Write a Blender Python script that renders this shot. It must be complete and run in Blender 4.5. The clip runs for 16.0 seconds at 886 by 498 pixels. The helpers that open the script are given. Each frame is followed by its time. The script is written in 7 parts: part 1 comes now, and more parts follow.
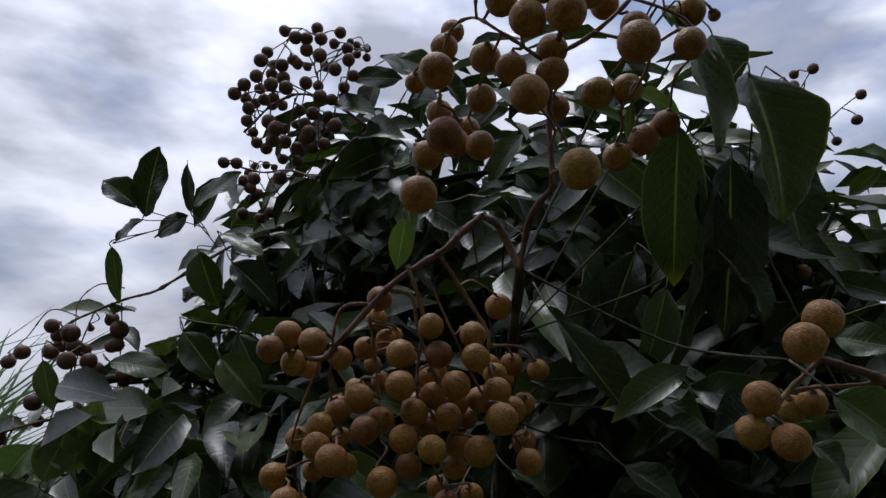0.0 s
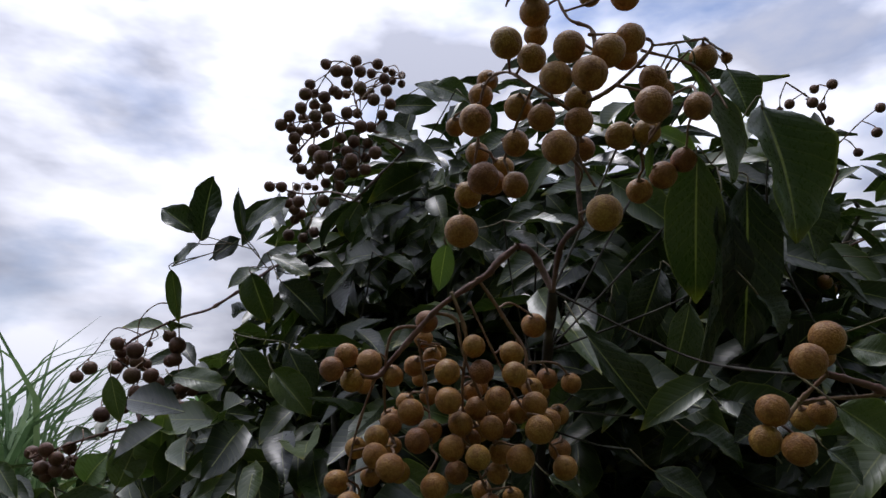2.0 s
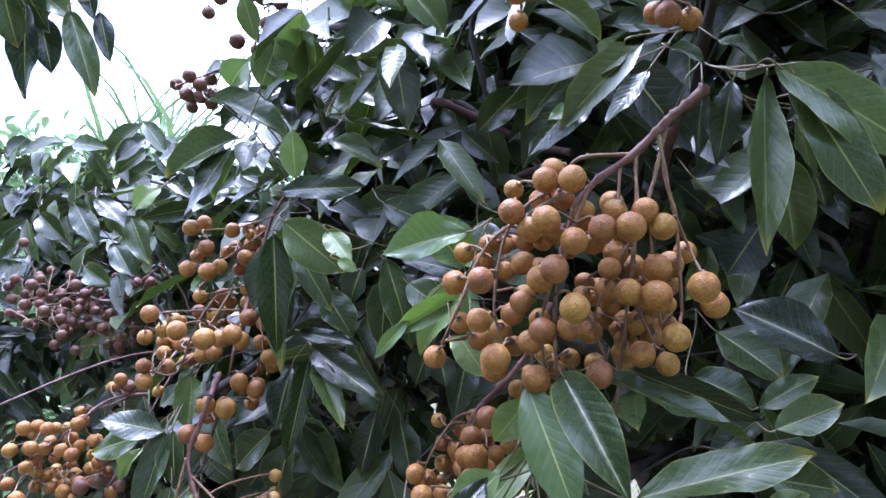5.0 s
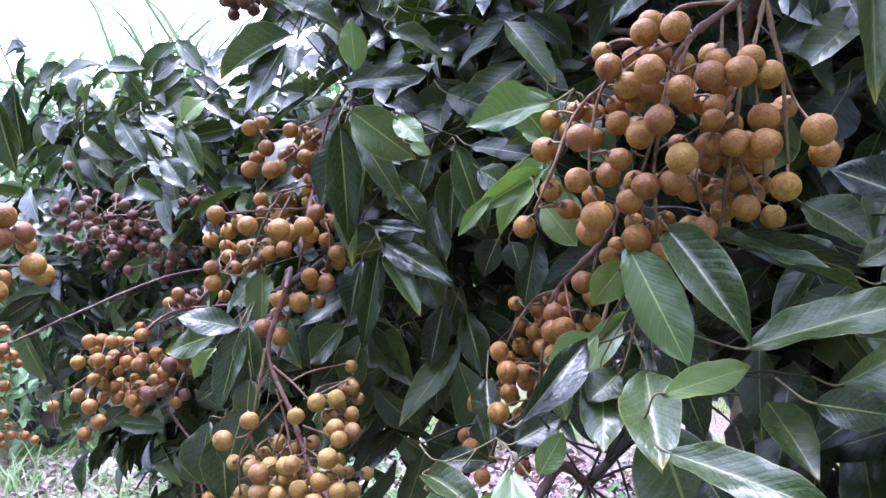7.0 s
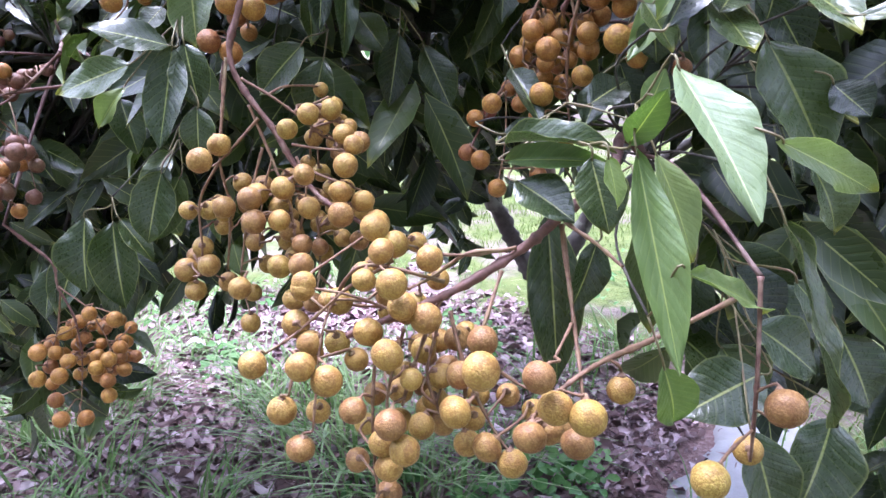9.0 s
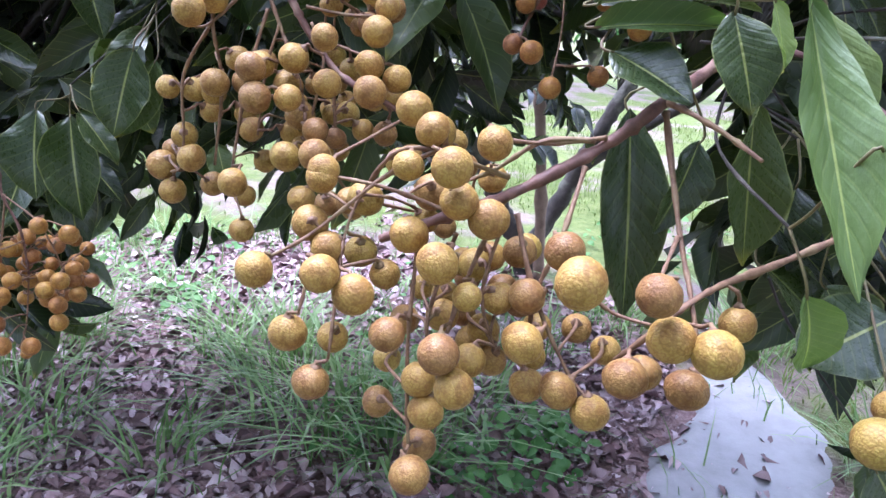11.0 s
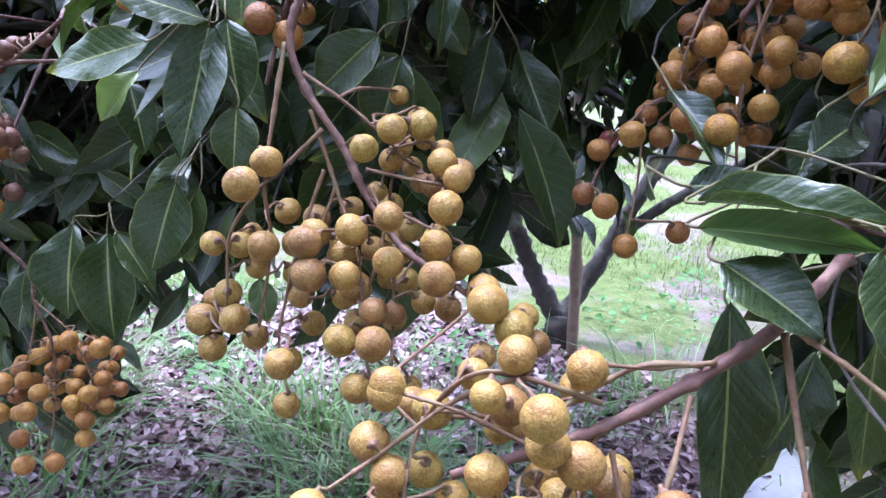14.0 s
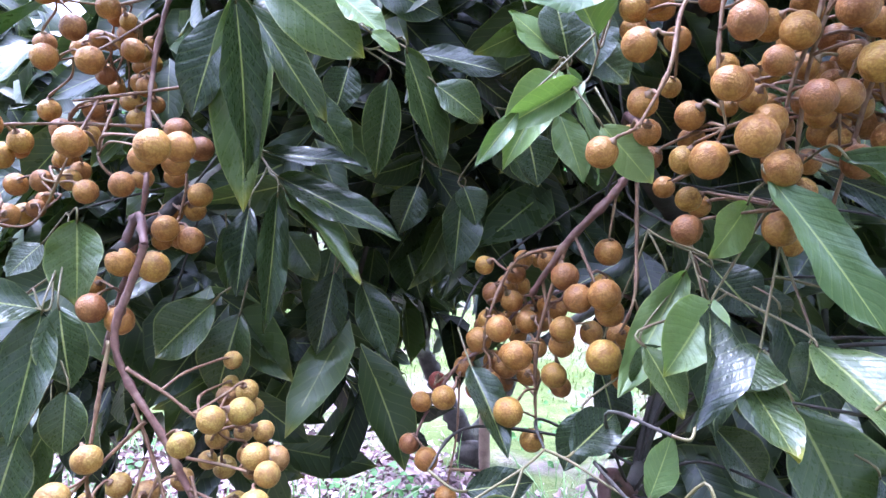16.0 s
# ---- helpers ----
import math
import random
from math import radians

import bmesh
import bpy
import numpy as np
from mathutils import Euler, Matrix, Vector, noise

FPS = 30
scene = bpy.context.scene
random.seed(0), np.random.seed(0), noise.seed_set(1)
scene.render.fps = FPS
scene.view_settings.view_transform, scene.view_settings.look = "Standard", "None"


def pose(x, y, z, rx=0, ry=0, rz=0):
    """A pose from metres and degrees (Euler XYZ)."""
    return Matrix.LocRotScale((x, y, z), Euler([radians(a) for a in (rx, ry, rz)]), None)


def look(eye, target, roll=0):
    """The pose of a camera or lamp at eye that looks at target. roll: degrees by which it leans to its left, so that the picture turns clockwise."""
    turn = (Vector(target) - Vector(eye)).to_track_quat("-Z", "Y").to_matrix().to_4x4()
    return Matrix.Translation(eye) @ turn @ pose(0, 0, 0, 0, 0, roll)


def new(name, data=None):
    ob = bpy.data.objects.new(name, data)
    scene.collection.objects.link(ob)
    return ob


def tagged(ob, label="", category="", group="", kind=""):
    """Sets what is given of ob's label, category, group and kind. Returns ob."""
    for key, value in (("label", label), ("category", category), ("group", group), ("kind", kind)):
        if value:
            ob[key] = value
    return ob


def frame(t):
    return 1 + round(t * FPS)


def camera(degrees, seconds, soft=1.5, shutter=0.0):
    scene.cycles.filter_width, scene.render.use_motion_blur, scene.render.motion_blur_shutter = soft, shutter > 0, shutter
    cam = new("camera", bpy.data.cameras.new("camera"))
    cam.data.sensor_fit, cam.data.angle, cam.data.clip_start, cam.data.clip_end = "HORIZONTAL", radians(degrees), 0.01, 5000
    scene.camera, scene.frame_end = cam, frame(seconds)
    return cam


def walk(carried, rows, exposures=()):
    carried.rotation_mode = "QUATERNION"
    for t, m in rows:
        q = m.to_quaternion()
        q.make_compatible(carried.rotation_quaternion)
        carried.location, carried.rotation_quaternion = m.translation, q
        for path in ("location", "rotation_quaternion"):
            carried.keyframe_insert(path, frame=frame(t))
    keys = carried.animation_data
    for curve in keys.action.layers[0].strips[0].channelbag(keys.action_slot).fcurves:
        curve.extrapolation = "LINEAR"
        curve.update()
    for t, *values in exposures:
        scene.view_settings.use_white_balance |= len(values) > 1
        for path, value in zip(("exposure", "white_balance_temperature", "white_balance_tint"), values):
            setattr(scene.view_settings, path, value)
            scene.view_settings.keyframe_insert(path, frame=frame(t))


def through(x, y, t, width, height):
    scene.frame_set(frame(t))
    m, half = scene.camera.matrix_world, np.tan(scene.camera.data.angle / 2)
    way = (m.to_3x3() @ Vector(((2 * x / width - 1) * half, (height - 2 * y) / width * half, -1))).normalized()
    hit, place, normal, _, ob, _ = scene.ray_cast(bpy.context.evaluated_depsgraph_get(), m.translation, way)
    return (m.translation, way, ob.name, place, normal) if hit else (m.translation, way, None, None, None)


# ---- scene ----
cam = camera(64.4, 16.0)
PATH = [
    (0, (0.041, 0.039, 1.617), (0.025, 1.953, 2.197), 0.1),
    (0.5, (0.042, 0.0, 1.625), (0.069, 1.896, 2.262), -0.2),
    (1, (0.042, -0.024, 1.627), (0.041, 1.87, 2.268), -0.2),
    (1.5, (0.04, -0.023, 1.624), (-0.014, 1.879, 2.24), -0.6),
    (2, (0.033, -0.024, 1.619), (-0.066, 1.885, 2.209), -0.3),
    (2.5, (0.029, -0.018, 1.607), (-0.098, 1.905, 2.139), -0.1),
    (3, (0.027, -0.003, 1.576), (-0.111, 1.946, 2.007), -0.0),
    (3.5, (0.009, 0.021, 1.498), (-0.253, 1.994, 1.697), 1.3),
    (4, (-0.004, 0.033, 1.449), (-0.373, 1.999, 1.451), 1.6),
    (4.2, (-0.014, 0.036, 1.435), (-0.368, 2.004, 1.405), 1.9),
    (6.3, (-0.025, 0.052, 1.412), (-0.471, 2.0, 1.325), 1.5),
    (6.5, (-0.035, 0.052, 1.407), (-0.468, 2.0, 1.277), 1.2),
    (7, (-0.077, 0.037, 1.363), (-0.501, 1.977, 1.13), -0.1),
    (7.5, (-0.105, 0.061, 1.328), (-0.633, 1.973, 1.071), -1.0),
    (8, (-0.162, 0.081, 1.263), (-0.523, 2.014, 0.897), 1.2),
    (8.5, (-0.259, 0.091, 1.205), (-0.25, 2.03, 0.715), -0.4),
    (9, (-0.313, 0.076, 1.179), (-0.085, 1.982, 0.617), -0.1),
    (9.5, (-0.354, 0.069, 1.155), (-0.084, 1.953, 0.543), 0.4),
    (9.7, (-0.367, 0.069, 1.152), (-0.069, 1.957, 0.562), 1.3),
    (11.8, (-0.348, 0.232, 1.084), (-0.027, 2.081, 0.393), 4.9),
    (12, (-0.349, 0.231, 1.086), (-0.036, 2.084, 0.4), 4.7),
    (12.5, (-0.354, 0.234, 1.095), (-0.084, 2.089, 0.397), 3.9),
    (13, (-0.359, 0.244, 1.12), (-0.093, 2.116, 0.468), 3.5),
    (13.5, (-0.37, 0.253, 1.148), (-0.109, 2.145, 0.553), 4.0),
    (14, (-0.376, 0.255, 1.172), (-0.121, 2.161, 0.624), 4.8),
    (14.5, (-0.374, 0.253, 1.19), (-0.122, 2.168, 0.673), 4.4),
    (15, (-0.371, 0.249, 1.209), (-0.108, 2.172, 0.726), 4.1),
    (15.5, (-0.34, 0.24, 1.255), (0.013, 2.171, 0.871), 3.9),
    (16, (-0.313, 0.227, 1.308), (0.133, 2.158, 1.035), 3.9),
]
EXPOSURE = [(0.0, -0.98, 5900, 15), (0.6, -0.56, 6000, 17), (2.0, -0.6, 6000, 17), (3.0, 0.15, 5750, 18), (3.6, 1.3, 5250, 22), (4.2, 1.9, 4950, 27), (6.5, 2.02, 5050, 33),
            (8.0, 2.0, 5200, 32), (9.0, 2.2, 5300, 30), (12.0, 1.95, 5100, 24), (14.5, 2.0, 4950, 26), (16.0, 2.6, 4900, 29)]
walk(cam, [(t, look(eye, target, roll)) for t, eye, target, roll in PATH], EXPOSURE)

# ---- light ----
SUN_ELEV, SUN_ROT = radians(70), radians(325)
world = bpy.data.worlds.new("overcast_sky")
scene.world = world
world.use_nodes = True
wn, wl = world.node_tree.nodes, world.node_tree.links
wn.clear()
w_out = wn.new("ShaderNodeOutputWorld")
w_bg = wn.new("ShaderNodeBackground")
w_sky = wn.new("ShaderNodeTexSky")
w_sky.sky_type, w_sky.sun_disc, w_sky.sun_elevation, w_sky.sun_rotation = "NISHITA", False, SUN_ELEV, SUN_ROT
w_tc = wn.new("ShaderNodeTexCoord")
w_map = wn.new("ShaderNodeMapping")
w_map.inputs["Scale"].default_value = (1.0, 1.0, 2.4)
w_map.inputs["Location"].default_value = (0.35, 0.1, 0.42)
w_map.inputs["Rotation"].default_value = (0.0, 0.25, 0.0)
w_cl = wn.new("ShaderNodeTexNoise")
w_cl.inputs["Scale"].default_value, w_cl.inputs["Detail"].default_value, w_cl.inputs["Roughness"].default_value = 2.1, 7.0, 0.52
w_cov = wn.new("ShaderNodeValToRGB")
w_cov.color_ramp.elements[0].position, w_cov.color_ramp.elements[1].position = 0.34, 0.50
w_sh = wn.new("ShaderNodeTexNoise")
w_sh.inputs["Scale"].default_value, w_sh.inputs["Detail"].default_value = 3.3, 5.0
w_shr = wn.new("ShaderNodeValToRGB")
w_shr.color_ramp.elements[0].position, w_shr.color_ramp.elements[1].position = 0.40, 0.63
w_shr.color_ramp.elements[0].color = (4.6, 4.75, 5.2, 1)
w_shr.color_ramp.elements[1].color = (12.0, 12.1, 12.4, 1)
w_mix = wn.new("ShaderNodeMix")
w_mix.data_type = "RGBA"
wl.new(w_tc.outputs["Generated"], w_map.inputs["Vector"])
wl.new(w_map.outputs["Vector"], w_cl.inputs["Vector"])
wl.new(w_map.outputs["Vector"], w_sh.inputs["Vector"])
wl.new(w_cl.outputs["Fac"], w_cov.inputs["Fac"])
wl.new(w_sh.outputs["Fac"], w_shr.inputs["Fac"])
wl.new(w_cov.outputs["Color"], w_mix.inputs["Factor"])
wl.new(w_sky.outputs["Color"], w_mix.inputs["A"])
wl.new(w_shr.outputs["Color"], w_mix.inputs["B"])
# an overcast sky is brighter overhead than at the horizon
w_sep = wn.new("ShaderNodeSeparateXYZ")
wl.new(w_tc.outputs["Generated"], w_sep.inputs["Vector"])
w_up = wn.new("ShaderNodeMapRange")
w_up.inputs["To Min"].default_value, w_up.inputs["To Max"].default_value = 0.85, 3.0
wl.new(w_sep.outputs["Z"], w_up.inputs["Value"])
w_mul = wn.new("ShaderNodeVectorMath")
w_mul.operation = "SCALE"
wl.new(w_mix.outputs["Result"], w_mul.inputs[0])
wl.new(w_up.outputs["Result"], w_mul.inputs["Scale"])
wl.new(w_mul.outputs["Vector"], w_bg.inputs["Color"])
w_bg.inputs["Strength"].default_value = 0.10
wl.new(w_bg.outputs["Background"], w_out.inputs["Surface"])

sun = new("sun", bpy.data.lights.new("sun", "SUN"))
sun.data.energy, sun.data.angle, sun.data.color = 2.2, radians(20), (1.0, 0.96, 0.9)
sun.matrix_world = look((0, 0, 10), Vector((0, 0, 10)) - Vector((math.sin(SUN_ROT) * math.cos(SUN_ELEV), math.cos(SUN_ROT) * math.cos(SUN_ELEV), math.sin(SUN_ELEV))))

# ---- materials ----
def nodes_of(name):
    m = bpy.data.materials.new(name)
    m.use_nodes = True
    n, l = m.node_tree.nodes, m.node_tree.links
    n.clear()
    out = n.new("ShaderNodeOutputMaterial")
    b = n.new("ShaderNodeBsdfPrincipled")
    l.new(b.outputs["BSDF"], out.inputs["Surface"])
    return m, n, l, b, out


def ramp(n, l, fac, *stops):
    r = n.new("ShaderNodeValToRGB")
    while len(r.color_ramp.elements) < len(stops):
        r.color_ramp.elements.new(0.5)
    for e, (p, c) in zip(r.color_ramp.elements, stops):
        e.position, e.color = p, (*c, 1)
    l.new(fac, r.inputs["Fac"])
    return r.outputs["Color"]


def tex_noise(n, l, scale, detail=4.0, rough=0.55, coord="Object", stretch=None):
    tc = n.new("ShaderNodeTexCoord")
    t = n.new("ShaderNodeTexNoise")
    t.inputs["Scale"].default_value, t.inputs["Detail"].default_value, t.inputs["Roughness"].default_value = scale, detail, rough
    if stretch:
        mp = n.new("ShaderNodeMapping")
        mp.inputs["Scale"].default_value = stretch
        l.new(tc.outputs[coord], mp.inputs["Vector"])
        l.new(mp.outputs["Vector"], t.inputs["Vector"])
    else:
        l.new(tc.outputs[coord], t.inputs["Vector"])
    return t.outputs["Fac"]


def math_node(n, l, op, a, b=None, clamp=False):
    k = n.new("ShaderNodeMath")
    k.operation, k.use_clamp = op, clamp
    for i, v in enumerate((a, b)):
        if v is None:
            continue
        if isinstance(v, (int, float)):
            k.inputs[i].default_value = v
        else:
            l.new(v, k.inputs[i])
    return k.outputs[0]


def mix_color(n, l, fac, a, b, mode="MIX"):
    k = n.new("ShaderNodeMix")
    k.data_type, k.blend_type = "RGBA", mode
    for key, v in (("Factor", fac), ("A", a), ("B", b)):
        if isinstance(v, (int, float)):
            k.inputs[key].default_value = v
        elif isinstance(v, tuple):
            k.inputs[key].default_value = (*v, 1)
        else:
            l.new(v, k.inputs[key])
    return k.outputs["Result"]


def bump(n, l, height, b, strength=0.3, distance=0.002):
    k = n.new("ShaderNodeBump")
    k.inputs["Strength"].default_value, k.inputs["Distance"].default_value = strength, distance
    l.new(height, k.inputs["Height"])
    l.new(k.outputs["Normal"], b.inputs["Normal"])


def leaf_material(name, dark, mid, light, vein, rough=0.36, through=0.22):
    """Glossy leaf: pale midrib and side veins laid by the leaf's own UVs (u across from -1 to 1, v along)."""
    m, n, l, b, out = nodes_of(name)
    info, geo = n.new("ShaderNodeObjectInfo"), n.new("ShaderNodeNewGeometry")
    rnd = math_node(n, l, "FRACT", math_node(n, l, "ADD", info.outputs["Random"], geo.outputs["Random Per Island"]))
    uv = n.new("ShaderNodeUVMap")
    uv.uv_map = "leaf"
    sep = n.new("ShaderNodeSeparateXYZ")
    l.new(uv.outputs["UV"], sep.inputs["Vector"])
    au = math_node(n, l, "ABSOLUTE", sep.outputs["X"])
    base = ramp(n, l, rnd, (0.0, dark), (0.45, mid), (0.8, tuple(0.65 * a + 0.35 * c for a, c in zip(mid, light))), (1.0, light))
    blotch = tex_noise(n, l, 11.0, 4.0, 0.55, stretch=(0.42, 1.0, 1.0))
    base = mix_color(n, l, math_node(n, l, "MULTIPLY", blotch, 0.5), base, mix_color(n, l, 1.0, base, (0.45, 0.55, 0.5), "MULTIPLY"))
    yellow = math_node(n, l, "MULTIPLY", ramp_fac(n, l, sep.outputs["Y"], 0.86, 1.0), ramp_fac(n, l, rnd, 0.55, 0.8))
    base = mix_color(n, l, math_node(n, l, "MULTIPLY", yellow, 0.6), base, (0.30, 0.27, 0.03))
    rib = ramp_fac(n, l, math_node(n, l, "ADD", au, math_node(n, l, "MULTIPLY", sep.outputs["Y"], 0.014)), 0.058, 0.026)
    edge = math_node(n, l, "MULTIPLY", ramp_fac(n, l, au, 0.93, 0.99), math_node(n, l, "MULTIPLY", ramp_fac(n, l, rnd, 0.2, 0.6), 0.5))
    wave = math_node(n, l, "SINE", math_node(n, l, "ADD", math_node(n, l, "MULTIPLY", sep.outputs["Y"], 68.0), math_node(n, l, "MULTIPLY", au, -15.0)))
    side = math_node(n, l, "MULTIPLY", ramp_fac(n, l, wave, 0.90, 0.998), 0.13)
    veins = math_node(n, l, "MAXIMUM", math_node(n, l, "MAXIMUM", math_node(n, l, "MULTIPLY", rib, 0.8), edge), side)
    col = mix_color(n, l, veins, base, vein)
    l.new(col, b.inputs["Base Color"])
    spots = tex_noise(n, l, 30.0, 3.0)
    l.new(ramp(n, l, spots, (0.35, (rough - 0.1,) * 3), (0.7, (rough + 0.14,) * 3)), b.inputs["Roughness"])
    b.inputs["Specular IOR Level"].default_value = 0.36
    b.inputs["Coat Weight"].default_value, b.inputs["Coat Roughness"].default_value = 0.22, 0.28
    h = math_node(n, l, "ADD", math_node(n, l, "MULTIPLY", ramp_fac(n, l, wave, 0.0, 1.0), -0.24), math_node(n, l, "MULTIPLY", blotch, 1.5))
    bump(n, l, h, b, 0.32, 0.0020)
    tr = n.new("ShaderNodeBsdfTranslucent")
    l.new(mix_color(n, l, 1.0, col, (1.3, 1.6, 0.55), "MULTIPLY"), tr.inputs["Color"])
    mx = n.new("ShaderNodeMixShader")
    mx.inputs["Fac"].default_value = through
    l.new(b.outputs["BSDF"], mx.inputs[1])
    l.new(tr.outputs["BSDF"], mx.inputs[2])
    l.new(mx.outputs["Shader"], out.inputs["Surface"])
    return m


def ramp_fac(n, l, v, lo, hi):
    k = n.new("ShaderNodeMapRange")
    k.interpolation_type = "SMOOTHSTEP"
    flip = lo > hi
    k.inputs["From Min"].default_value, k.inputs["From Max"].default_value = min(lo, hi), max(lo, hi)
    k.inputs["To Min"].default_value, k.inputs["To Max"].default_value = (1.0, 0.0) if flip else (0.0, 1.0)
    l.new(v, k.inputs["Value"])
    return k.outputs["Result"]


def fruit_material(name, ochre, brown, green):
    """Thin leathery rind: ochre with a net of brown scurf and small warts."""
    m, n, l, b, _ = nodes_of(name)
    info = n.new("ShaderNodeObjectInfo")
    base = ramp(n, l, info.outputs["Random"], (0.0, brown), (0.3, ochre), (0.65, ochre), (1.0, green))
    tc, vo = n.new("ShaderNodeTexCoord"), n.new("ShaderNodeTexVoronoi")
    vo.inputs["Scale"].default_value, vo.feature = 6.5, "F1"
    off = n.new("ShaderNodeVectorMath")
    off.operation = "ADD"
    l.new(tc.outputs["Object"], off.inputs[0])
    l.new(info.outputs["Random"], off.inputs[1])
    warp = n.new("ShaderNodeTexNoise")
    warp.inputs["Scale"].default_value = 3.0
    l.new(off.outputs[0], warp.inputs["Vector"])
    off2 = n.new("ShaderNodeVectorMath")
    off2.operation = "MULTIPLY_ADD"
    l.new(warp.outputs["Color"], off2.inputs[0])
    off2.inputs[1].default_value = (0.3, 0.3, 0.3)
    l.new(off.outputs[0], off2.inputs[2])
    l.new(off2.outputs[0], vo.inputs["Vector"])
    net = ramp_fac(n, l, vo.outputs["Distance"], 0.30, 0.72)
    patch = n.new("ShaderNodeTexNoise")
    patch.inputs["Scale"].default_value, patch.inputs["Detail"].default_value, patch.inputs["Roughness"].default_value = 1.25, 7.0, 0.6
    l.new(off.outputs[0], patch.inputs["Vector"])
    pf = ramp_fac(n, l, patch.outputs["Fac"], 0.42, 0.64)
    col = mix_color(n, l, math_node(n, l, "MULTIPLY", net, 0.52), base, mix_color(n, l, 1.0, base, (0.55, 0.42, 0.38), "MULTIPLY"))
    col = mix_color(n, l, math_node(n, l, "MULTIPLY", pf, 0.7), col, mix_color(n, l, 1.0, col, (0.60, 0.45, 0.40), "MULTIPLY"))
    fine = n.new("ShaderNodeTexNoise")
    fine.inputs["Scale"].default_value, fine.inputs["Detail"].default_value = 16.0, 3.0
    l.new(off.outputs[0], fine.inputs["Vector"])
    col = mix_color(n, l, ramp_fac(n, l, fine.outputs["Fac"], 0.56, 0.70), col, mix_color(n, l, 1.0, col, (1.15, 1.1, 1.0), "MULTIPLY"))
    l.new(col, b.inputs["Base Color"])
    l.new(ramp(n, l, patch.outputs["Fac"], (0.3, (0.40,) * 3), (0.7, (0.58,) * 3)), b.inputs["Roughness"])
    b.inputs["Specular IOR Level"].default_value = 0.34
    h = math_node(n, l, "ADD", math_node(n, l, "MULTIPLY", vo.outputs["Distance"], -1.0), math_node(n, l, "MULTIPLY", fine.outputs["Fac"], 0.5))
    bump(n, l, h, b, 0.42, 0.0009)
    return m


def bark_material(name, a, c, moss, scale=30.0, rough=0.75):
    m, n, l, b, _ = nodes_of(name)
    f = tex_noise(n, l, scale, 6.0, 0.65, "Object")
    g = tex_noise(n, l, scale * 0.25, 4.0, 0.6, "Object")
    col = ramp(n, l, f, (0.3, a), (0.7, c))
    col = mix_color(n, l, ramp_fac(n, l, g, 0.52, 0.68), col, moss)
    l.new(col, b.inputs["Base Color"])
    b.inputs["Roughness"].default_value = rough
    b.inputs["Specular IOR Level"].default_value = 0.35
    bump(n, l, f, b, 0.9, 0.12 / scale)
    return m


def mottled(name, scale, *stops, rough=0.8, relief=0.3, distance=0.01, through=0.0):
    m, n, l, b, out = nodes_of(name)
    info, geo = n.new("ShaderNodeObjectInfo"), n.new("ShaderNodeNewGeometry")
    f = tex_noise(n, l, scale, 8.0, 0.65)
    big = tex_noise(n, l, scale * 0.13, 4.0)
    v = math_node(n, l, "ADD", math_node(n, l, "MULTIPLY", f, 0.5), math_node(n, l, "MULTIPLY", geo.outputs["Random Per Island"], 0.35))
    v = math_node(n, l, "ADD", v, math_node(n, l, "MULTIPLY", math_node(n, l, "SUBTRACT", big, 0.35), 0.5))
    col = ramp(n, l, v, *stops)
    l.new(col, b.inputs["Base Color"])
    b.inputs["Roughness"].default_value, b.inputs["Specular IOR Level"].default_value = rough, 0.25
    bump(n, l, f, b, relief, distance)
    if through:
        tr = n.new("ShaderNodeBsdfTranslucent")
        l.new(col, tr.inputs["Color"])
        mx = n.new("ShaderNodeMixShader")
        mx.inputs["Fac"].default_value = through
        l.new(b.outputs["BSDF"], mx.inputs[1])
        l.new(tr.outputs["BSDF"], mx.inputs[2])
        l.new(mx.outputs["Shader"], out.inputs["Surface"])
    return m


LEAF = leaf_material("longan_leaf", (0.011, 0.018, 0.008), (0.027, 0.043, 0.013), (0.080, 0.112, 0.030), (0.25, 0.27, 0.09), 0.33, 0.12)
# fresh green of young leaves, brightened in colour to stand for sky sheen
LEAF_YOUNG_LIT = leaf_material("young_lit_leaf", (0.088, 0.138, 0.044), (0.140, 0.200, 0.064), (0.20, 0.25, 0.08), (0.33, 0.38, 0.12), 0.38, 0.22)
# leaf whose whitish sky reflection is put into a paler base colour
LEAF_PAINTED_SHEEN = leaf_material("painted_sheen_leaf", (0.13, 0.18, 0.080), (0.165, 0.215, 0.095), (0.20, 0.24, 0.11), (0.42, 0.46, 0.22), 0.36, 0.15)
RIND = fruit_material("longan_rind", (0.372, 0.238, 0.060), (0.265, 0.146, 0.052), (0.358, 0.256, 0.058))
RIND_BROWN = fruit_material("brown_rind", (0.345, 0.172, 0.038), (0.240, 0.104, 0.034), (0.370, 0.220, 0.040))
# rind with shade put into its colour, for backlit and shaded bunches
RIND_SHADED = fruit_material("shaded_rind", (0.16, 0.080, 0.050), (0.11, 0.052, 0.042), (0.15, 0.090, 0.048))
RIND_RED = fruit_material("reddish_rind", (0.24, 0.06, 0.04), (0.20, 0.05, 0.04), (0.25, 0.09, 0.05))
DROP, _n, _l, _b, _o = nodes_of("rain_drop")
_b.inputs["Transmission Weight"].default_value, _b.inputs["Roughness"].default_value, _b.inputs["IOR"].default_value = 1.0, 0.02, 1.33
STALK = bark_material("fruit_stalk", (0.100, 0.050, 0.032), (0.24, 0.14, 0.080), (0.20, 0.14, 0.072), 160.0, 0.6)
RACHIS = bark_material("fruit_branch", (0.066, 0.032, 0.026), (0.175, 0.085, 0.064), (0.24, 0.15, 0.115), 120.0, 0.6)
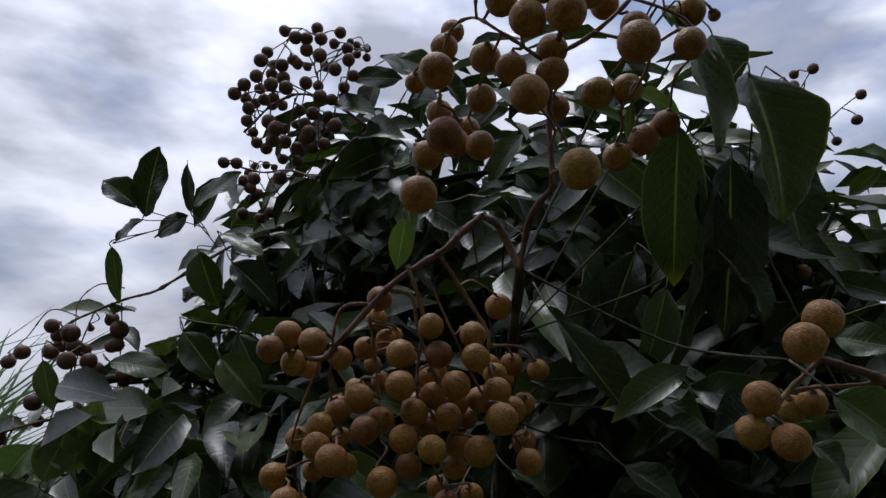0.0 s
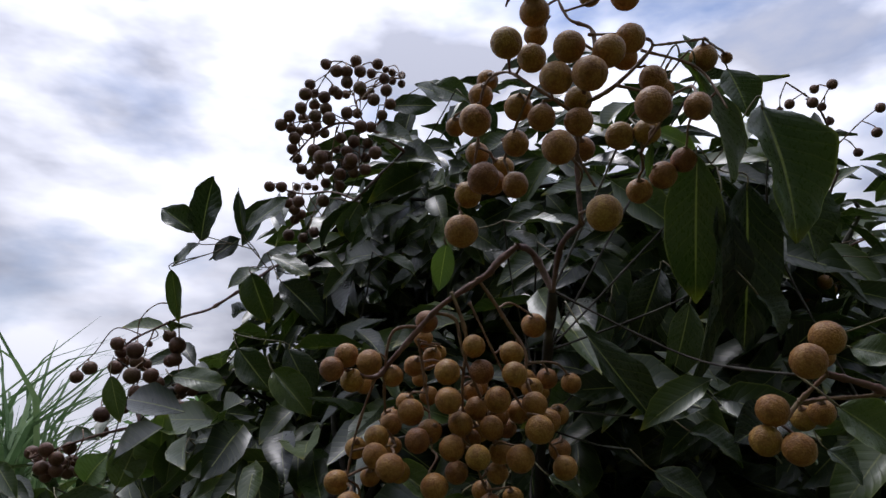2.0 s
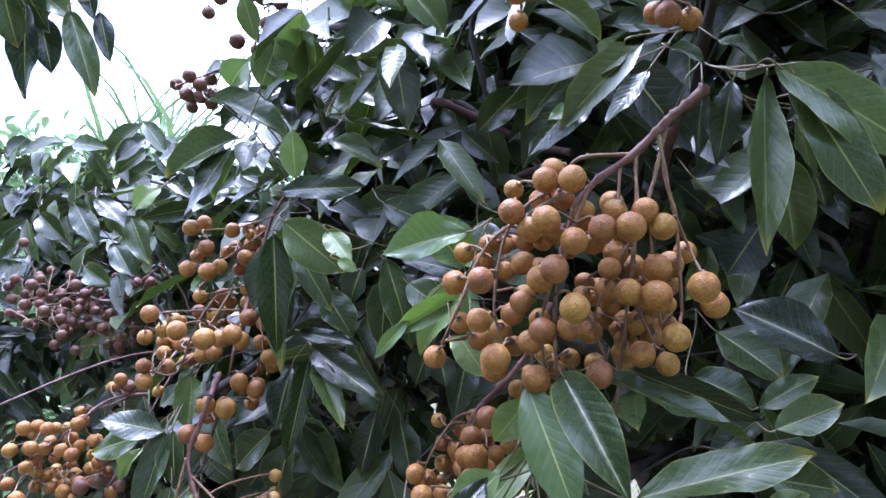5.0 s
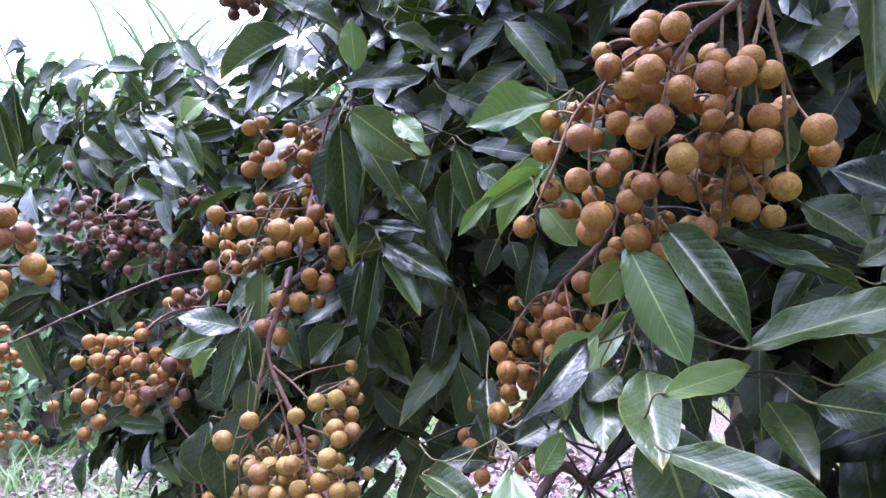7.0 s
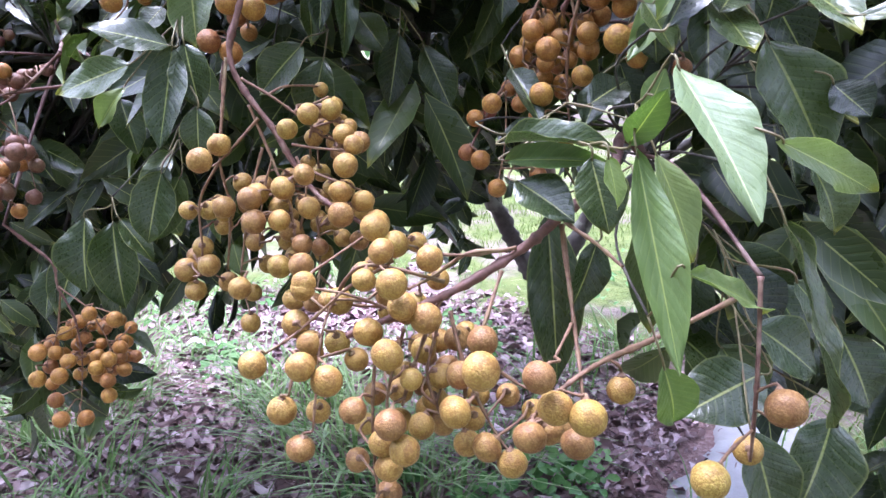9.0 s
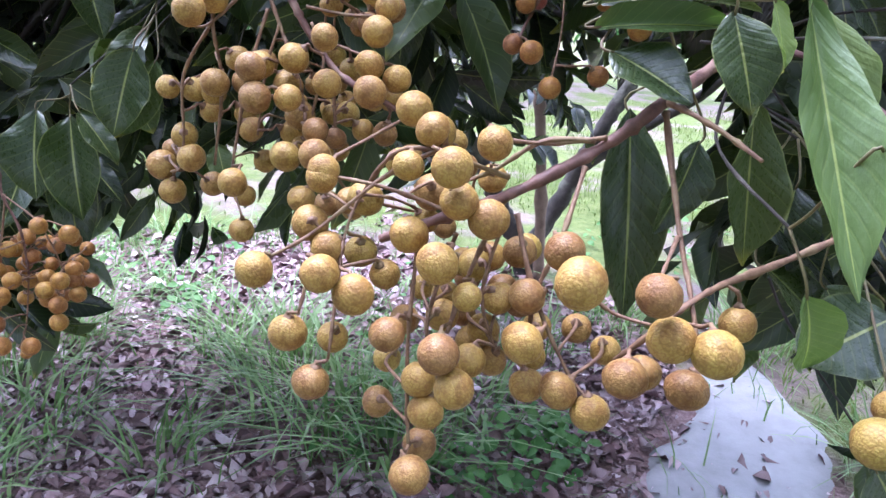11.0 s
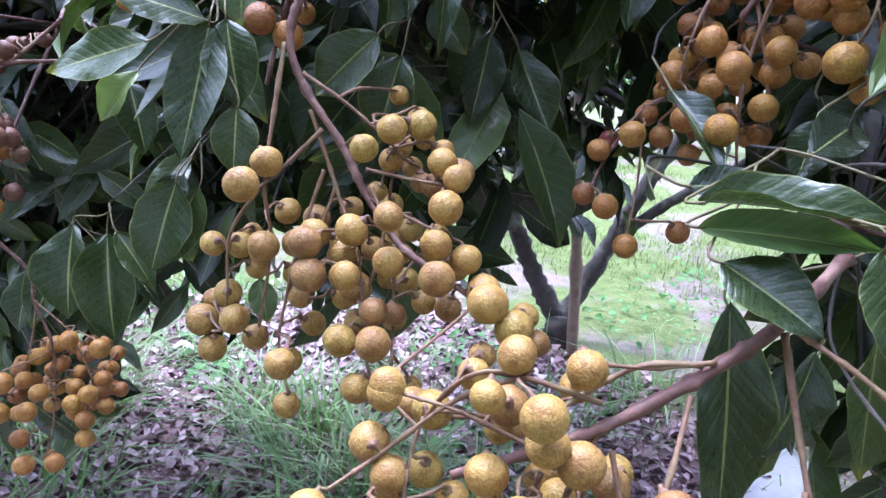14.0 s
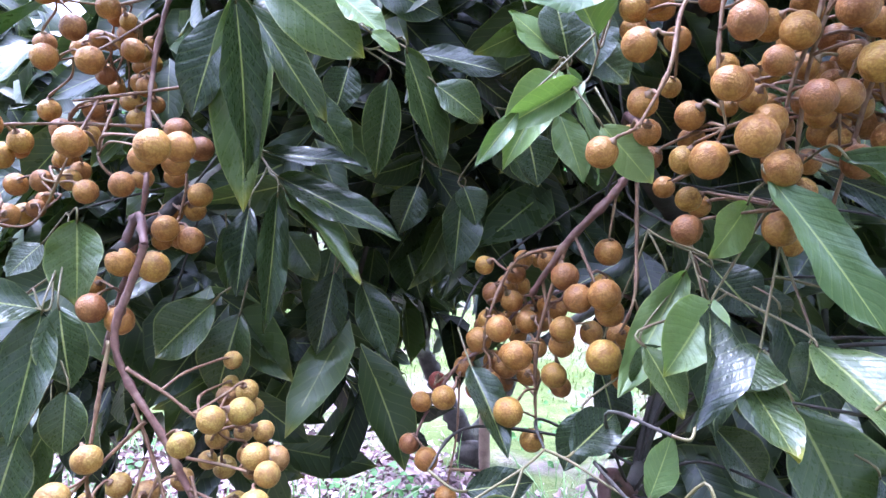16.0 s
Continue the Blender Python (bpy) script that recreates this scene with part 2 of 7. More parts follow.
TWIG = bark_material("reddish_twig", (0.055, 0.026, 0.024), (0.14, 0.072, 0.062), (0.18, 0.12, 0.10), 90.0, 0.6)
PETIOLE = bark_material("leaf_stalk", (0.085, 0.075, 0.034), (0.165, 0.135, 0.058), (0.12, 0.075, 0.045), 160.0, 0.5)
BARK = bark_material("tree_bark", (0.018, 0.015, 0.013), (0.058, 0.048, 0.040), (0.11, 0.11, 0.085), 30.0, 0.85)
STAKE = bark_material("weathered_stake", (0.10, 0.066, 0.048), (0.24, 0.165, 0.12), (0.16, 0.12, 0.09), 18.0, 0.8)
LITTER = mottled("dead_leaf", 20.0, (0.2, (0.050, 0.030, 0.029)), (0.5, (0.24, 0.150, 0.152)), (0.85, (0.66, 0.54, 0.57)), rough=0.5, relief=0.3, distance=0.004)
GRASS = mottled("grass_blade", 30.0, (0.2, (0.070, 0.115, 0.038)), (0.5, (0.150, 0.255, 0.075)), (0.85, (0.38, 0.46, 0.24)), rough=0.45, relief=0.1, through=0.35)
WEED = mottled("weed_leaf", 60.0, (0.2, (0.045, 0.12, 0.03)), (0.5, (0.085, 0.20, 0.05)), (0.85, (0.16, 0.29, 0.085)), rough=0.5, relief=0.2, through=0.3)
CANE = mottled("cane_leaf", 12.0, (0.2, (0.06, 0.11, 0.045)), (0.5, (0.12, 0.20, 0.08)), (0.85, (0.22, 0.30, 0.13)), rough=0.55, relief=0.1, through=0.3)
PALE = mottled("wet_concrete", 14.0, (0.25, (0.07, 0.06, 0.054)), (0.42, (0.19, 0.18, 0.18)), (0.8, (0.32, 0.31, 0.32)), rough=0.4, relief=0.3, distance=0.008)
BLOCK = mottled("weathered_concrete", 9.0, (0.2, (0.13, 0.125, 0.12)), (0.5, (0.27, 0.265, 0.255)), (0.8, (0.38, 0.37, 0.36)), rough=0.85, relief=0.4, distance=0.01)
MEADOW = mottled("meadow_grass", 8.0, (0.2, (0.050, 0.085, 0.014)), (0.5, (0.105, 0.150, 0.032)), (0.85, (0.18, 0.21, 0.065)), rough=0.8, relief=0.1, through=0.3)
SCRAP = mottled("white_scrap", 20.0, (0.2, (0.50, 0.48, 0.46)), (0.8, (0.72, 0.71, 0.70)), rough=0.5, relief=0.2, distance=0.003)

# ---- builders ----
GROUND = 0.12


def part(name, mesh, material, parent=None, label="", kind=""):
    """Links a bmesh or mesh as one object, under its thing or part."""
    if isinstance(mesh, bmesh.types.BMesh):
        data = bpy.data.meshes.new(name)
        mesh.to_mesh(data)
        mesh.free()
        mesh = data
    ob = new(name, mesh)
    if material and not mesh.materials:
        mesh.materials.append(material)
    if parent:
        ob.parent = parent
    return tagged(ob, label=label, kind=kind)


def under(ob, parent):
    """Hangs a part built in place under a turned or scaled parent."""
    ob.parent = parent
    ob.matrix_parent_inverse = parent.matrix_basis.inverted()
    return ob


def thing(name, label, category, group="", at=(0, 0, 0), kind=""):
    ob = new(name)
    ob.location = at
    ob.empty_display_size = 0.05
    return tagged(ob, label, category, group, kind)


def smooth_line(points, steps=6):
    """A Catmull-Rom line through the points."""
    p = [Vector(q) for q in points]
    if len(p) == 2:
        return [p[0].lerp(p[1], i / steps) for i in range(steps + 1)]
    out = []
    for i in range(len(p) - 1):
        a, b, c, d = p[max(i - 1, 0)], p[i], p[i + 1], p[min(i + 2, len(p) - 1)]
        for k in range(steps):
            t = k / steps
            out.append(0.5 * ((2 * b) + (c - a) * t + (2 * a - 5 * b + 4 * c - d) * t * t + (3 * b - a - 3 * c + d) * t ** 3))
    out.append(p[-1])
    return out


def tube(bm, line, r0, r1, sides=7, rough=0.0, knots=0, flare=0.0):
    """A tapered round tube along a line, with a slightly uneven outline and swollen joints."""
    rings, prev, n = [], None, len(line)
    for i, p in enumerate(line):
        d = (line[min(i + 1, n - 1)] - line[max(i - 1, 0)]).normalized()
        side = d.cross(Vector((0.3, 0.1, 1.0))) if prev is None else d.cross(prev.cross(d))
        if side.length < 1e-4:
            side = d.cross(Vector((1, 0, 0)))
        side.normalize()
        prev = side
        up = side.cross(d)
        r = r0 + (r1 - r0) * i / max(n - 1, 1)
        if knots and i % knots == 0:
            r *= 1.34
        r *= 1 + 0.7 * rough * noise.noise(p * 170)
        if flare and i >= n - 3:
            r = flare * (0.55, 0.9, 1.0)[i - n + 3]
        ring = []
        for k in range(sides):
            a = 2 * math.pi * k / sides
            q = r * (1 + rough * noise.noise(p * 40 + Vector((k * 3.1, 0, 0))))
            ring.append(bm.verts.new(p + side * math.cos(a) * q + up * math.sin(a) * q))
        rings.append(ring)
    for a, b in zip(rings, rings[1:]):
        for k in range(sides):
            f = bm.faces.new((a[k], a[(k + 1) % sides], b[(k + 1) % sides], b[k]))
            f.smooth = True
    bm.faces.new(rings[0][::-1])
    bm.faces.new(rings[-1])
    return bm


# leaf shapes: x across, y along (0 to 1), z up; u from -1 to 1, v from 0 to 1
def leaf_shape(long=20, wide=8, fold=0.25, droop=0.25, wave=0.05, phase=0.0, twist=0.0, tip=1.0):
    verts, uvs, faces = [], [], []
    for i in range(long + 1):
        v = i / long
        w = 0.5 * (max(0.0, math.sin(math.pi * v ** 0.90)) ** 0.80) + 0.008
        if v > 0.86:
            w *= max(0.08, 1 - (v - 0.86) * 2.0 * tip)
        for k in range(wide + 1):
            u = 2 * k / wide - 1
            x = u * w
            z = fold * abs(u) * w - droop * v * v * 0.8 + wave * u * u * (math.sin(9 * v + phase + 2.5 * u) + 0.28 * math.sin(26 * v + 2 * phase - 3 * u))
            a = twist * v
            verts.append((x * math.cos(a) - z * math.sin(a) * 0.3, v - 0.3 * droop * v * v, z * math.cos(a) + x * math.sin(a)))
            uvs.append((u, v))
    for i in range(long):
        for k in range(wide):
            a = i * (wide + 1) + k
            faces.append((a, a + 1, a + wide + 2, a + wide + 1))
    return np.array(verts), np.array(uvs), faces


def mesh_of(name, verts, faces, uvs=None, smooth=True):
    me = bpy.data.meshes.new(name)
    me.from_pydata([tuple(map(float, v)) for v in verts], [], [tuple(map(int, f)) for f in faces])
    if uvs is not None:
        layer = me.uv_layers.new(name="leaf")
        idx = np.empty(len(me.loops), dtype=np.int32)
        me.loops.foreach_get("vertex_index", idx)
        layer.data.foreach_set("uv", np.asarray(uvs, dtype=np.float32)[idx].ravel())
    if smooth:
        me.polygons.foreach_set("use_smooth", [True] * len(me.polygons))
    return me


LEAF_SHAPES = [leaf_shape(fold=0.30, droop=0.22, wave=0.05), leaf_shape(fold=0.45, droop=0.36, wave=0.07, phase=1.0, twist=0.4),
               leaf_shape(fold=0.15, droop=0.16, wave=0.05, phase=2.2, twist=-0.3), leaf_shape(fold=0.55, droop=0.48, wave=0.06, phase=3.0, twist=0.2),
               leaf_shape(fold=0.25, droop=0.28, wave=0.075, phase=4.1, twist=0.5), leaf_shape(fold=0.35, droop=-0.10, wave=0.065, phase=5.0, twist=-0.5)]
LEAF_MESHES = [mesh_of("leaf", *(s[0], s[2], s[1])) for s in LEAF_SHAPES]
YOUNG_LIT_MESHES = [m.copy() for m in LEAF_MESHES]
SHEEN_MESHES = [m.copy() for m in LEAF_MESHES]
for m in LEAF_MESHES:
    m.materials.append(LEAF)
for m in YOUNG_LIT_MESHES:
    m.materials.append(LEAF_YOUNG_LIT)
for m in SHEEN_MESHES:
    m.materials.append(LEAF_PAINTED_SHEEN)
SMALL_SHAPES = [leaf_shape(4, 2, 0.35, d, w, p, tw) for d, w, p, tw in ((0.2, 0.03, 0, 0), (0.35, 0.04, 1.5, 0.4), (0.1, 0.05, 3.0, -0.4), (0.5, 0.03, 4.5, 0.2))]


def leaf(parent, base, tip, width, roll=0.0, shape=0, age=0):
    """One leaf under its spray: from base to tip, with its upper side to the sky and the open air, turned by roll degrees."""
    base, tip = Vector(base), Vector(tip)
    y = tip - base
    size = y.length
    y.normalize()
    up = Vector((0, -0.82, 0.57))
    x = y.cross(up)
    if x.length < 0.05:
        x = y.cross(Vector((1, 0, 0)))
    x.normalize()
    z = x.cross(y)
    turn = Matrix((x, y, z)).transposed() @ Matrix.Rotation(radians(roll), 3, "Y")
    ob = new("leaf", (LEAF_MESHES, YOUNG_LIT_MESHES, SHEEN_MESHES)[age][shape % 6])
    ob.matrix_basis = Matrix.LocRotScale(base, turn.to_quaternion(), (width, size, (width + size) * 0.4))
    ob.parent = parent
    return ob


def many_leaves(name, rows, shapes, material, parent, label=""):
    """One mesh of many leaves. rows: base, direction, normal, length, width."""
    vs, us, fs, off = [], [], [], 0
    for j, (base, d, nrm, size, wid) in enumerate(rows):
        v, u, f = shapes[j % len(shapes)]
        y = np.array(d) / np.linalg.norm(d)
        x = np.cross(y, nrm)
        x /= np.linalg.norm(x) + 1e-9
        z = np.cross(x, y)
        vs.append(np.array(base) + v[:, :1] * wid * x + v[:, 1:2] * size * y + v[:, 2:] * (size + wid) * 0.45 * z)
        us.append(u)
        fs.append(np.array(f) + off)
        off += len(v)
    return part(name, mesh_of(name, np.concatenate(vs), np.concatenate(fs), np.concatenate(us)), material, parent, label, "stuff")


def fruit_mesh(name, material, seed, rings=14, sides=20):
    """A longan of radius 1, its stalk end at +z: round, a little flattened, with an uneven skin and a small collar at the stalk."""
    rng = random.Random(seed)
    sx, sy, sz = 1 + rng.uniform(-0.04, 0.05), 1 + rng.uniform(-0.05, 0.04), 0.96 + rng.uniform(-0.04, 0.05)
    o = Vector((rng.uniform(-9, 9), rng.uniform(-9, 9), 0))
    bm = bmesh.new()
    grid = []
    for i in range(rings + 1):
        a = math.pi * i / rings
        row = []
        for k in range(1 if i in (0, rings) else sides):
            b = 2 * math.pi * k / sides
            p = Vector((math.sin(a) * math.cos(b), math.sin(a) * math.sin(b), math.cos(a)))
            r = 1 + 0.035 * noise.noise(p * 1.4 + o) + 0.012 * noise.noise(p * 5 + o)
            if a < 0.35:
                r += 0.05 * (1 - a / 0.35)
            row.append(bm.verts.new((p.x * r * sx, p.y * r * sy, p.z * r * sz)))
        grid.append(row)
    for a, b in zip(grid, grid[1:]):
        for k in range(sides):
            q = (k + 1) % sides
            loop = [a[k % len(a)], b[k % len(b)], b[q % len(b)], a[q % len(a)]]
            f = bm.faces.new(list(dict.fromkeys(loop)))
            f.smooth = True
    me = bpy.data.meshes.new(name)
    bm.to_mesh(me)
    bm.free()
    me.materials.append(material)
    return me


# the "dull" fruits take the rind darkened for backlight and shade
FRUITS = {key: [fruit_mesh("fruit", mat, s + 10 * j) for s in range(5)] for j, (key, mat) in enumerate((("ripe", RIND), ("brown", RIND_BROWN), ("dull", RIND_SHADED), ("red", RIND_RED)))}
BUNCH_ROOTS = []


def drop_mesh():
    """A hanging drop of radius 1: round below, drawn to a neck above."""
    bm = bmesh.new()
    bmesh.ops.create_uvsphere(bm, u_segments=8, v_segments=6, radius=1.0)
    for v in bm.verts:
        if v.co.z > 0:
            v.co = (v.co.x * (1 - 0.35 * v.co.z), v.co.y * (1 - 0.35 * v.co.z), v.co.z * 1.25)
    me = bpy.data.meshes.new("water_drop")
    bm.to_mesh(me)
    bm.free()
    me.polygons.foreach_set("use_smooth", [True] * len(me.polygons))
    me.materials.append(DROP)
    return me


DROP_MESH = drop_mesh()


def nearest_on(lines, p):
    best = None
    for line in lines:
        for i, q in enumerate(line):
            cost = (q - p).length + max(0.0, p.z - q.z) * 0.9
            if best is None or cost < best[0]:
                best = (cost, q, line[max(i - 1, 0)])
    return best[1], best[2]


class Bunch:
    """A bunch of longans: main stalks, then fruits that each hang on their own thin stalk."""

    def __init__(self, label, look_key, *stalks):
        self.top = thing("fruit_bunch", label, "fruit bunch", "fruit bunches on the tree")
        self.key = look_key
        self.lines = []
        for r0, r1, points in stalks:
            line = smooth_line(points, 9)
            self.lines.append(line)
            first = len(self.lines) == 1
            part("branch" if first else "stalk", tube(bmesh.new(), line, r0, r1, 8, 0.4, 7), RACHIS if first else STALK, self.top, "reddish-brown main stalk" if first else "")
        BUNCH_ROOTS.append((self.lines[0][0], stalks[0][0]))
        self.rng = random.Random(len(BUNCH_ROOTS))
        self.spots = []

    def fruits(self, rows, red=False):
        rng = self.rng
        for x, y, z, r in rows:
            p = Vector((x, y, z))
            q, before = nearest_on(self.lines, p)
            to = (q - p).normalized() if (q - p).length > 1e-4 else Vector((0, 0, 1))
            end = (to + Vector((rng.uniform(-0.4, 0.4), rng.uniform(-0.4, 0.4), 0.55))).normalized()
            foot = p + end * r * 0.98
            gap = (q - foot).length
            bend = Vector((rng.uniform(-1, 1), rng.uniform(-1, 1), rng.uniform(0.0, 1.0))) * gap * 0.16
            line = smooth_line([q, q.lerp(foot, 0.45) + bend, foot + end * min(0.25 * gap, 0.004), foot - end * r * 0.1], 4)
            own = tube(bmesh.new(), line, 0.0010, 0.0009, 6, 0.3, 4, 0.0034)
            ob = new("fruit", FRUITS["red" if red else self.key][rng.randrange(5)])
            turn = end.to_track_quat("Z", "Y") @ Euler((0, 0, rng.uniform(0, 6.28))).to_quaternion()
            ob.matrix_basis = Matrix.LocRotScale(p, turn, (r, r, r))
            ob.parent = self.top
            under(part("stalk", own, STALK), ob)
            if self.key == "ripe" and (p.x * 977 + p.z * 613) % 1 < 0.3:
                bead = new("water_drop", DROP_MESH)
                bead.matrix_basis = Matrix.LocRotScale(p - Vector((0, 0, r * 1.0)), None, (0.0013, 0.0013, 0.0014))
                under(bead, ob)
            self.spots.append((p, r))
        return self

    def fill(self, count, spread=0.02):
        """Fruits further back in the bunch, between and behind those in front."""
        rng, tries = self.rng, 0
        while count and tries < 4000:
            tries += 1
            (a, r), (b, _r) = rng.choice(self.spots), rng.choice(self.spots)
            if not 0.012 < (a - b).length < 0.075:
                continue
            p = a.lerp(b, rng.uniform(0.3, 0.7)) + Vector((rng.gauss(0, spread * 0.5), rng.uniform(0.008, 0.045), rng.gauss(0, spread * 0.5)))
            if min((p - q).length - (r + s) * 0.94 for q, s in self.spots) < 0:
                continue
            self.fruits([(p.x, p.y, p.z, r * rng.uniform(0.86, 1.0))])
            count -= 1

    def done(self):
        return self.top

# ---- ground ----
def patch_of(x, y):
    """How bare (littered) the ground is at a place, from 0 to 1."""
    d = math.hypot((x + 0.55) / (1.95 if x < -0.55 else 1.3), (y - 1.7) / 1.28)
    n = noise.noise(Vector((x * 1.3, y * 1.3, 0))) * 0.35 + noise.noise(Vector((x * 4, y * 4, 3))) * 0.15
    return max(0.0, min(1.0, 2.8 - 2.2 * (d + n)))


def height_of(x, y):
    near = math.hypot(x, y - 2)
    h = GROUND + 0.012 * noise.noise(Vector((x * 2.2, y * 2.2, 0))) + 0.006 * noise.noise(Vector((x * 7, y * 7, 1)))
    if near > 3:
        h += min(0.5, (near - 3) * 0.03) * noise.noise(Vector((x * 0.25, y * 0.25, 5)))
    bank = max(0.0, min(1.0, (-x - 3.2) / 2.5)) * max(0.0, min(1.0, (y + 2.0) / 3.0))
    return h + 0.75 * bank * bank * (3 - 2 * bank)


def ground_mesh():
    def steps(lo, hi):
        inner = [lo + (hi - lo) * i / 90 for i in range(91)]
        return [-900, -200, -60, -25, -14] + inner + [14, 25, 60, 200, 900]
    xs, ys = steps(-7, 7), steps(-5, 9)
    ys = [v if abs(v) < 10 or v < 0 else v + 2 for v in ys]
    verts = [(x, y, height_of(x, y) if abs(x) < 30 and abs(y) < 30 else GROUND) for y in ys for x in xs]
    nx = len(xs)
    faces = [(j * nx + i, j * nx + i + 1, j * nx + nx + i + 1, j * nx + nx + i) for j in range(len(ys) - 1) for i in range(nx - 1)]
    me = mesh_of("ground", verts, faces)
    bare = me.color_attributes.new("bare", "FLOAT_COLOR", "POINT")
    vals = []
    for x, y, z in verts:
        b = patch_of(x, y)
        vals += [b, b, b, 1]
    bare.data.foreach_set("color", vals)
    return me


def ground_material():
    """Turf that gives way to bare, littered soil under the crown."""
    m, n, l, b, out = nodes_of("ground_cover")
    f = tex_noise(n, l, 14.0, 8.0, 0.68)
    g = tex_noise(n, l, 1.6, 5.0, 0.6)
    fine = tex_noise(n, l, 70.0, 4.0, 0.6)
    mixf = math_node(n, l, "ADD", math_node(n, l, "MULTIPLY", f, 0.6), math_node(n, l, "MULTIPLY", fine, 0.4))
    turf = ramp(n, l, mixf, (0.28, (0.030, 0.045, 0.010)), (0.48, (0.085, 0.110, 0.028)), (0.68, (0.15, 0.16, 0.060)))
    turf = mix_color(n, l, ramp_fac(n, l, g, 0.48, 0.62), turf, ramp(n, l, mixf, (0.3, (0.10, 0.075, 0.066)), (0.7, (0.23, 0.175, 0.16))))
    soil = ramp(n, l, mixf, (0.30, (0.045, 0.026, 0.024)), (0.50, (0.175, 0.108, 0.102)), (0.70, (0.35, 0.25, 0.245)))
    at = n.new("ShaderNodeAttribute")
    at.attribute_name = "bare"
    edge = ramp_fac(n, l, math_node(n, l, "ADD", at.outputs["Fac"], math_node(n, l, "MULTIPLY", math_node(n, l, "SUBTRACT", f, 0.5), 0.8)), 0.35, 0.6)
    l.new(mix_color(n, l, edge, turf, soil), b.inputs["Base Color"])
    b.inputs["Roughness"].default_value, b.inputs["Specular IOR Level"].default_value = 0.85, 0.15
    bump(n, l, mixf, b, 0.8, 0.03)
    return m


ground = tagged(part("ground", ground_mesh(), ground_material()), "damp soil strewn with leaf litter giving way to short grass", "ground", kind="structure")


def pale_path():
    """A strip of pale wet concrete with a broken edge, lying in the soil."""
    bm = bmesh.new()
    left = [(0.00, 0.55), (0.15, 1.10), (0.29, 1.39), (0.50, 1.58), (0.67, 1.78), (0.80, 1.98)]
    right = [(0.62, 0.55), (0.72, 1.10), (0.80, 1.34), (0.91, 1.54), (0.96, 1.78), (0.94, 1.98)]
    rows = []
    for (a, b) in zip(smooth_line([(x, y, 0) for x, y in left], 14), smooth_line([(x, y, 0) for x, y in right], 14)):
        row = []
        for k in range(9):
            p = a.lerp(b, k / 8)
            if k in (0, 8):
                p += Vector((noise.noise(p * 5) * 0.07 + noise.noise(p * 17) * 0.04, noise.noise(p * 9 + Vector((4, 4, 4))) * 0.05, 0))
            row.append(bm.verts.new((p.x, p.y, GROUND + 0.016 - (0.03 if k in (0, 8) else 0) + 0.004 * noise.noise(p * 6))))
        rows.append(row)
    for a, b in zip(rows, rows[1:]):
        for k in range(8):
            f = bm.faces.new((a[k], a[k + 1], b[k + 1], b[k]))
            f.smooth = True
    return tagged(part("path", bm, PALE), "pale wet concrete strip with scattered debris", "path", kind="structure")


pale_path()

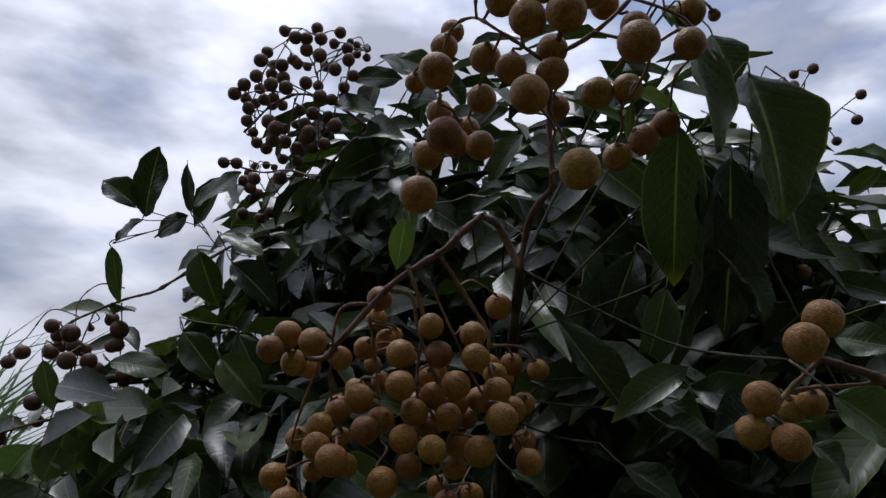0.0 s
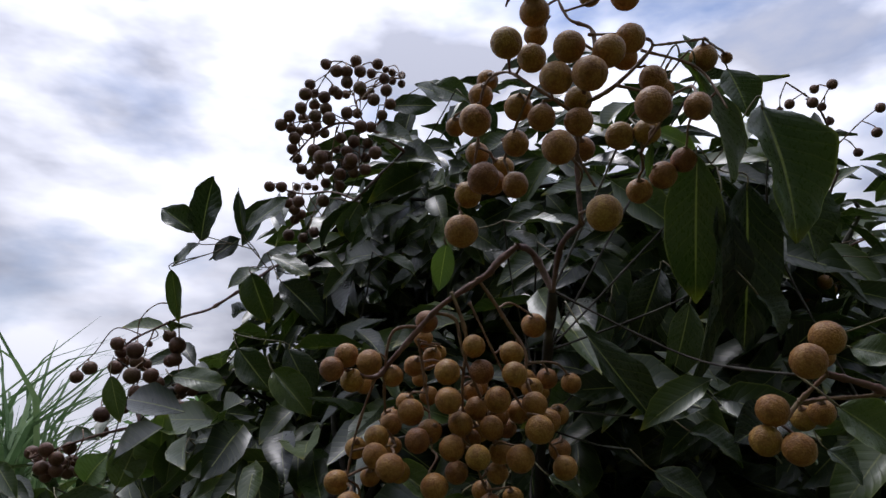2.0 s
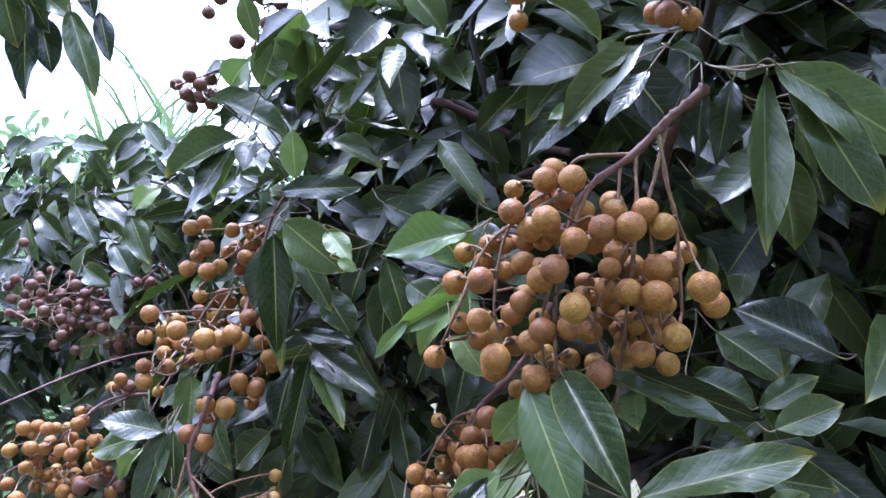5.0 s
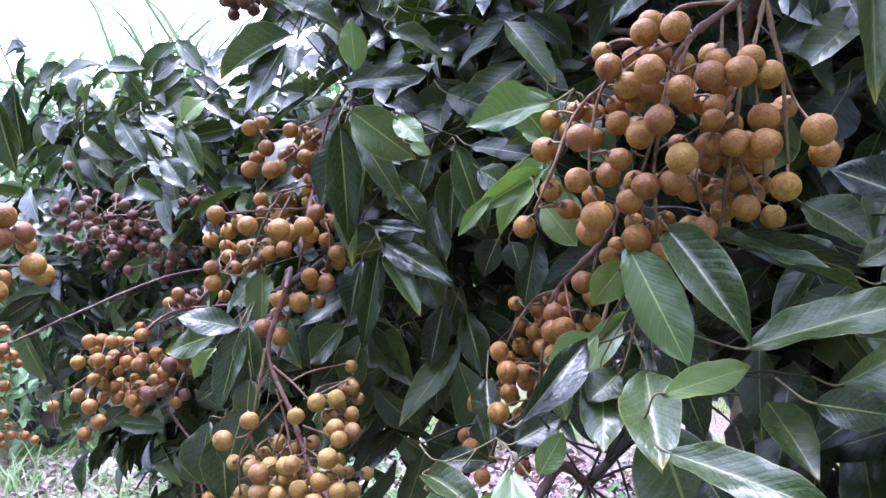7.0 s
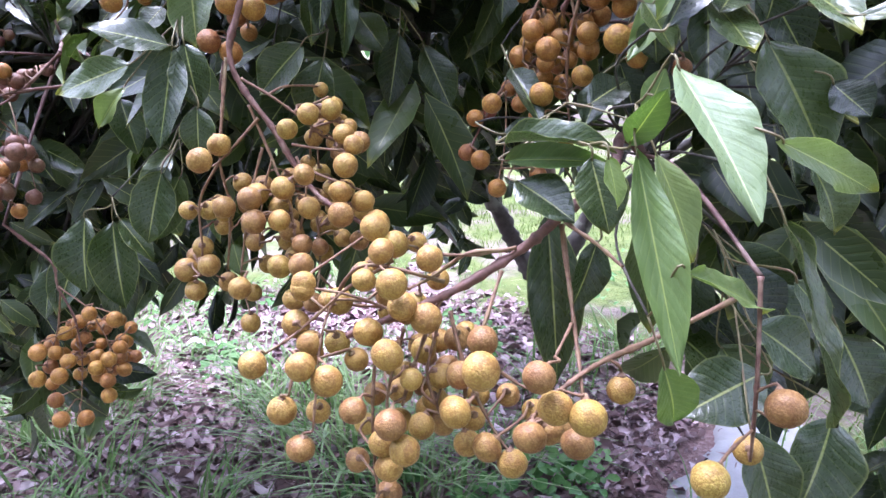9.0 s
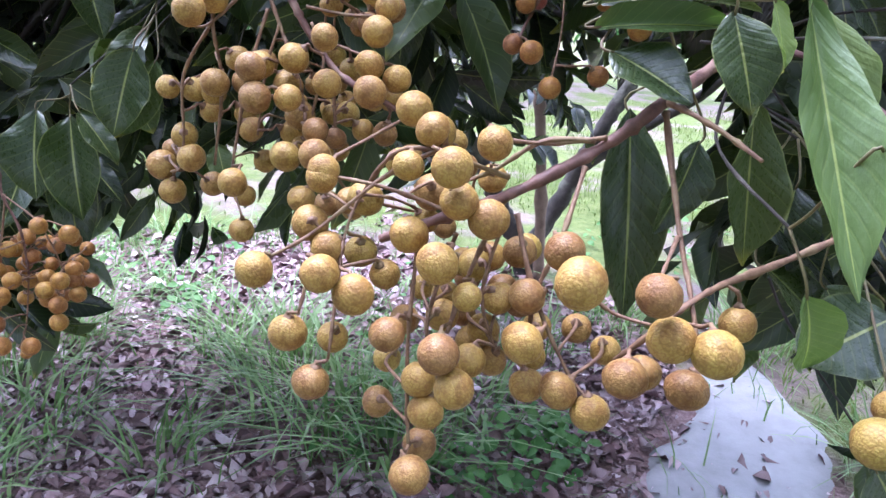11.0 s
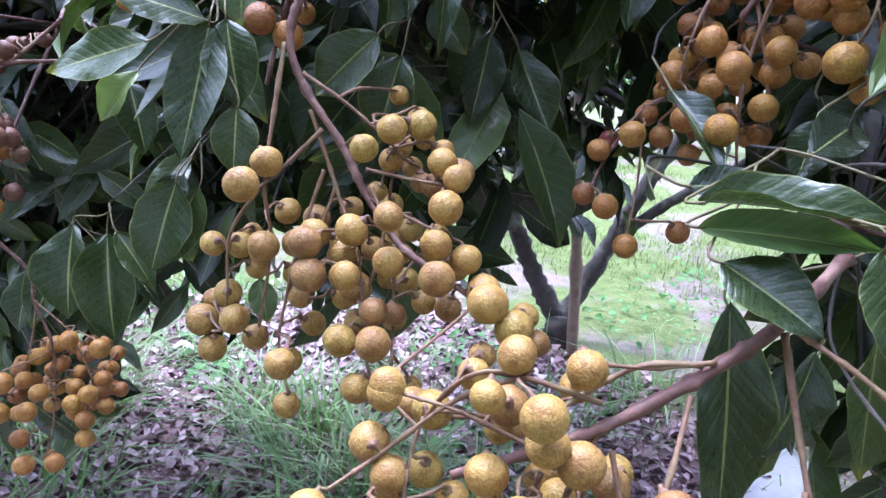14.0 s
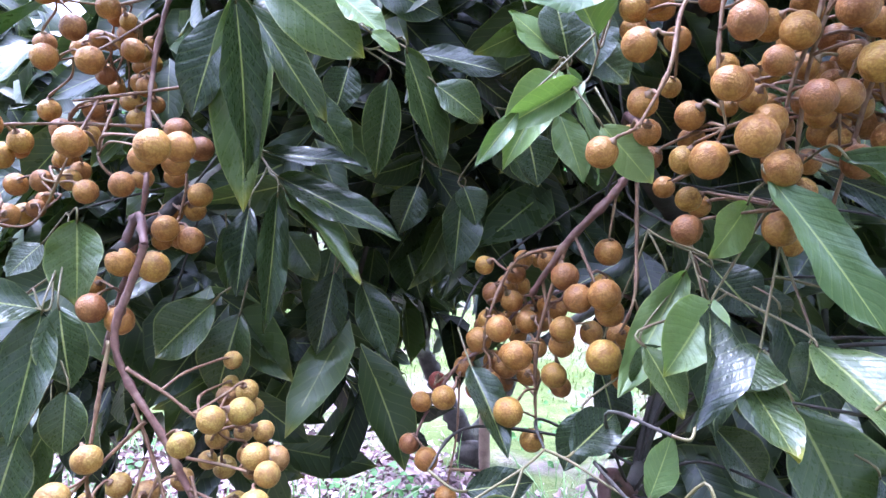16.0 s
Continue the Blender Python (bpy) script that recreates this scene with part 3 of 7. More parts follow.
# ---- the longan tree ----
tree = thing("longan_tree", "longan tree with dark bark, low forking limbs and glossy leaves", "tree", at=(0, 0, 0))
TREE_LIMBS = [
    (0.062, 0.045, [(0.415, 2.66, 0.06), (0.415, 2.67, 0.15), (0.42, 2.70, 0.22)]),
    (0.040, 0.022, [(0.42, 2.70, 0.20), (0.35, 2.74, 0.31), (0.29, 2.75, 0.42), (0.22, 2.73, 0.55), (0.10, 2.60, 0.70), (-0.12, 2.30, 0.88), (-0.40, 1.95, 1.08), (-0.62, 1.70, 1.30)]),
    (0.036, 0.022, [(0.42, 2.70, 0.20), (0.53, 2.75, 0.36), (0.62, 2.76, 0.55), (0.69, 2.76, 0.70), (0.80, 2.80, 0.88), (1.00, 2.90, 1.15), (1.20, 3.00, 1.50)]),
    (0.024, 0.015, [(0.61, 2.755, 0.53), (0.80, 2.74, 0.68), (1.05, 2.60, 0.92), (1.15, 2.30, 1.35)]),
    (0.024, 0.014, [(0.22, 2.73, 0.55), (0.20, 2.62, 0.75), (0.22, 2.35, 1.15), (0.20, 1.95, 1.55), (0.12, 1.55, 1.85)]),
    (0.022, 0.012, [(-0.12, 2.30, 0.88), (-0.10, 2.00, 1.15), (-0.15, 1.60, 1.50), (-0.25, 1.35, 1.80), (-0.28, 1.22, 2.00)]),
    (0.020, 0.010, [(0.22, 2.35, 1.15), (0.45, 1.90, 1.40), (0.55, 1.45, 1.65), (0.60, 1.15, 1.90)]),
    (0.016, 0.009, [(0.20, 1.95, 1.55), (0.12, 1.40, 1.52), (0.10, 1.00, 1.46), (0.06, 0.80, 1.48)]),
    (0.014, 0.008, [(-0.10, 2.00, 1.15), (-0.20, 1.55, 1.22), (-0.30, 1.20, 1.34), (-0.40, 0.95, 1.45)]),
    (0.015, 0.009, [(-0.40, 1.95, 1.08), (-0.66, 1.60, 1.14), (-0.80, 1.35, 1.16)]),
    (0.014, 0.008, [(0.12, 1.40, 1.52), (0.16, 1.05, 1.28), (0.08, 0.88, 1.26), (-0.04, 0.76, 1.32)]),
    (0.011, 0.0048, [(0.22, 2.35, 1.15), (0.30, 1.70, 1.05), (0.24, 1.15, 1.14), (0.07, 0.85, 1.18), (0.00, 0.74, 1.14), (-0.08, 0.63, 1.09)]),
    (0.012, 0.007, [(0.55, 1.45, 1.65), (0.46, 1.00, 1.66), (0.42, 0.62, 1.655)]),
    (0.007, 0.0045, [(0.10, 1.00, 1.46), (0.10, 0.78, 1.66), (0.10, 0.60, 1.77)]),
    (0.008, 0.005, [(-0.30, 1.20, 1.34), (-0.38, 0.92, 1.27), (-0.43, 0.76, 1.22)]),
    (0.012, 0.007, [(-0.25, 1.35, 1.80), (-0.45, 1.22, 1.76), (-0.55, 1.12, 1.72)]),
    (0.0065, 0.0040, [(-0.15, 1.60, 1.50), (-0.221, 1.000, 1.585), (-0.145, 0.955, 1.558), (-0.086, 0.930, 1.528), (-0.034, 0.890, 1.514)]),
    (0.0060, 0.0036, [(-0.20, 1.55, 1.22), (-0.197, 1.000, 1.443), (-0.134, 0.950, 1.467), (-0.090, 0.920, 1.491), (-0.044, 0.880, 1.502)]),
]
LIMB_LINES = []
for i, (r0, r1, pts) in enumerate(TREE_LIMBS):
    line = smooth_line(pts, 8)
    LIMB_LINES.append(line)
    part("trunk" if i == 0 else "limb", tube(bmesh.new(), line, r0, r1, 12 if i < 3 else 8, 0.35), TWIG if i > 15 else BARK, tree)

SIDE_LINES = []
# a branch of the next tree, hanging in from the side
neighbour = thing("overhanging_branch", "leafy branch of the next tree hanging in from the side", "branch")
for r0, r1, pts in [(0.030, 0.010, [(-4.9, -1.0, 1.3), (-3.2, -0.5, 1.8), (-1.9, 0.0, 2.0), (-1.25, 0.40, 2.0), (-1.02, 0.62, 1.92)]),
                    (0.008, 0.005, [(-1.25, 0.40, 2.0), (-1.02, 0.46, 1.75), (-0.86, 0.50, 1.50)])]:
    line = smooth_line(pts, 8)
    SIDE_LINES.append(line)
    part("limb", tube(bmesh.new(), line, r0, r1, 8, 0.35), BARK, neighbour)


def limbs_near(p):
    """The limbs that can carry something at p: those of the tree, or the branch hanging in from the side."""
    return SIDE_LINES if p.x < -0.55 and p.y < 0.9 and p.z > 1.3 else LIMB_LINES


stake = thing("support_stake", "weathered grey-brown wooden stake standing beside the trunk", "stake", at=(0, 0, 0))
part("pole", tube(bmesh.new(), smooth_line([(0.45, 2.58, 0.08), (0.42, 2.60, 0.50), (0.37, 2.62, 0.92), (0.33, 2.64, 1.40)], 8), 0.021, 0.018, 12, 0.12, 7), STAKE, stake)

LOBES = [
    # centre, radii, number of leaf sprays, how far inwards they reach
    ((-0.06, 1.42, 1.98), (0.26, 0.26, 0.19), 50, 0.5),
    ((0.10, 1.45, 2.02), (0.42, 0.34, 0.24), 70, 0.5),
    ((-0.46, 1.38, 1.70), (0.12, 0.20, 0.14), 26, 0.6),
    ((-0.25, 1.45, 1.60), (0.36, 0.30, 0.26), 56, 0.5),
    ((0.15, 1.30, 1.62), (0.38, 0.32, 0.30), 72, 0.5),
    ((0.55, 1.25, 1.78), (0.34, 0.34, 0.34), 70, 0.5),
    ((0.95, 1.60, 1.85), (0.40, 0.40, 0.36), 64, 0.5),
    ((0.75, 1.25, 1.35), (0.40, 0.35, 0.34), 70, 0.5),
    ((0.30, 1.00, 1.36), (0.26, 0.22, 0.22), 50, 0.6),
    ((-0.20, 1.20, 1.40), (0.36, 0.20, 0.18), 64, 0.6),
    ((-0.36, 1.12, 1.18), (0.20, 0.14, 0.12), 36, 0.6),
    ((-0.72, 1.60, 1.20), (0.30, 0.22, 0.22), 60, 0.6),
    ((-0.82, 1.58, 0.90), (0.24, 0.18, 0.18), 48, 0.7),
    ((0.56, 1.02, 1.08), (0.30, 0.24, 0.24), 60, 0.6),
    ((0.62, 0.80, 0.74), (0.22, 0.18, 0.18), 34, 0.7),
    ((0.15, 1.12, 1.98), (0.30, 0.22, 0.16), 60, 0.6),
    ((0.42, 1.10, 1.90), (0.26, 0.22, 0.16), 46, 0.6),
    ((0.36, 0.92, 1.58), (0.26, 0.14, 0.22), 50, 0.6),
    ((-0.04, 1.00, 1.58), (0.24, 0.12, 0.18), 36, 0.6),
    ((-1.12, 1.84, 1.34), (0.32, 0.22, 0.16), 56, 0.6),
    ((-1.10, 1.82, 1.02), (0.34, 0.22, 0.24), 66, 0.6),
    ((0.30, 2.50, 1.98), (1.20, 0.80, 0.50), 150, 0.6),
    ((1.05, 2.35, 1.62), (0.60, 0.60, 0.40), 70, 0.6),
    ((-0.10, 1.90, 1.58), (0.45, 0.30, 0.16), 50, 0.6),
    ((-1.15, 1.70, 1.50), (0.36, 0.24, 0.08), 60, 0.6),
    ((-1.00, 2.00, 1.15), (0.50, 0.20, 0.34), 80, 0.8),
    ((-1.06, 1.62, 0.74), (0.20, 0.16, 0.22), 60, 0.7),
    ((-1.40, 1.75, 1.10), (0.26, 0.20, 0.30), 70, 0.7),
    ((0.60, 1.70, 1.55), (0.55, 0.25, 0.40), 110, 0.8),
    ((-0.45, 1.75, 1.15), (0.40, 0.25, 0.35), 80, 0.8),
    ((0.16, 2.30, 0.98), (0.22, 0.20, 0.20), 26, 0.8),
    ((0.05, 2.05, 1.22), (0.45, 0.25, 0.16), 60, 0.8),
    ((-0.74, 1.70, 1.36), (0.34, 0.20, 0.08), 50, 0.8),
    ((0.24, 0.84, 1.04), (0.12, 0.12, 0.13), 34, 0.7),
    ((0.30, 1.02, 2.02), (0.15, 0.12, 0.09), 24, 0.5),
    ((0.10, 2.40, 0.84), (0.10, 0.10, 0.14), 14, 0.8),
    ((-0.08, 2.22, 0.80), (0.08, 0.10, 0.12), 10, 0.8),
]


def foliage(center, radii, sprays, reach, seed):
    rng = np.random.default_rng(seed)
    rows = []
    for _ in range(sprays):
        d = rng.normal(size=3)
        d /= np.linalg.norm(d)
        c = np.array(center) + d * np.array(radii) * (1 - reach * rng.random() ** 1.5)
        out = d + np.array([0, -0.25, -0.25]) + rng.normal(size=3) * 0.35
        out /= np.linalg.norm(out)
        side = np.cross(out, [0, 0, 1.0])
        side /= np.linalg.norm(side) + 1e-6
        size = rng.uniform(0.085, 0.14)
        count = rng.integers(5, 9)
        for k in range(count):
            s = (k / count) * rng.uniform(0.16, 0.22)
            way = out * 0.55 + side * (0.9 if k % 2 else -0.9) + np.array([0, 0, rng.uniform(-1.1, -0.15)]) + rng.normal(size=3) * 0.25
            nrm = np.array([0, -0.35, 0.4]) + d * 0.6 + rng.normal(size=3) * 0.35
            f = rng.uniform(0.75, 1.2)
            rows.append((c + out * s, way, nrm, size * f, size * f * rng.uniform(0.30, 0.38)))
    return rows


for i, (c, r, n_sprays, reach) in enumerate(LOBES):
    many_leaves("foliage", foliage(c, r, n_sprays, reach, 100 + i), SMALL_SHAPES, LEAF, tree)
    # the twigs inside each mass of leaves
    rng = random.Random(i)
    bm = bmesh.new()
    for _ in range(7):
        end = Vector(c) + Vector([rng.uniform(-0.8, 0.8) * v for v in r])
        q, _b = nearest_on(LIMB_LINES, Vector(c))
        mid = q.lerp(end, 0.5) + Vector((rng.uniform(-0.08, 0.08), rng.uniform(-0.05, 0.05), 0.05))
        tube(bm, smooth_line([q, mid, end], 6), 0.006, 0.0025, 5, 0.3)
    part("twig", bm, BARK, tree)

# ---- fruit bunches ----
bunch = Bunch("ripe yellow-brown longans on dark stalks rising against the sky", "brown",
              (0.0021, 0.0015, [(0.107, 0.454, 1.783), (0.107, 0.456, 1.839), (0.110, 0.439, 1.869), (0.119, 0.416, 1.899)]),
              (0.0015, 0.0009, [(0.119, 0.416, 1.899), (0.118, 0.422, 1.922), (0.103, 0.427, 1.935), (0.094, 0.434, 1.969)]),
              (0.0015, 0.0010, [(0.110, 0.439, 1.869), (0.134, 0.428, 1.879), (0.162, 0.426, 1.909), (0.141, 0.420, 1.914), (0.115, 0.419, 1.915)]),
              (0.0012, 0.0008, [(0.162, 0.426, 1.909), (0.181, 0.433, 1.915), (0.208, 0.449, 1.928)]),
              (0.0012, 0.0008, [(0.154, 0.426, 1.905), (0.200, 0.448, 1.902), (0.212, 0.434, 1.861)]),
              (0.0013, 0.0008, [(0.106, 0.442, 1.864), (0.076, 0.440, 1.887), (0.056, 0.451, 1.906), (0.040, 0.471, 1.903), (0.033, 0.487, 1.855), (0.019, 0.485, 1.809)]),
              (0.0013, 0.0008, [(0.134, 0.428, 1.879), (0.165, 0.421, 1.858), (0.155, 0.461, 1.840)]),
              (0.0012, 0.0008, [(0.107, 0.456, 1.839), (0.119, 0.456, 1.812)]),
              (0.0012, 0.0008, [(0.090, 0.427, 1.936), (0.065, 0.419, 1.951), (0.057, 0.423, 1.944)]),
              (0.0012, 0.0008, [(0.076, 0.440, 1.887), (0.064, 0.462, 1.866), (0.055, 0.484, 1.848)]))
bunch.fruits([
    (0.076, 0.401, 1.944, 0.0111), (0.077, 0.410, 1.929, 0.0109), (0.097, 0.465, 1.994, 0.0093), (0.128, 0.467, 1.983, 0.0088),
    (0.143, 0.414, 1.943, 0.0107), (0.056, 0.409, 1.904, 0.0114), (0.082, 0.460, 1.944, 0.0098), (0.075, 0.428, 1.903, 0.0107),
    (0.098, 0.398, 1.892, 0.0112), (0.123, 0.391, 1.883, 0.0114), (0.143, 0.412, 1.906, 0.0108), (0.147, 0.449, 1.914, 0.0099),
    (0.088, 0.399, 1.869, 0.0115), (0.108, 0.383, 1.862, 0.0118), (0.109, 0.443, 1.876, 0.0104), (0.044, 0.498, 1.927, 0.0090),
    (0.038, 0.488, 1.907, 0.0101), (0.066, 0.461, 1.881, 0.0108), (0.082, 0.446, 1.864, 0.0104), (0.033, 0.459, 1.870, 0.0124),
    (0.108, 0.442, 1.858, 0.0107), (0.086, 0.389, 1.813, 0.0112)])
bunch.fruits([
    (0.117, 0.487, 1.857, 0.0098), (0.064, 0.474, 1.857, 0.0105), (0.034, 0.513, 1.867, 0.0099), (0.038, 0.458, 1.822, 0.0121),
    (0.055, 0.519, 1.856, 0.0099), (0.026, 0.488, 1.821, 0.0105), (0.063, 0.485, 1.827, 0.0105), (0.021, 0.475, 1.787, 0.0126),
    (0.111, 0.387, 1.767, 0.0114), (0.142, 0.466, 1.857, 0.0111), (0.136, 0.346, 1.818, 0.0108), (0.161, 0.460, 1.857, 0.0102),
    (0.160, 0.427, 1.882, 0.0101), (0.159, 0.340, 1.813, 0.0080), (0.214, 0.473, 1.926, 0.0112), (0.162, 0.504, 1.827, 0.0103),
    (0.181, 0.501, 1.839, 0.0112), (0.198, 0.500, 1.851, 0.0102), (0.244, 0.503, 1.944, 0.0048), (0.016, 0.514, 1.893, 0.0083),
    (0.173, 0.453, 1.887, 0.0094), (0.046, 0.498, 1.835, 0.0103)])
bunch.done()
bunch = Bunch("heavy hanging bunch of ripe yellow-brown longans", "brown",
              (0.0030, 0.0018, [(0.066, 0.544, 1.796), (0.049, 0.547, 1.782), (0.037, 0.548, 1.770), (-0.001, 0.555, 1.746), (-0.040, 0.563, 1.705), (-0.054, 0.561, 1.690), (-0.076, 0.551, 1.694)]),
              (0.0016, 0.0011, [(0.010, 0.550, 1.759), (0.022, 0.555, 1.721), (0.018, 0.562, 1.685), (0.018, 0.565, 1.653)]),
              (0.0016, 0.0011, [(0.032, 0.548, 1.770), (0.058, 0.566, 1.733), (0.071, 0.567, 1.709), (0.071, 0.566, 1.685), (0.085, 0.571, 1.653)]),
              (0.0014, 0.0010, [(-0.004, 0.557, 1.742), (0.013, 0.556, 1.736), (0.019, 0.557, 1.708), (0.035, 0.562, 1.666), (0.043, 0.563, 1.635)]),
              (0.0013, 0.0010, [(-0.011, 0.562, 1.731), (-0.039, 0.555, 1.727), (-0.047, 0.565, 1.691), (-0.046, 0.577, 1.655), (-0.037, 0.564, 1.635)]),
              (0.0012, 0.0009, [(-0.019, 0.566, 1.722), (-0.012, 0.578, 1.673), (-0.007, 0.562, 1.631)]),
              (0.0011, 0.0008, [(-0.054, 0.561, 1.690), (-0.070, 0.567, 1.645), (-0.077, 0.570, 1.609)]),
              (0.0011, 0.0008, [(0.018, 0.565, 1.653), (0.029, 0.567, 1.617), (0.036, 0.594, 1.600)]),
              (0.0011, 0.0008, [(0.025, 0.552, 1.750), (0.045, 0.557, 1.707), (0.062, 0.562, 1.671), (0.090, 0.578, 1.635)]))
bunch.fruits([
    (-0.012, 0.566, 1.737, 0.0096), (-0.076, 0.547, 1.706, 0.0102), (-0.086, 0.538, 1.694, 0.0100), (-0.055, 0.533, 1.698, 0.0103),
    (-0.073, 0.558, 1.687, 0.0098), (-0.024, 0.586, 1.702, 0.0093), (-0.011, 0.621, 1.715, 0.0088), (0.028, 0.546, 1.712, 0.0096),
    (0.007, 0.534, 1.690, 0.0103), (0.059, 0.555, 1.707, 0.0102), (0.060, 0.538, 1.688, 0.0102), (0.084, 0.633, 1.745, 0.0117),
    (0.092, 0.612, 1.693, 0.0095), (0.117, 0.643, 1.692, 0.0094), (0.034, 0.551, 1.692, 0.0101), (0.008, 0.524, 1.667, 0.0104),
    (0.026, 0.589, 1.680, 0.0092), (-0.014, 0.622, 1.680, 0.0087), (-0.024, 0.557, 1.661, 0.0110), (-0.036, 0.628, 1.675, 0.0088),
    (0.076, 0.556, 1.666, 0.0104), (0.101, 0.616, 1.662, 0.0095)])
bunch.fruits([
    (0.077, 0.528, 1.645, 0.0111), (0.099, 0.601, 1.632, 0.0096), (0.100, 0.577, 1.617, 0.0101), (0.010, 0.534, 1.632, 0.0100),
    (0.030, 0.521, 1.625, 0.0097), (0.012, 0.571, 1.614, 0.0096), (-0.003, 0.529, 1.604, 0.0106), (0.046, 0.534, 1.668, 0.0105),
    (0.041, 0.555, 1.648, 0.0099), (-0.017, 0.541, 1.638, 0.0101), (-0.049, 0.534, 1.627, 0.0100), (-0.034, 0.508, 1.618, 0.0107),
    (-0.050, 0.548, 1.641, 0.0099), (-0.074, 0.592, 1.634, 0.0092), (-0.064, 0.611, 1.611, 0.0089), (-0.085, 0.568, 1.607, 0.0101),
    (-0.070, 0.545, 1.590, 0.0109), (0.032, 0.637, 1.598, 0.0091), (0.039, 0.605, 1.587, 0.0100), (0.062, 0.536, 1.624, 0.0108),
    (-0.041, 0.571, 1.692, 0.0095), (0.015, 0.575, 1.658, 0.0094)])
bunch.fruits([
    (-0.046, 0.628, 1.660, 0.0087), (0.048, 0.570, 1.629, 0.0096)])
bunch.fill(32, 0.020)
bunch.done()
bunch = Bunch("small bunch of ripe longans on a thick twig", "brown",
              (0.0034, 0.0023, [(0.326, 0.485, 1.660), (0.300, 0.482, 1.671), (0.270, 0.475, 1.678)]),
              (0.0017, 0.0011, [(0.270, 0.475, 1.678), (0.255, 0.489, 1.661), (0.238, 0.481, 1.645)]),
              (0.0014, 0.0010, [(0.270, 0.475, 1.678), (0.262, 0.467, 1.691)]),
              (0.0016, 0.0011, [(0.326, 0.483, 1.667), (0.300, 0.486, 1.664), (0.275, 0.494, 1.663), (0.253, 0.488, 1.660)]))
bunch.fruits([
    (0.225, 0.462, 1.653, 0.0108), (0.220, 0.467, 1.634, 0.0104), (0.234, 0.451, 1.628, 0.0107), (0.273, 0.528, 1.652, 0.0097),
    (0.280, 0.513, 1.655, 0.0098), (0.263, 0.452, 1.699, 0.0115), (0.236, 0.424, 1.680, 0.0114), (0.281, 0.501, 1.695, 0.0094)])
bunch.done()
bunch = Bunch("small bunch of ochre longans between dark leaves", "brown",
              (0.0019, 0.0012, [(0.610, 0.985, 1.938), (0.562, 0.998, 1.917), (0.528, 1.003, 1.893), (0.513, 1.011, 1.856)]),
              (0.0011, 0.0008, [(0.562, 0.998, 1.917), (0.566, 0.992, 1.814)]))
bunch.fruits([
    (0.520, 1.007, 1.896, 0.0084), (0.536, 1.007, 1.896, 0.0084), (0.508, 0.968, 1.874, 0.0089), (0.499, 0.921, 1.853, 0.0100),
    (0.508, 0.974, 1.856, 0.0089), (0.515, 1.020, 1.856, 0.0084), (0.538, 0.966, 1.885, 0.0089), (0.527, 1.073, 1.862, 0.0080),
    (0.555, 0.958, 1.793, 0.0094), (0.554, 1.018, 1.866, 0.0084), (0.593, 1.119, 1.938, 0.0075)])
bunch.done()
bunch = Bunch("few small longans coloured dark as if backlit, on bare twigs against the sky", "dull",
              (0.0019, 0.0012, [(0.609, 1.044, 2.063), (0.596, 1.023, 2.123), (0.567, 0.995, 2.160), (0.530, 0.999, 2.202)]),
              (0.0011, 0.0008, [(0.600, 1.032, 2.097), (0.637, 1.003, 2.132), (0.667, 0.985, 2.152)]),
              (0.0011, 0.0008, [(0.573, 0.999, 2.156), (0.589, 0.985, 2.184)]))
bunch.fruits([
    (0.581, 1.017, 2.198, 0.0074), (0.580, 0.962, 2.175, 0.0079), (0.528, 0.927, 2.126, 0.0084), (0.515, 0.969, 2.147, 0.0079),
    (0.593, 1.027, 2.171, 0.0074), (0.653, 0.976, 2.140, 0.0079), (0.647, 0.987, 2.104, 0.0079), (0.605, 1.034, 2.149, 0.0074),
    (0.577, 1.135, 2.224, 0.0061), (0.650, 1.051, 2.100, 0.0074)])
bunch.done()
bunch = Bunch("bunch of many longans standing out against the sky, coloured dark as if backlit", "dull",
              (0.0024, 0.0015, [(-0.077, 0.960, 2.081), (-0.128, 0.947, 2.114), (-0.174, 0.936, 2.120), (-0.213, 0.941, 2.104), (-0.239, 0.948, 2.080), (-0.253, 0.954, 2.069)]),
              (0.0013, 0.0008, [(-0.136, 0.943, 2.118), (-0.154, 0.939, 2.169), (-0.145, 0.928, 2.202), (-0.169, 0.913, 2.213)]),
              (0.0013, 0.0008, [(-0.153, 0.940, 2.121), (-0.194, 0.926, 2.139), (-0.221, 0.922, 2.171), (-0.191, 0.917, 2.196)]),
              (0.0012, 0.0008, [(-0.174, 0.936, 2.120), (-0.229, 0.931, 2.123), (-0.267, 0.932, 2.110)]),
              (0.0012, 0.0008, [(-0.178, 0.937, 2.115), (-0.187, 0.949, 2.060), (-0.180, 0.964, 2.029)]),
              (0.0012, 0.0008, [(-0.146, 0.943, 2.161), (-0.114, 0.960, 2.205), (-0.086, 0.984, 2.223)]),
              (0.0012, 0.0008, [(-0.128, 0.947, 2.114), (-0.112, 0.952, 2.136), (-0.105, 0.958, 2.178)]),
              (0.0012, 0.0008, [(-0.213, 0.941, 2.104), (-0.216, 0.947, 2.060)]),
              (0.0012, 0.0008, [(-0.144, 0.942, 2.103), (-0.144, 0.951, 2.051)]))
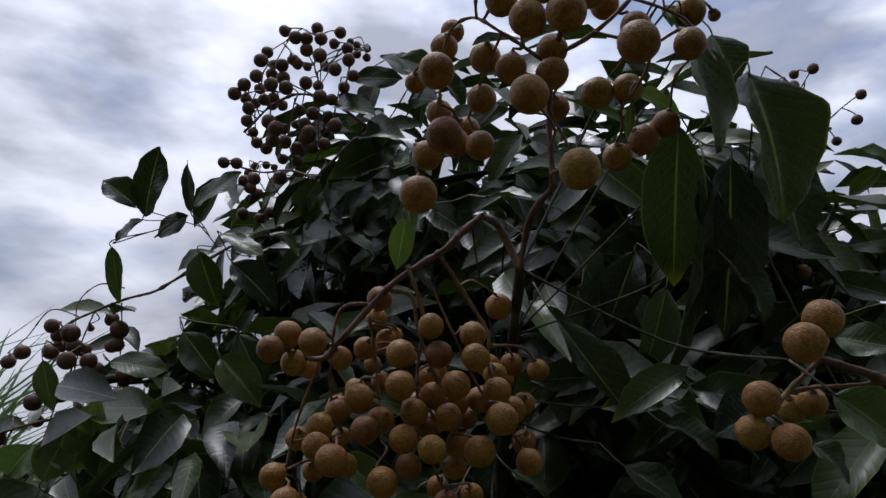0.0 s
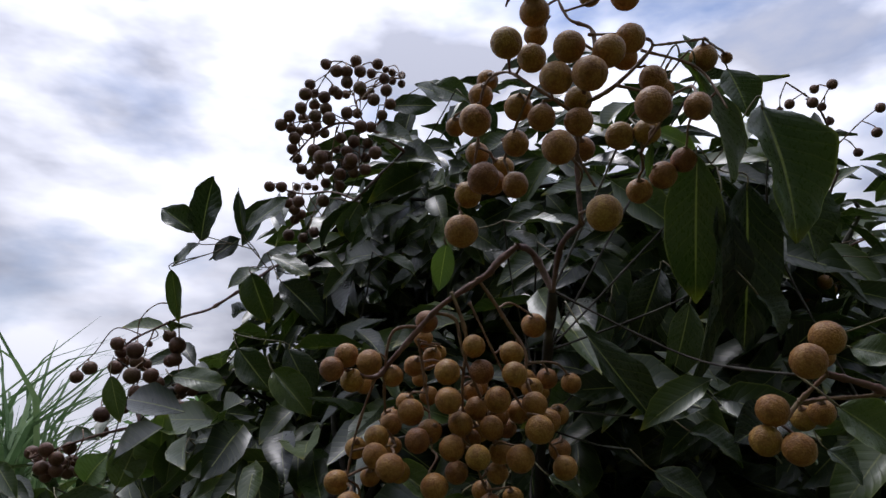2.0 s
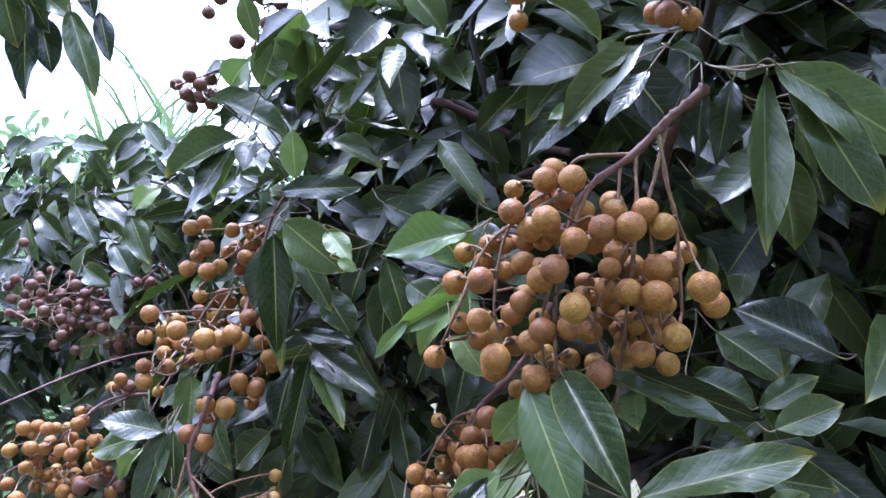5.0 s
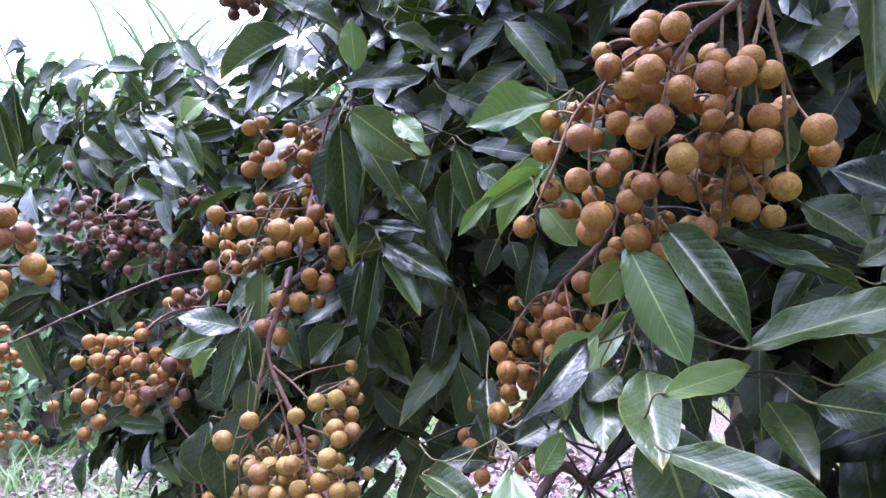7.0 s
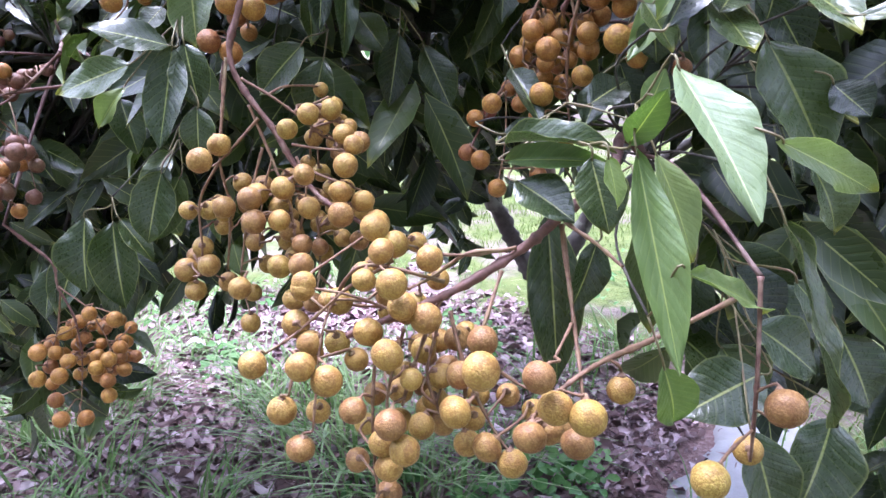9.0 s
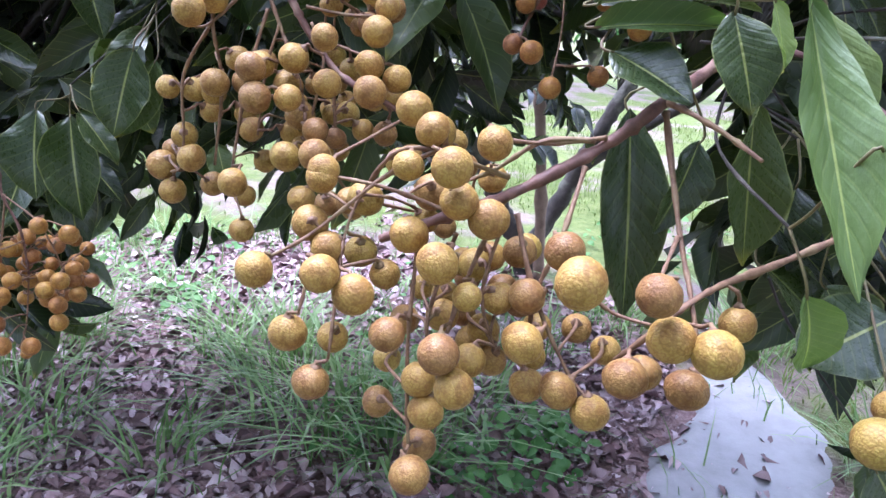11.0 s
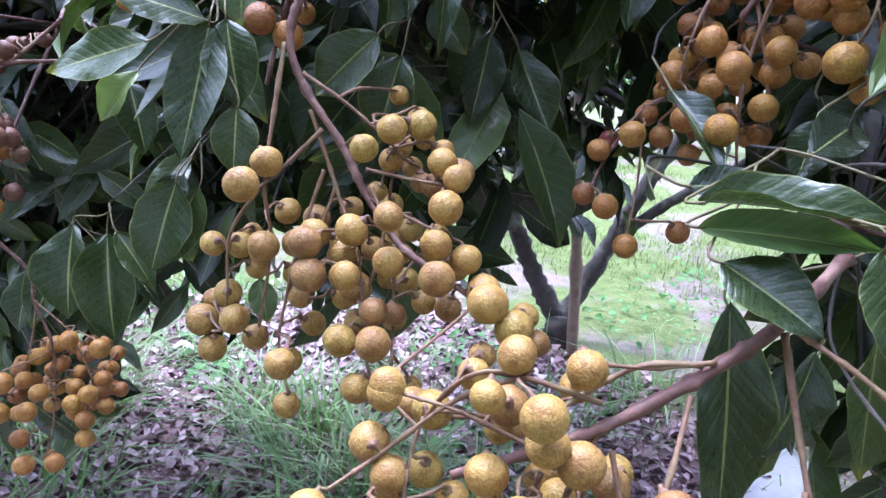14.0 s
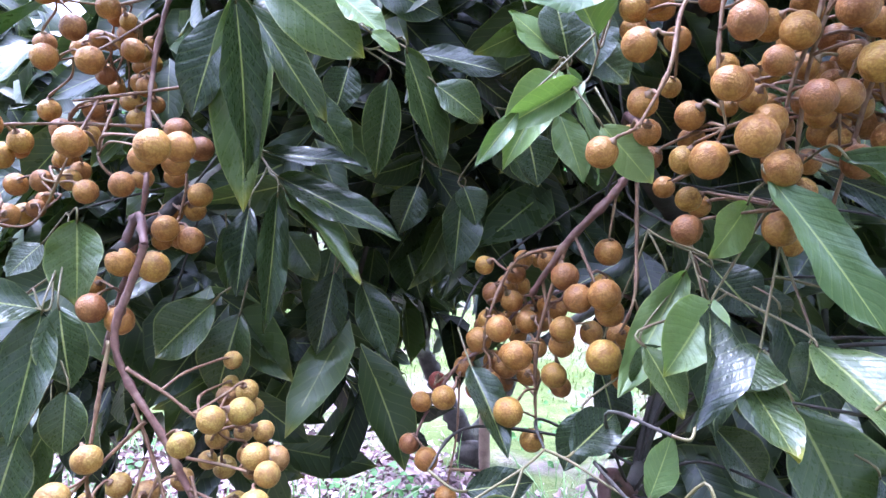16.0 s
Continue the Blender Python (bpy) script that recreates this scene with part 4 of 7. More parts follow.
bunch.fruits([
    (-0.195, 0.916, 2.211, 0.0087), (-0.170, 0.881, 2.177, 0.0092), (-0.155, 0.882, 2.176, 0.0092), (-0.148, 0.916, 2.215, 0.0087),
    (-0.135, 0.883, 2.176, 0.0092), (-0.133, 0.970, 2.225, 0.0082), (-0.115, 0.919, 2.210, 0.0087), (-0.121, 1.049, 2.280, 0.0059),
    (-0.110, 1.051, 2.275, 0.0069), (-0.093, 1.053, 2.270, 0.0064), (-0.105, 0.926, 2.188, 0.0087), (-0.110, 1.056, 2.261, 0.0069),
    (-0.094, 1.058, 2.256, 0.0069), (-0.220, 0.925, 2.182, 0.0087), (-0.208, 0.858, 2.127, 0.0096), (-0.241, 1.036, 2.230, 0.0077),
    (-0.189, 0.893, 2.141, 0.0092), (-0.183, 0.929, 2.172, 0.0087), (-0.177, 0.931, 2.167, 0.0087), (-0.155, 0.887, 2.161, 0.0092),
    (-0.187, 1.039, 2.228, 0.0077), (-0.130, 0.858, 2.134, 0.0096)])
bunch.fruits([
    (-0.146, 0.981, 2.192, 0.0082), (-0.148, 1.060, 2.244, 0.0069), (-0.116, 0.896, 2.136, 0.0092), (-0.097, 0.893, 2.149, 0.0092),
    (-0.097, 0.938, 2.151, 0.0087), (-0.224, 0.896, 2.126, 0.0092), (-0.214, 0.935, 2.152, 0.0087), (-0.187, 0.898, 2.124, 0.0092),
    (-0.195, 0.868, 2.097, 0.0096), (-0.175, 0.870, 2.093, 0.0096), (-0.241, 0.900, 2.115, 0.0092), (-0.254, 0.903, 2.103, 0.0092),
    (-0.251, 0.945, 2.118, 0.0087), (-0.252, 0.995, 2.138, 0.0082), (-0.225, 0.946, 2.117, 0.0087), (-0.227, 0.997, 2.136, 0.0082),
    (-0.156, 0.901, 2.118, 0.0092), (-0.157, 0.989, 2.164, 0.0082), (-0.110, 0.943, 2.135, 0.0087), (-0.118, 0.996, 2.147, 0.0082),
    (-0.130, 0.875, 2.082, 0.0096), (-0.128, 0.948, 2.118, 0.0087)])
bunch.fruits([
    (-0.235, 0.910, 2.084, 0.0092), (-0.250, 0.955, 2.088, 0.0087), (-0.256, 1.008, 2.096, 0.0082), (-0.236, 0.965, 2.058, 0.0087),
    (-0.222, 0.967, 2.050, 0.0087), (-0.174, 0.952, 2.103, 0.0087), (-0.147, 0.914, 2.078, 0.0092), (-0.133, 0.956, 2.095, 0.0087),
    (-0.110, 0.887, 2.046, 0.0096), (-0.198, 0.883, 2.050, 0.0096), (-0.185, 0.872, 2.034, 0.0103), (-0.198, 0.959, 2.077, 0.0087),
    (-0.193, 0.891, 2.026, 0.0096), (-0.185, 0.925, 2.040, 0.0092), (-0.168, 0.928, 2.032, 0.0092), (-0.145, 0.889, 2.037, 0.0096),
    (-0.168, 0.964, 2.066, 0.0087), (-0.156, 0.969, 2.052, 0.0087), (-0.131, 0.927, 2.038, 0.0092), (-0.178, 0.974, 2.033, 0.0087),
    (-0.211, 1.022, 2.058, 0.0082), (-0.206, 1.067, 2.139, 0.0077)])
bunch.fill(6, 0.020)
bunch.done()
bunch = Bunch("sparse bunch of small longans on bare stalks, coloured dark as if backlit", "dull",
              (0.0023, 0.0015, [(-0.134, 1.128, 2.042), (-0.222, 1.156, 2.095), (-0.287, 1.168, 2.099), (-0.341, 1.138, 2.106)]),
              (0.0012, 0.0008, [(-0.287, 1.168, 2.099), (-0.301, 1.160, 2.035)]),
              (0.0012, 0.0008, [(-0.255, 1.166, 2.100), (-0.272, 1.166, 2.026)]),
              (0.0010, 0.0007, [(-0.134, 1.128, 2.042), (-0.069, 1.074, 1.991), (-0.111, 1.117, 1.946), (-0.126, 1.120, 1.937)]))
bunch.fruits([
    (-0.328, 1.100, 2.087, 0.0098), (-0.307, 1.101, 2.086, 0.0098), (-0.322, 1.254, 2.148, 0.0078), (-0.301, 1.254, 2.150, 0.0078),
    (-0.286, 1.255, 2.146, 0.0067), (-0.295, 1.110, 2.059, 0.0098), (-0.265, 1.063, 2.043, 0.0103), (-0.285, 1.114, 2.048, 0.0098),
    (-0.345, 1.241, 2.096, 0.0087), (-0.301, 1.176, 2.052, 0.0093), (-0.283, 1.080, 1.990, 0.0103), (-0.287, 1.187, 2.020, 0.0093),
    (-0.252, 1.127, 2.010, 0.0098), (-0.215, 1.026, 2.029, 0.0109), (-0.326, 1.232, 2.124, 0.0087), (-0.272, 1.274, 2.088, 0.0067),
    (-0.289, 1.173, 2.061, 0.0093), (-0.074, 1.026, 1.981, 0.0116), (-0.128, 1.105, 1.925, 0.0103), (-0.107, 1.105, 1.928, 0.0103)])
bunch.done()
bunch = Bunch("drooping bunch of longans at the edge of the crown, with shade in their colour", "dull",
              (0.0025, 0.0015, [(-0.358, 1.067, 1.890), (-0.406, 1.078, 1.865), (-0.455, 1.087, 1.854), (-0.519, 1.077, 1.821), (-0.543, 1.067, 1.797)]),
              (0.0011, 0.0008, [(-0.453, 1.079, 1.870), (-0.488, 1.073, 1.875), (-0.517, 1.074, 1.848), (-0.516, 1.075, 1.803)]),
              (0.0011, 0.0007, [(-0.517, 1.081, 1.826), (-0.548, 1.058, 1.832), (-0.585, 1.072, 1.794), (-0.616, 1.086, 1.775)]),
              (0.0012, 0.0008, [(-0.501, 1.093, 1.837), (-0.507, 1.080, 1.786), (-0.521, 1.096, 1.735)]),
              (0.0012, 0.0008, [(-0.460, 1.090, 1.850), (-0.458, 1.101, 1.797), (-0.455, 1.104, 1.717)]),
              (0.0011, 0.0007, [(-0.519, 1.071, 1.802), (-0.563, 1.097, 1.735), (-0.577, 1.118, 1.693)]))
bunch.fruits([
    (-0.634, 1.116, 1.763, 0.0110), (-0.588, 1.071, 1.771, 0.0115), (-0.525, 1.027, 1.802, 0.0103), (-0.483, 1.002, 1.787, 0.0125),
    (-0.548, 1.073, 1.772, 0.0115), (-0.556, 1.113, 1.788, 0.0111), (-0.516, 1.078, 1.781, 0.0116), (-0.489, 1.014, 1.751, 0.0125),
    (-0.480, 1.056, 1.756, 0.0122), (-0.488, 1.098, 1.749, 0.0117), (-0.518, 1.089, 1.734, 0.0115), (-0.581, 1.183, 1.718, 0.0105),
    (-0.547, 1.049, 1.697, 0.0119), (-0.493, 1.135, 1.833, 0.0114), (-0.464, 1.104, 1.811, 0.0138), (-0.466, 1.105, 1.788, 0.0119),
    (-0.451, 1.108, 1.742, 0.0117), (-0.465, 1.065, 1.718, 0.0121), (-0.425, 1.041, 1.704, 0.0126), (-0.525, 1.199, 1.714, 0.0106),
    (-0.451, 1.153, 1.744, 0.0113), (-0.618, 1.191, 1.679, 0.0105)])
bunch.fruits([
    (-0.554, 1.192, 1.829, 0.0059)])
bunch.fill(6, 0.020)
bunch.done()
bunch = Bunch("bunch of longans low at the edge of the crown, with shade in their colour", "dull",
              (0.0023, 0.0015, [(-0.495, 1.066, 1.681), (-0.565, 1.071, 1.666), (-0.616, 1.073, 1.650), (-0.668, 1.078, 1.634)]),
              (0.0012, 0.0008, [(-0.583, 1.073, 1.662), (-0.608, 1.084, 1.617)]))
bunch.fruits([
    (-0.630, 1.056, 1.646, 0.0110), (-0.616, 1.096, 1.649, 0.0105), (-0.614, 1.060, 1.633, 0.0110), (-0.616, 1.066, 1.616, 0.0110),
    (-0.621, 1.108, 1.613, 0.0105), (-0.639, 1.064, 1.619, 0.0110), (-0.678, 1.097, 1.643, 0.0105), (-0.576, 1.067, 1.615, 0.0110),
    (-0.656, 1.109, 1.607, 0.0105)])
bunch.fill(6, 0.030)
bunch.done()
bunch = Bunch("large dense bunch of ripe speckled longans among leaves", "brown",
              (0.0037, 0.0023, [(0.067, 0.603, 1.530), (0.051, 0.598, 1.515), (0.039, 0.594, 1.504), (0.016, 0.585, 1.479), (-0.011, 0.578, 1.458), (-0.026, 0.576, 1.438)]),
              (0.0018, 0.0012, [(0.034, 0.591, 1.494), (0.042, 0.585, 1.455), (0.049, 0.584, 1.427), (0.054, 0.576, 1.364)]),
              (0.0015, 0.0010, [(0.047, 0.583, 1.435), (0.059, 0.594, 1.412), (0.067, 0.573, 1.392)]),
              (0.0015, 0.0010, [(0.007, 0.583, 1.473), (0.006, 0.573, 1.438)]),
              (0.0017, 0.0012, [(0.018, 0.586, 1.479), (0.019, 0.569, 1.426), (0.015, 0.582, 1.353), (0.011, 0.594, 1.280)]),
              (0.0015, 0.0010, [(0.040, 0.594, 1.500), (0.032, 0.584, 1.463), (0.028, 0.575, 1.435), (0.040, 0.580, 1.355)]),
              (0.0015, 0.0010, [(0.016, 0.585, 1.479), (-0.023, 0.580, 1.475), (-0.038, 0.584, 1.455), (-0.062, 0.581, 1.438), (-0.078, 0.590, 1.413), (-0.083, 0.582, 1.362), (-0.075, 0.580, 1.332)]),
              (0.0015, 0.0010, [(-0.018, 0.577, 1.454), (-0.050, 0.576, 1.438), (-0.092, 0.601, 1.408), (-0.111, 0.585, 1.360), (-0.124, 0.588, 1.329)]),
              (0.0015, 0.0010, [(-0.026, 0.576, 1.438), (-0.036, 0.568, 1.393), (-0.046, 0.570, 1.352), (-0.041, 0.575, 1.314)]),
              (0.0015, 0.0010, [(-0.014, 0.577, 1.456), (-0.029, 0.566, 1.410), (-0.037, 0.569, 1.361), (-0.030, 0.576, 1.289)]),
              (0.0012, 0.0008, [(0.017, 0.571, 1.418), (-0.007, 0.574, 1.361), (0.003, 0.583, 1.324)]),
              (0.0012, 0.0008, [(0.019, 0.570, 1.422), (0.012, 0.581, 1.394), (0.037, 0.582, 1.338)]))
bunch.fruits([
    (-0.042, 0.584, 1.466, 0.0095), (-0.047, 0.573, 1.458, 0.0098), (-0.027, 0.556, 1.458, 0.0102), (-0.037, 0.620, 1.453, 0.0088),
    (-0.071, 0.570, 1.434, 0.0098), (-0.044, 0.544, 1.428, 0.0104), (-0.057, 0.571, 1.421, 0.0098), (-0.076, 0.634, 1.454, 0.0083),
    (-0.024, 0.539, 1.414, 0.0095), (-0.005, 0.545, 1.423, 0.0102), (0.014, 0.544, 1.425, 0.0105), (0.038, 0.573, 1.426, 0.0099),
    (0.004, 0.576, 1.436, 0.0096), (0.025, 0.572, 1.437, 0.0099), (-0.115, 0.626, 1.400, 0.0088), (-0.119, 0.607, 1.376, 0.0103),
    (-0.090, 0.551, 1.383, 0.0100), (-0.063, 0.588, 1.395, 0.0093), (-0.050, 0.589, 1.391, 0.0093), (-0.037, 0.539, 1.394, 0.0103),
    (0.006, 0.583, 1.405, 0.0094), (0.007, 0.605, 1.391, 0.0090)])
bunch.fruits([
    (0.035, 0.570, 1.396, 0.0106), (0.015, 0.559, 1.379, 0.0097), (0.034, 0.554, 1.378, 0.0107), (0.060, 0.619, 1.407, 0.0090),
    (0.062, 0.538, 1.386, 0.0109), (0.075, 0.569, 1.372, 0.0101), (-0.022, 0.536, 1.368, 0.0106), (-0.091, 0.558, 1.353, 0.0094),
    (-0.113, 0.607, 1.344, 0.0090), (-0.069, 0.584, 1.356, 0.0093), (-0.100, 0.622, 1.328, 0.0083), (-0.077, 0.550, 1.327, 0.0112),
    (-0.080, 0.610, 1.339, 0.0090), (-0.054, 0.572, 1.337, 0.0095), (-0.044, 0.549, 1.349, 0.0098), (-0.025, 0.553, 1.352, 0.0094),
    (-0.010, 0.588, 1.345, 0.0092), (-0.048, 0.565, 1.311, 0.0106), (-0.066, 0.624, 1.289, 0.0083), (-0.032, 0.568, 1.299, 0.0090),
    (-0.041, 0.569, 1.278, 0.0103), (-0.003, 0.561, 1.318, 0.0099)])
bunch.fruits([
    (0.027, 0.573, 1.333, 0.0100), (0.048, 0.555, 1.349, 0.0103), (0.045, 0.572, 1.327, 0.0087), (0.036, 0.600, 1.342, 0.0092),
    (-0.086, 0.590, 1.273, 0.0092), (-0.134, 0.610, 1.314, 0.0096), (0.007, 0.618, 1.265, 0.0089), (0.001, 0.580, 1.378, 0.0094),
    (0.023, 0.596, 1.352, 0.0092), (-0.005, 0.616, 1.316, 0.0088), (-0.096, 0.637, 1.408, 0.0080), (-0.081, 0.632, 1.386, 0.0083)])
bunch.fill(62, 0.020)
bunch.done()
bunch = Bunch("long hanging bunch of small ripe brown longans", "brown",
              (0.0024, 0.0018, [(-0.390, 0.896, 1.461), (-0.416, 0.903, 1.425), (-0.426, 0.875, 1.345), (-0.418, 0.813, 1.269), (-0.426, 0.809, 1.215), (-0.436, 0.801, 1.175), (-0.444, 0.794, 1.136)]),
              (0.0015, 0.0009, [(-0.359, 0.879, 1.358), (-0.425, 0.873, 1.342), (-0.478, 0.842, 1.328)]),
              (0.0015, 0.0009, [(-0.427, 0.845, 1.312), (-0.480, 0.832, 1.310), (-0.533, 0.819, 1.305)]),
              (0.0012, 0.0008, [(-0.407, 0.900, 1.432), (-0.460, 0.896, 1.413), (-0.504, 0.860, 1.408)]),
              (0.0012, 0.0008, [(-0.426, 0.907, 1.410), (-0.469, 0.883, 1.373), (-0.490, 0.850, 1.359)]),
              (0.0012, 0.0008, [(-0.462, 0.854, 1.331), (-0.471, 0.817, 1.293), (-0.502, 0.830, 1.233), (-0.533, 0.830, 1.231)]),
              (0.0013, 0.0008, [(-0.422, 0.859, 1.325), (-0.392, 0.835, 1.281), (-0.395, 0.827, 1.241)]),
              (0.0013, 0.0008, [(-0.450, 0.861, 1.331), (-0.451, 0.808, 1.288), (-0.436, 0.806, 1.269)]))
bunch.fruits([
    (-0.500, 0.851, 1.411, 0.0106), (-0.499, 0.882, 1.417, 0.0102), (-0.462, 0.886, 1.409, 0.0102), (-0.481, 0.856, 1.386, 0.0106),
    (-0.497, 0.940, 1.378, 0.0093), (-0.441, 0.881, 1.375, 0.0101), (-0.498, 0.842, 1.360, 0.0105), (-0.461, 0.825, 1.359, 0.0109),
    (-0.475, 0.879, 1.362, 0.0102), (-0.467, 0.942, 1.410, 0.0093), (-0.527, 0.809, 1.306, 0.0109), (-0.554, 0.841, 1.271, 0.0100),
    (-0.455, 0.751, 1.298, 0.0113), (-0.516, 0.844, 1.294, 0.0099), (-0.395, 0.704, 1.299, 0.0116), (-0.384, 0.742, 1.299, 0.0109),
    (-0.412, 0.767, 1.289, 0.0101), (-0.504, 0.853, 1.263, 0.0093), (-0.462, 0.817, 1.259, 0.0095), (-0.431, 0.791, 1.268, 0.0098),
    (-0.393, 0.798, 1.310, 0.0104), (-0.438, 0.884, 1.317, 0.0094)])
bunch.fruits([
    (-0.379, 0.830, 1.297, 0.0101), (-0.401, 0.848, 1.273, 0.0097), (-0.379, 0.826, 1.260, 0.0101), (-0.404, 0.847, 1.242, 0.0097),
    (-0.400, 0.792, 1.236, 0.0104), (-0.382, 0.797, 1.227, 0.0104), (-0.424, 0.874, 1.190, 0.0094), (-0.529, 0.851, 1.234, 0.0101),
    (-0.549, 0.831, 1.237, 0.0099), (-0.545, 0.827, 1.218, 0.0106), (-0.571, 0.899, 1.188, 0.0084), (-0.426, 0.765, 1.214, 0.0108),
    (-0.404, 0.770, 1.210, 0.0115), (-0.444, 0.759, 1.181, 0.0108), (-0.426, 0.763, 1.171, 0.0108), (-0.461, 0.832, 1.181, 0.0097),
    (-0.518, 0.884, 1.237, 0.0082), (-0.491, 0.859, 1.305, 0.0093), (-0.469, 0.856, 1.302, 0.0092), (-0.471, 0.902, 1.314, 0.0089),
    (-0.474, 0.931, 1.356, 0.0092), (-0.458, 0.941, 1.395, 0.0092)])
bunch.fill(46, 0.020)
bunch.done()
bunch = Bunch("loose spray of small brown longans on a long stalk", "brown",
              (0.0026, 0.0015, [(-0.652, 1.134, 1.128), (-0.797, 1.123, 1.111), (-0.839, 1.074, 1.070), (-0.883, 1.059, 1.032), (-0.940, 1.023, 0.990)]),
              (0.0012, 0.0008, [(-0.839, 1.074, 1.070), (-0.919, 1.050, 1.058), (-0.923, 1.036, 1.040)]),
              (0.0012, 0.0008, [(-0.835, 1.083, 1.078), (-0.813, 1.097, 1.027), (-0.795, 1.087, 0.972)]),
              (0.0012, 0.0008, [(-0.883, 1.059, 1.032), (-0.894, 1.046, 0.977), (-0.882, 1.006, 0.945)]),
              (0.0012, 0.0008, [(-0.855, 1.067, 1.056), (-0.851, 1.067, 0.974)]))
bunch.fruits([
    (-0.892, 1.024, 1.076, 0.0120), (-0.975, 1.138, 1.029, 0.0103), (-0.896, 1.000, 1.047, 0.0118), (-0.865, 1.008, 1.051, 0.0118),
    (-0.840, 1.045, 1.039, 0.0112), (-0.785, 1.001, 1.050, 0.0116), (-0.794, 1.024, 1.092, 0.0109), (-0.888, 1.151, 1.072, 0.0103),
    (-0.894, 1.031, 1.009, 0.0112), (-0.916, 1.079, 0.998, 0.0108), (-0.893, 1.077, 0.981, 0.0107), (-0.863, 1.082, 0.967, 0.0107),
    (-0.807, 1.046, 0.988, 0.0112), (-0.825, 1.095, 0.994, 0.0107), (-0.780, 1.057, 1.021, 0.0112), (-0.858, 1.145, 0.998, 0.0102),
    (-0.788, 1.100, 0.954, 0.0107), (-0.836, 1.152, 1.003, 0.0102), (-0.913, 1.015, 0.986, 0.0111), (-0.832, 0.943, 0.997, 0.0120),
    (-0.820, 0.945, 0.973, 0.0120), (-0.894, 1.002, 0.926, 0.0110)])
bunch.fruits([
    (-0.991, 1.047, 0.950, 0.0106), (-0.906, 1.066, 0.966, 0.0106), (-0.884, 1.073, 0.963, 0.0107), (-0.829, 1.036, 0.975, 0.0112),
    (-0.852, 1.079, 0.942, 0.0107), (-0.817, 1.095, 0.974, 0.0107), (-0.836, 1.164, 1.117, 0.0102), (-0.787, 1.120, 1.144, 0.0108),
    (-0.918, 1.129, 0.972, 0.0102)])
bunch.fill(30, 0.020)
bunch.done()
bunch = Bunch("bunch of small longans deep in the leaves, with shade in their colour", "dull",
              (0.0023, 0.0015, [(-0.850, 1.327, 1.327), (-0.938, 1.304, 1.257), (-1.016, 1.287, 1.267), (-1.089, 1.263, 1.254)]),
              (0.0012, 0.0008, [(-0.938, 1.304, 1.257), (-0.950, 1.311, 1.163)]),
              (0.0012, 0.0008, [(-1.016, 1.287, 1.267), (-1.093, 1.267, 1.208)]))
bunch.fruits([
    (-1.139, 1.256, 1.278, 0.0103), (-1.126, 1.260, 1.293, 0.0103), (-1.047, 1.212, 1.288, 0.0109), (-1.075, 1.270, 1.266, 0.0103),
    (-1.130, 1.256, 1.253, 0.0103), (-1.056, 1.207, 1.250, 0.0109), (-1.022, 1.214, 1.239, 0.0109), (-1.097, 1.260, 1.205, 0.0103),
    (-0.965, 1.230, 1.290, 0.0109), (-0.991, 1.288, 1.267, 0.0103), (-1.001, 1.284, 1.235, 0.0103), (-1.043, 1.270, 1.164, 0.0103),
    (-0.968, 1.291, 1.234, 0.0103), (-0.940, 1.297, 1.229, 0.0103), (-0.953, 1.292, 1.200, 0.0103), (-0.876, 1.243, 1.194, 0.0109),
    (-0.919, 1.298, 1.167, 0.0103), (-0.994, 1.362, 1.152, 0.0096), (-0.906, 1.304, 1.218, 0.0103), (-0.892, 1.312, 1.292, 0.0103),
    (-0.864, 1.318, 1.295, 0.0103), (-1.196, 1.321, 1.214, 0.0096)])
bunch.fruits([
    (-1.175, 1.326, 1.211, 0.0096), (-1.031, 1.357, 1.200, 0.0096), (-1.012, 1.280, 1.210, 0.0103), (-1.140, 1.339, 1.294, 0.0096),
    (-1.092, 1.347, 1.259, 0.0096), (-0.976, 1.364, 1.123, 0.0096)])
bunch.fill(70, 0.050)
bunch.done()
bunch = Bunch("sparse spray of small brown longans at the edge of the crown", "brown",
              (0.0019, 0.0012, [(-0.885, 0.959, 1.128), (-0.945, 0.929, 1.097), (-0.991, 0.909, 1.077), (-1.025, 0.895, 1.031)]),
              (0.0011, 0.0008, [(-0.952, 0.925, 1.093), (-0.981, 0.947, 1.018), (-1.013, 0.922, 0.950)]))
bunch.fruits([
    (-0.962, 0.858, 1.098, 0.0098), (-0.961, 0.896, 1.087, 0.0093), (-0.941, 0.902, 1.092, 0.0093), (-0.963, 0.940, 1.071, 0.0088),
    (-0.967, 0.848, 1.035, 0.0098), (-1.042, 0.915, 1.049, 0.0088), (-1.055, 0.966, 1.027, 0.0083), (-1.008, 0.912, 0.958, 0.0088),
    (-0.991, 0.916, 0.952, 0.0088), (-1.022, 0.962, 0.925, 0.0083), (-0.999, 0.912, 0.936, 0.0088), (-1.066, 0.948, 0.912, 0.0083),
    (-1.014, 0.975, 1.008, 0.0083)])
bunch.fill(16, 0.030)
bunch.done()
bunch = Bunch("ripe longans hanging close by on a short stalk", "brown",
              (0.0023, 0.0015, [(-0.800, 0.550, 1.440), (-0.573, 0.486, 1.355), (-0.557, 0.486, 1.321), (-0.539, 0.486, 1.292), (-0.531, 0.483, 1.275)]),
              (0.0011, 0.0008, [(-0.557, 0.486, 1.321), (-0.535, 0.490, 1.317), (-0.523, 0.499, 1.314)]),
              (0.0011, 0.0008, [(-0.557, 0.486, 1.321), (-0.552, 0.478, 1.284)]))
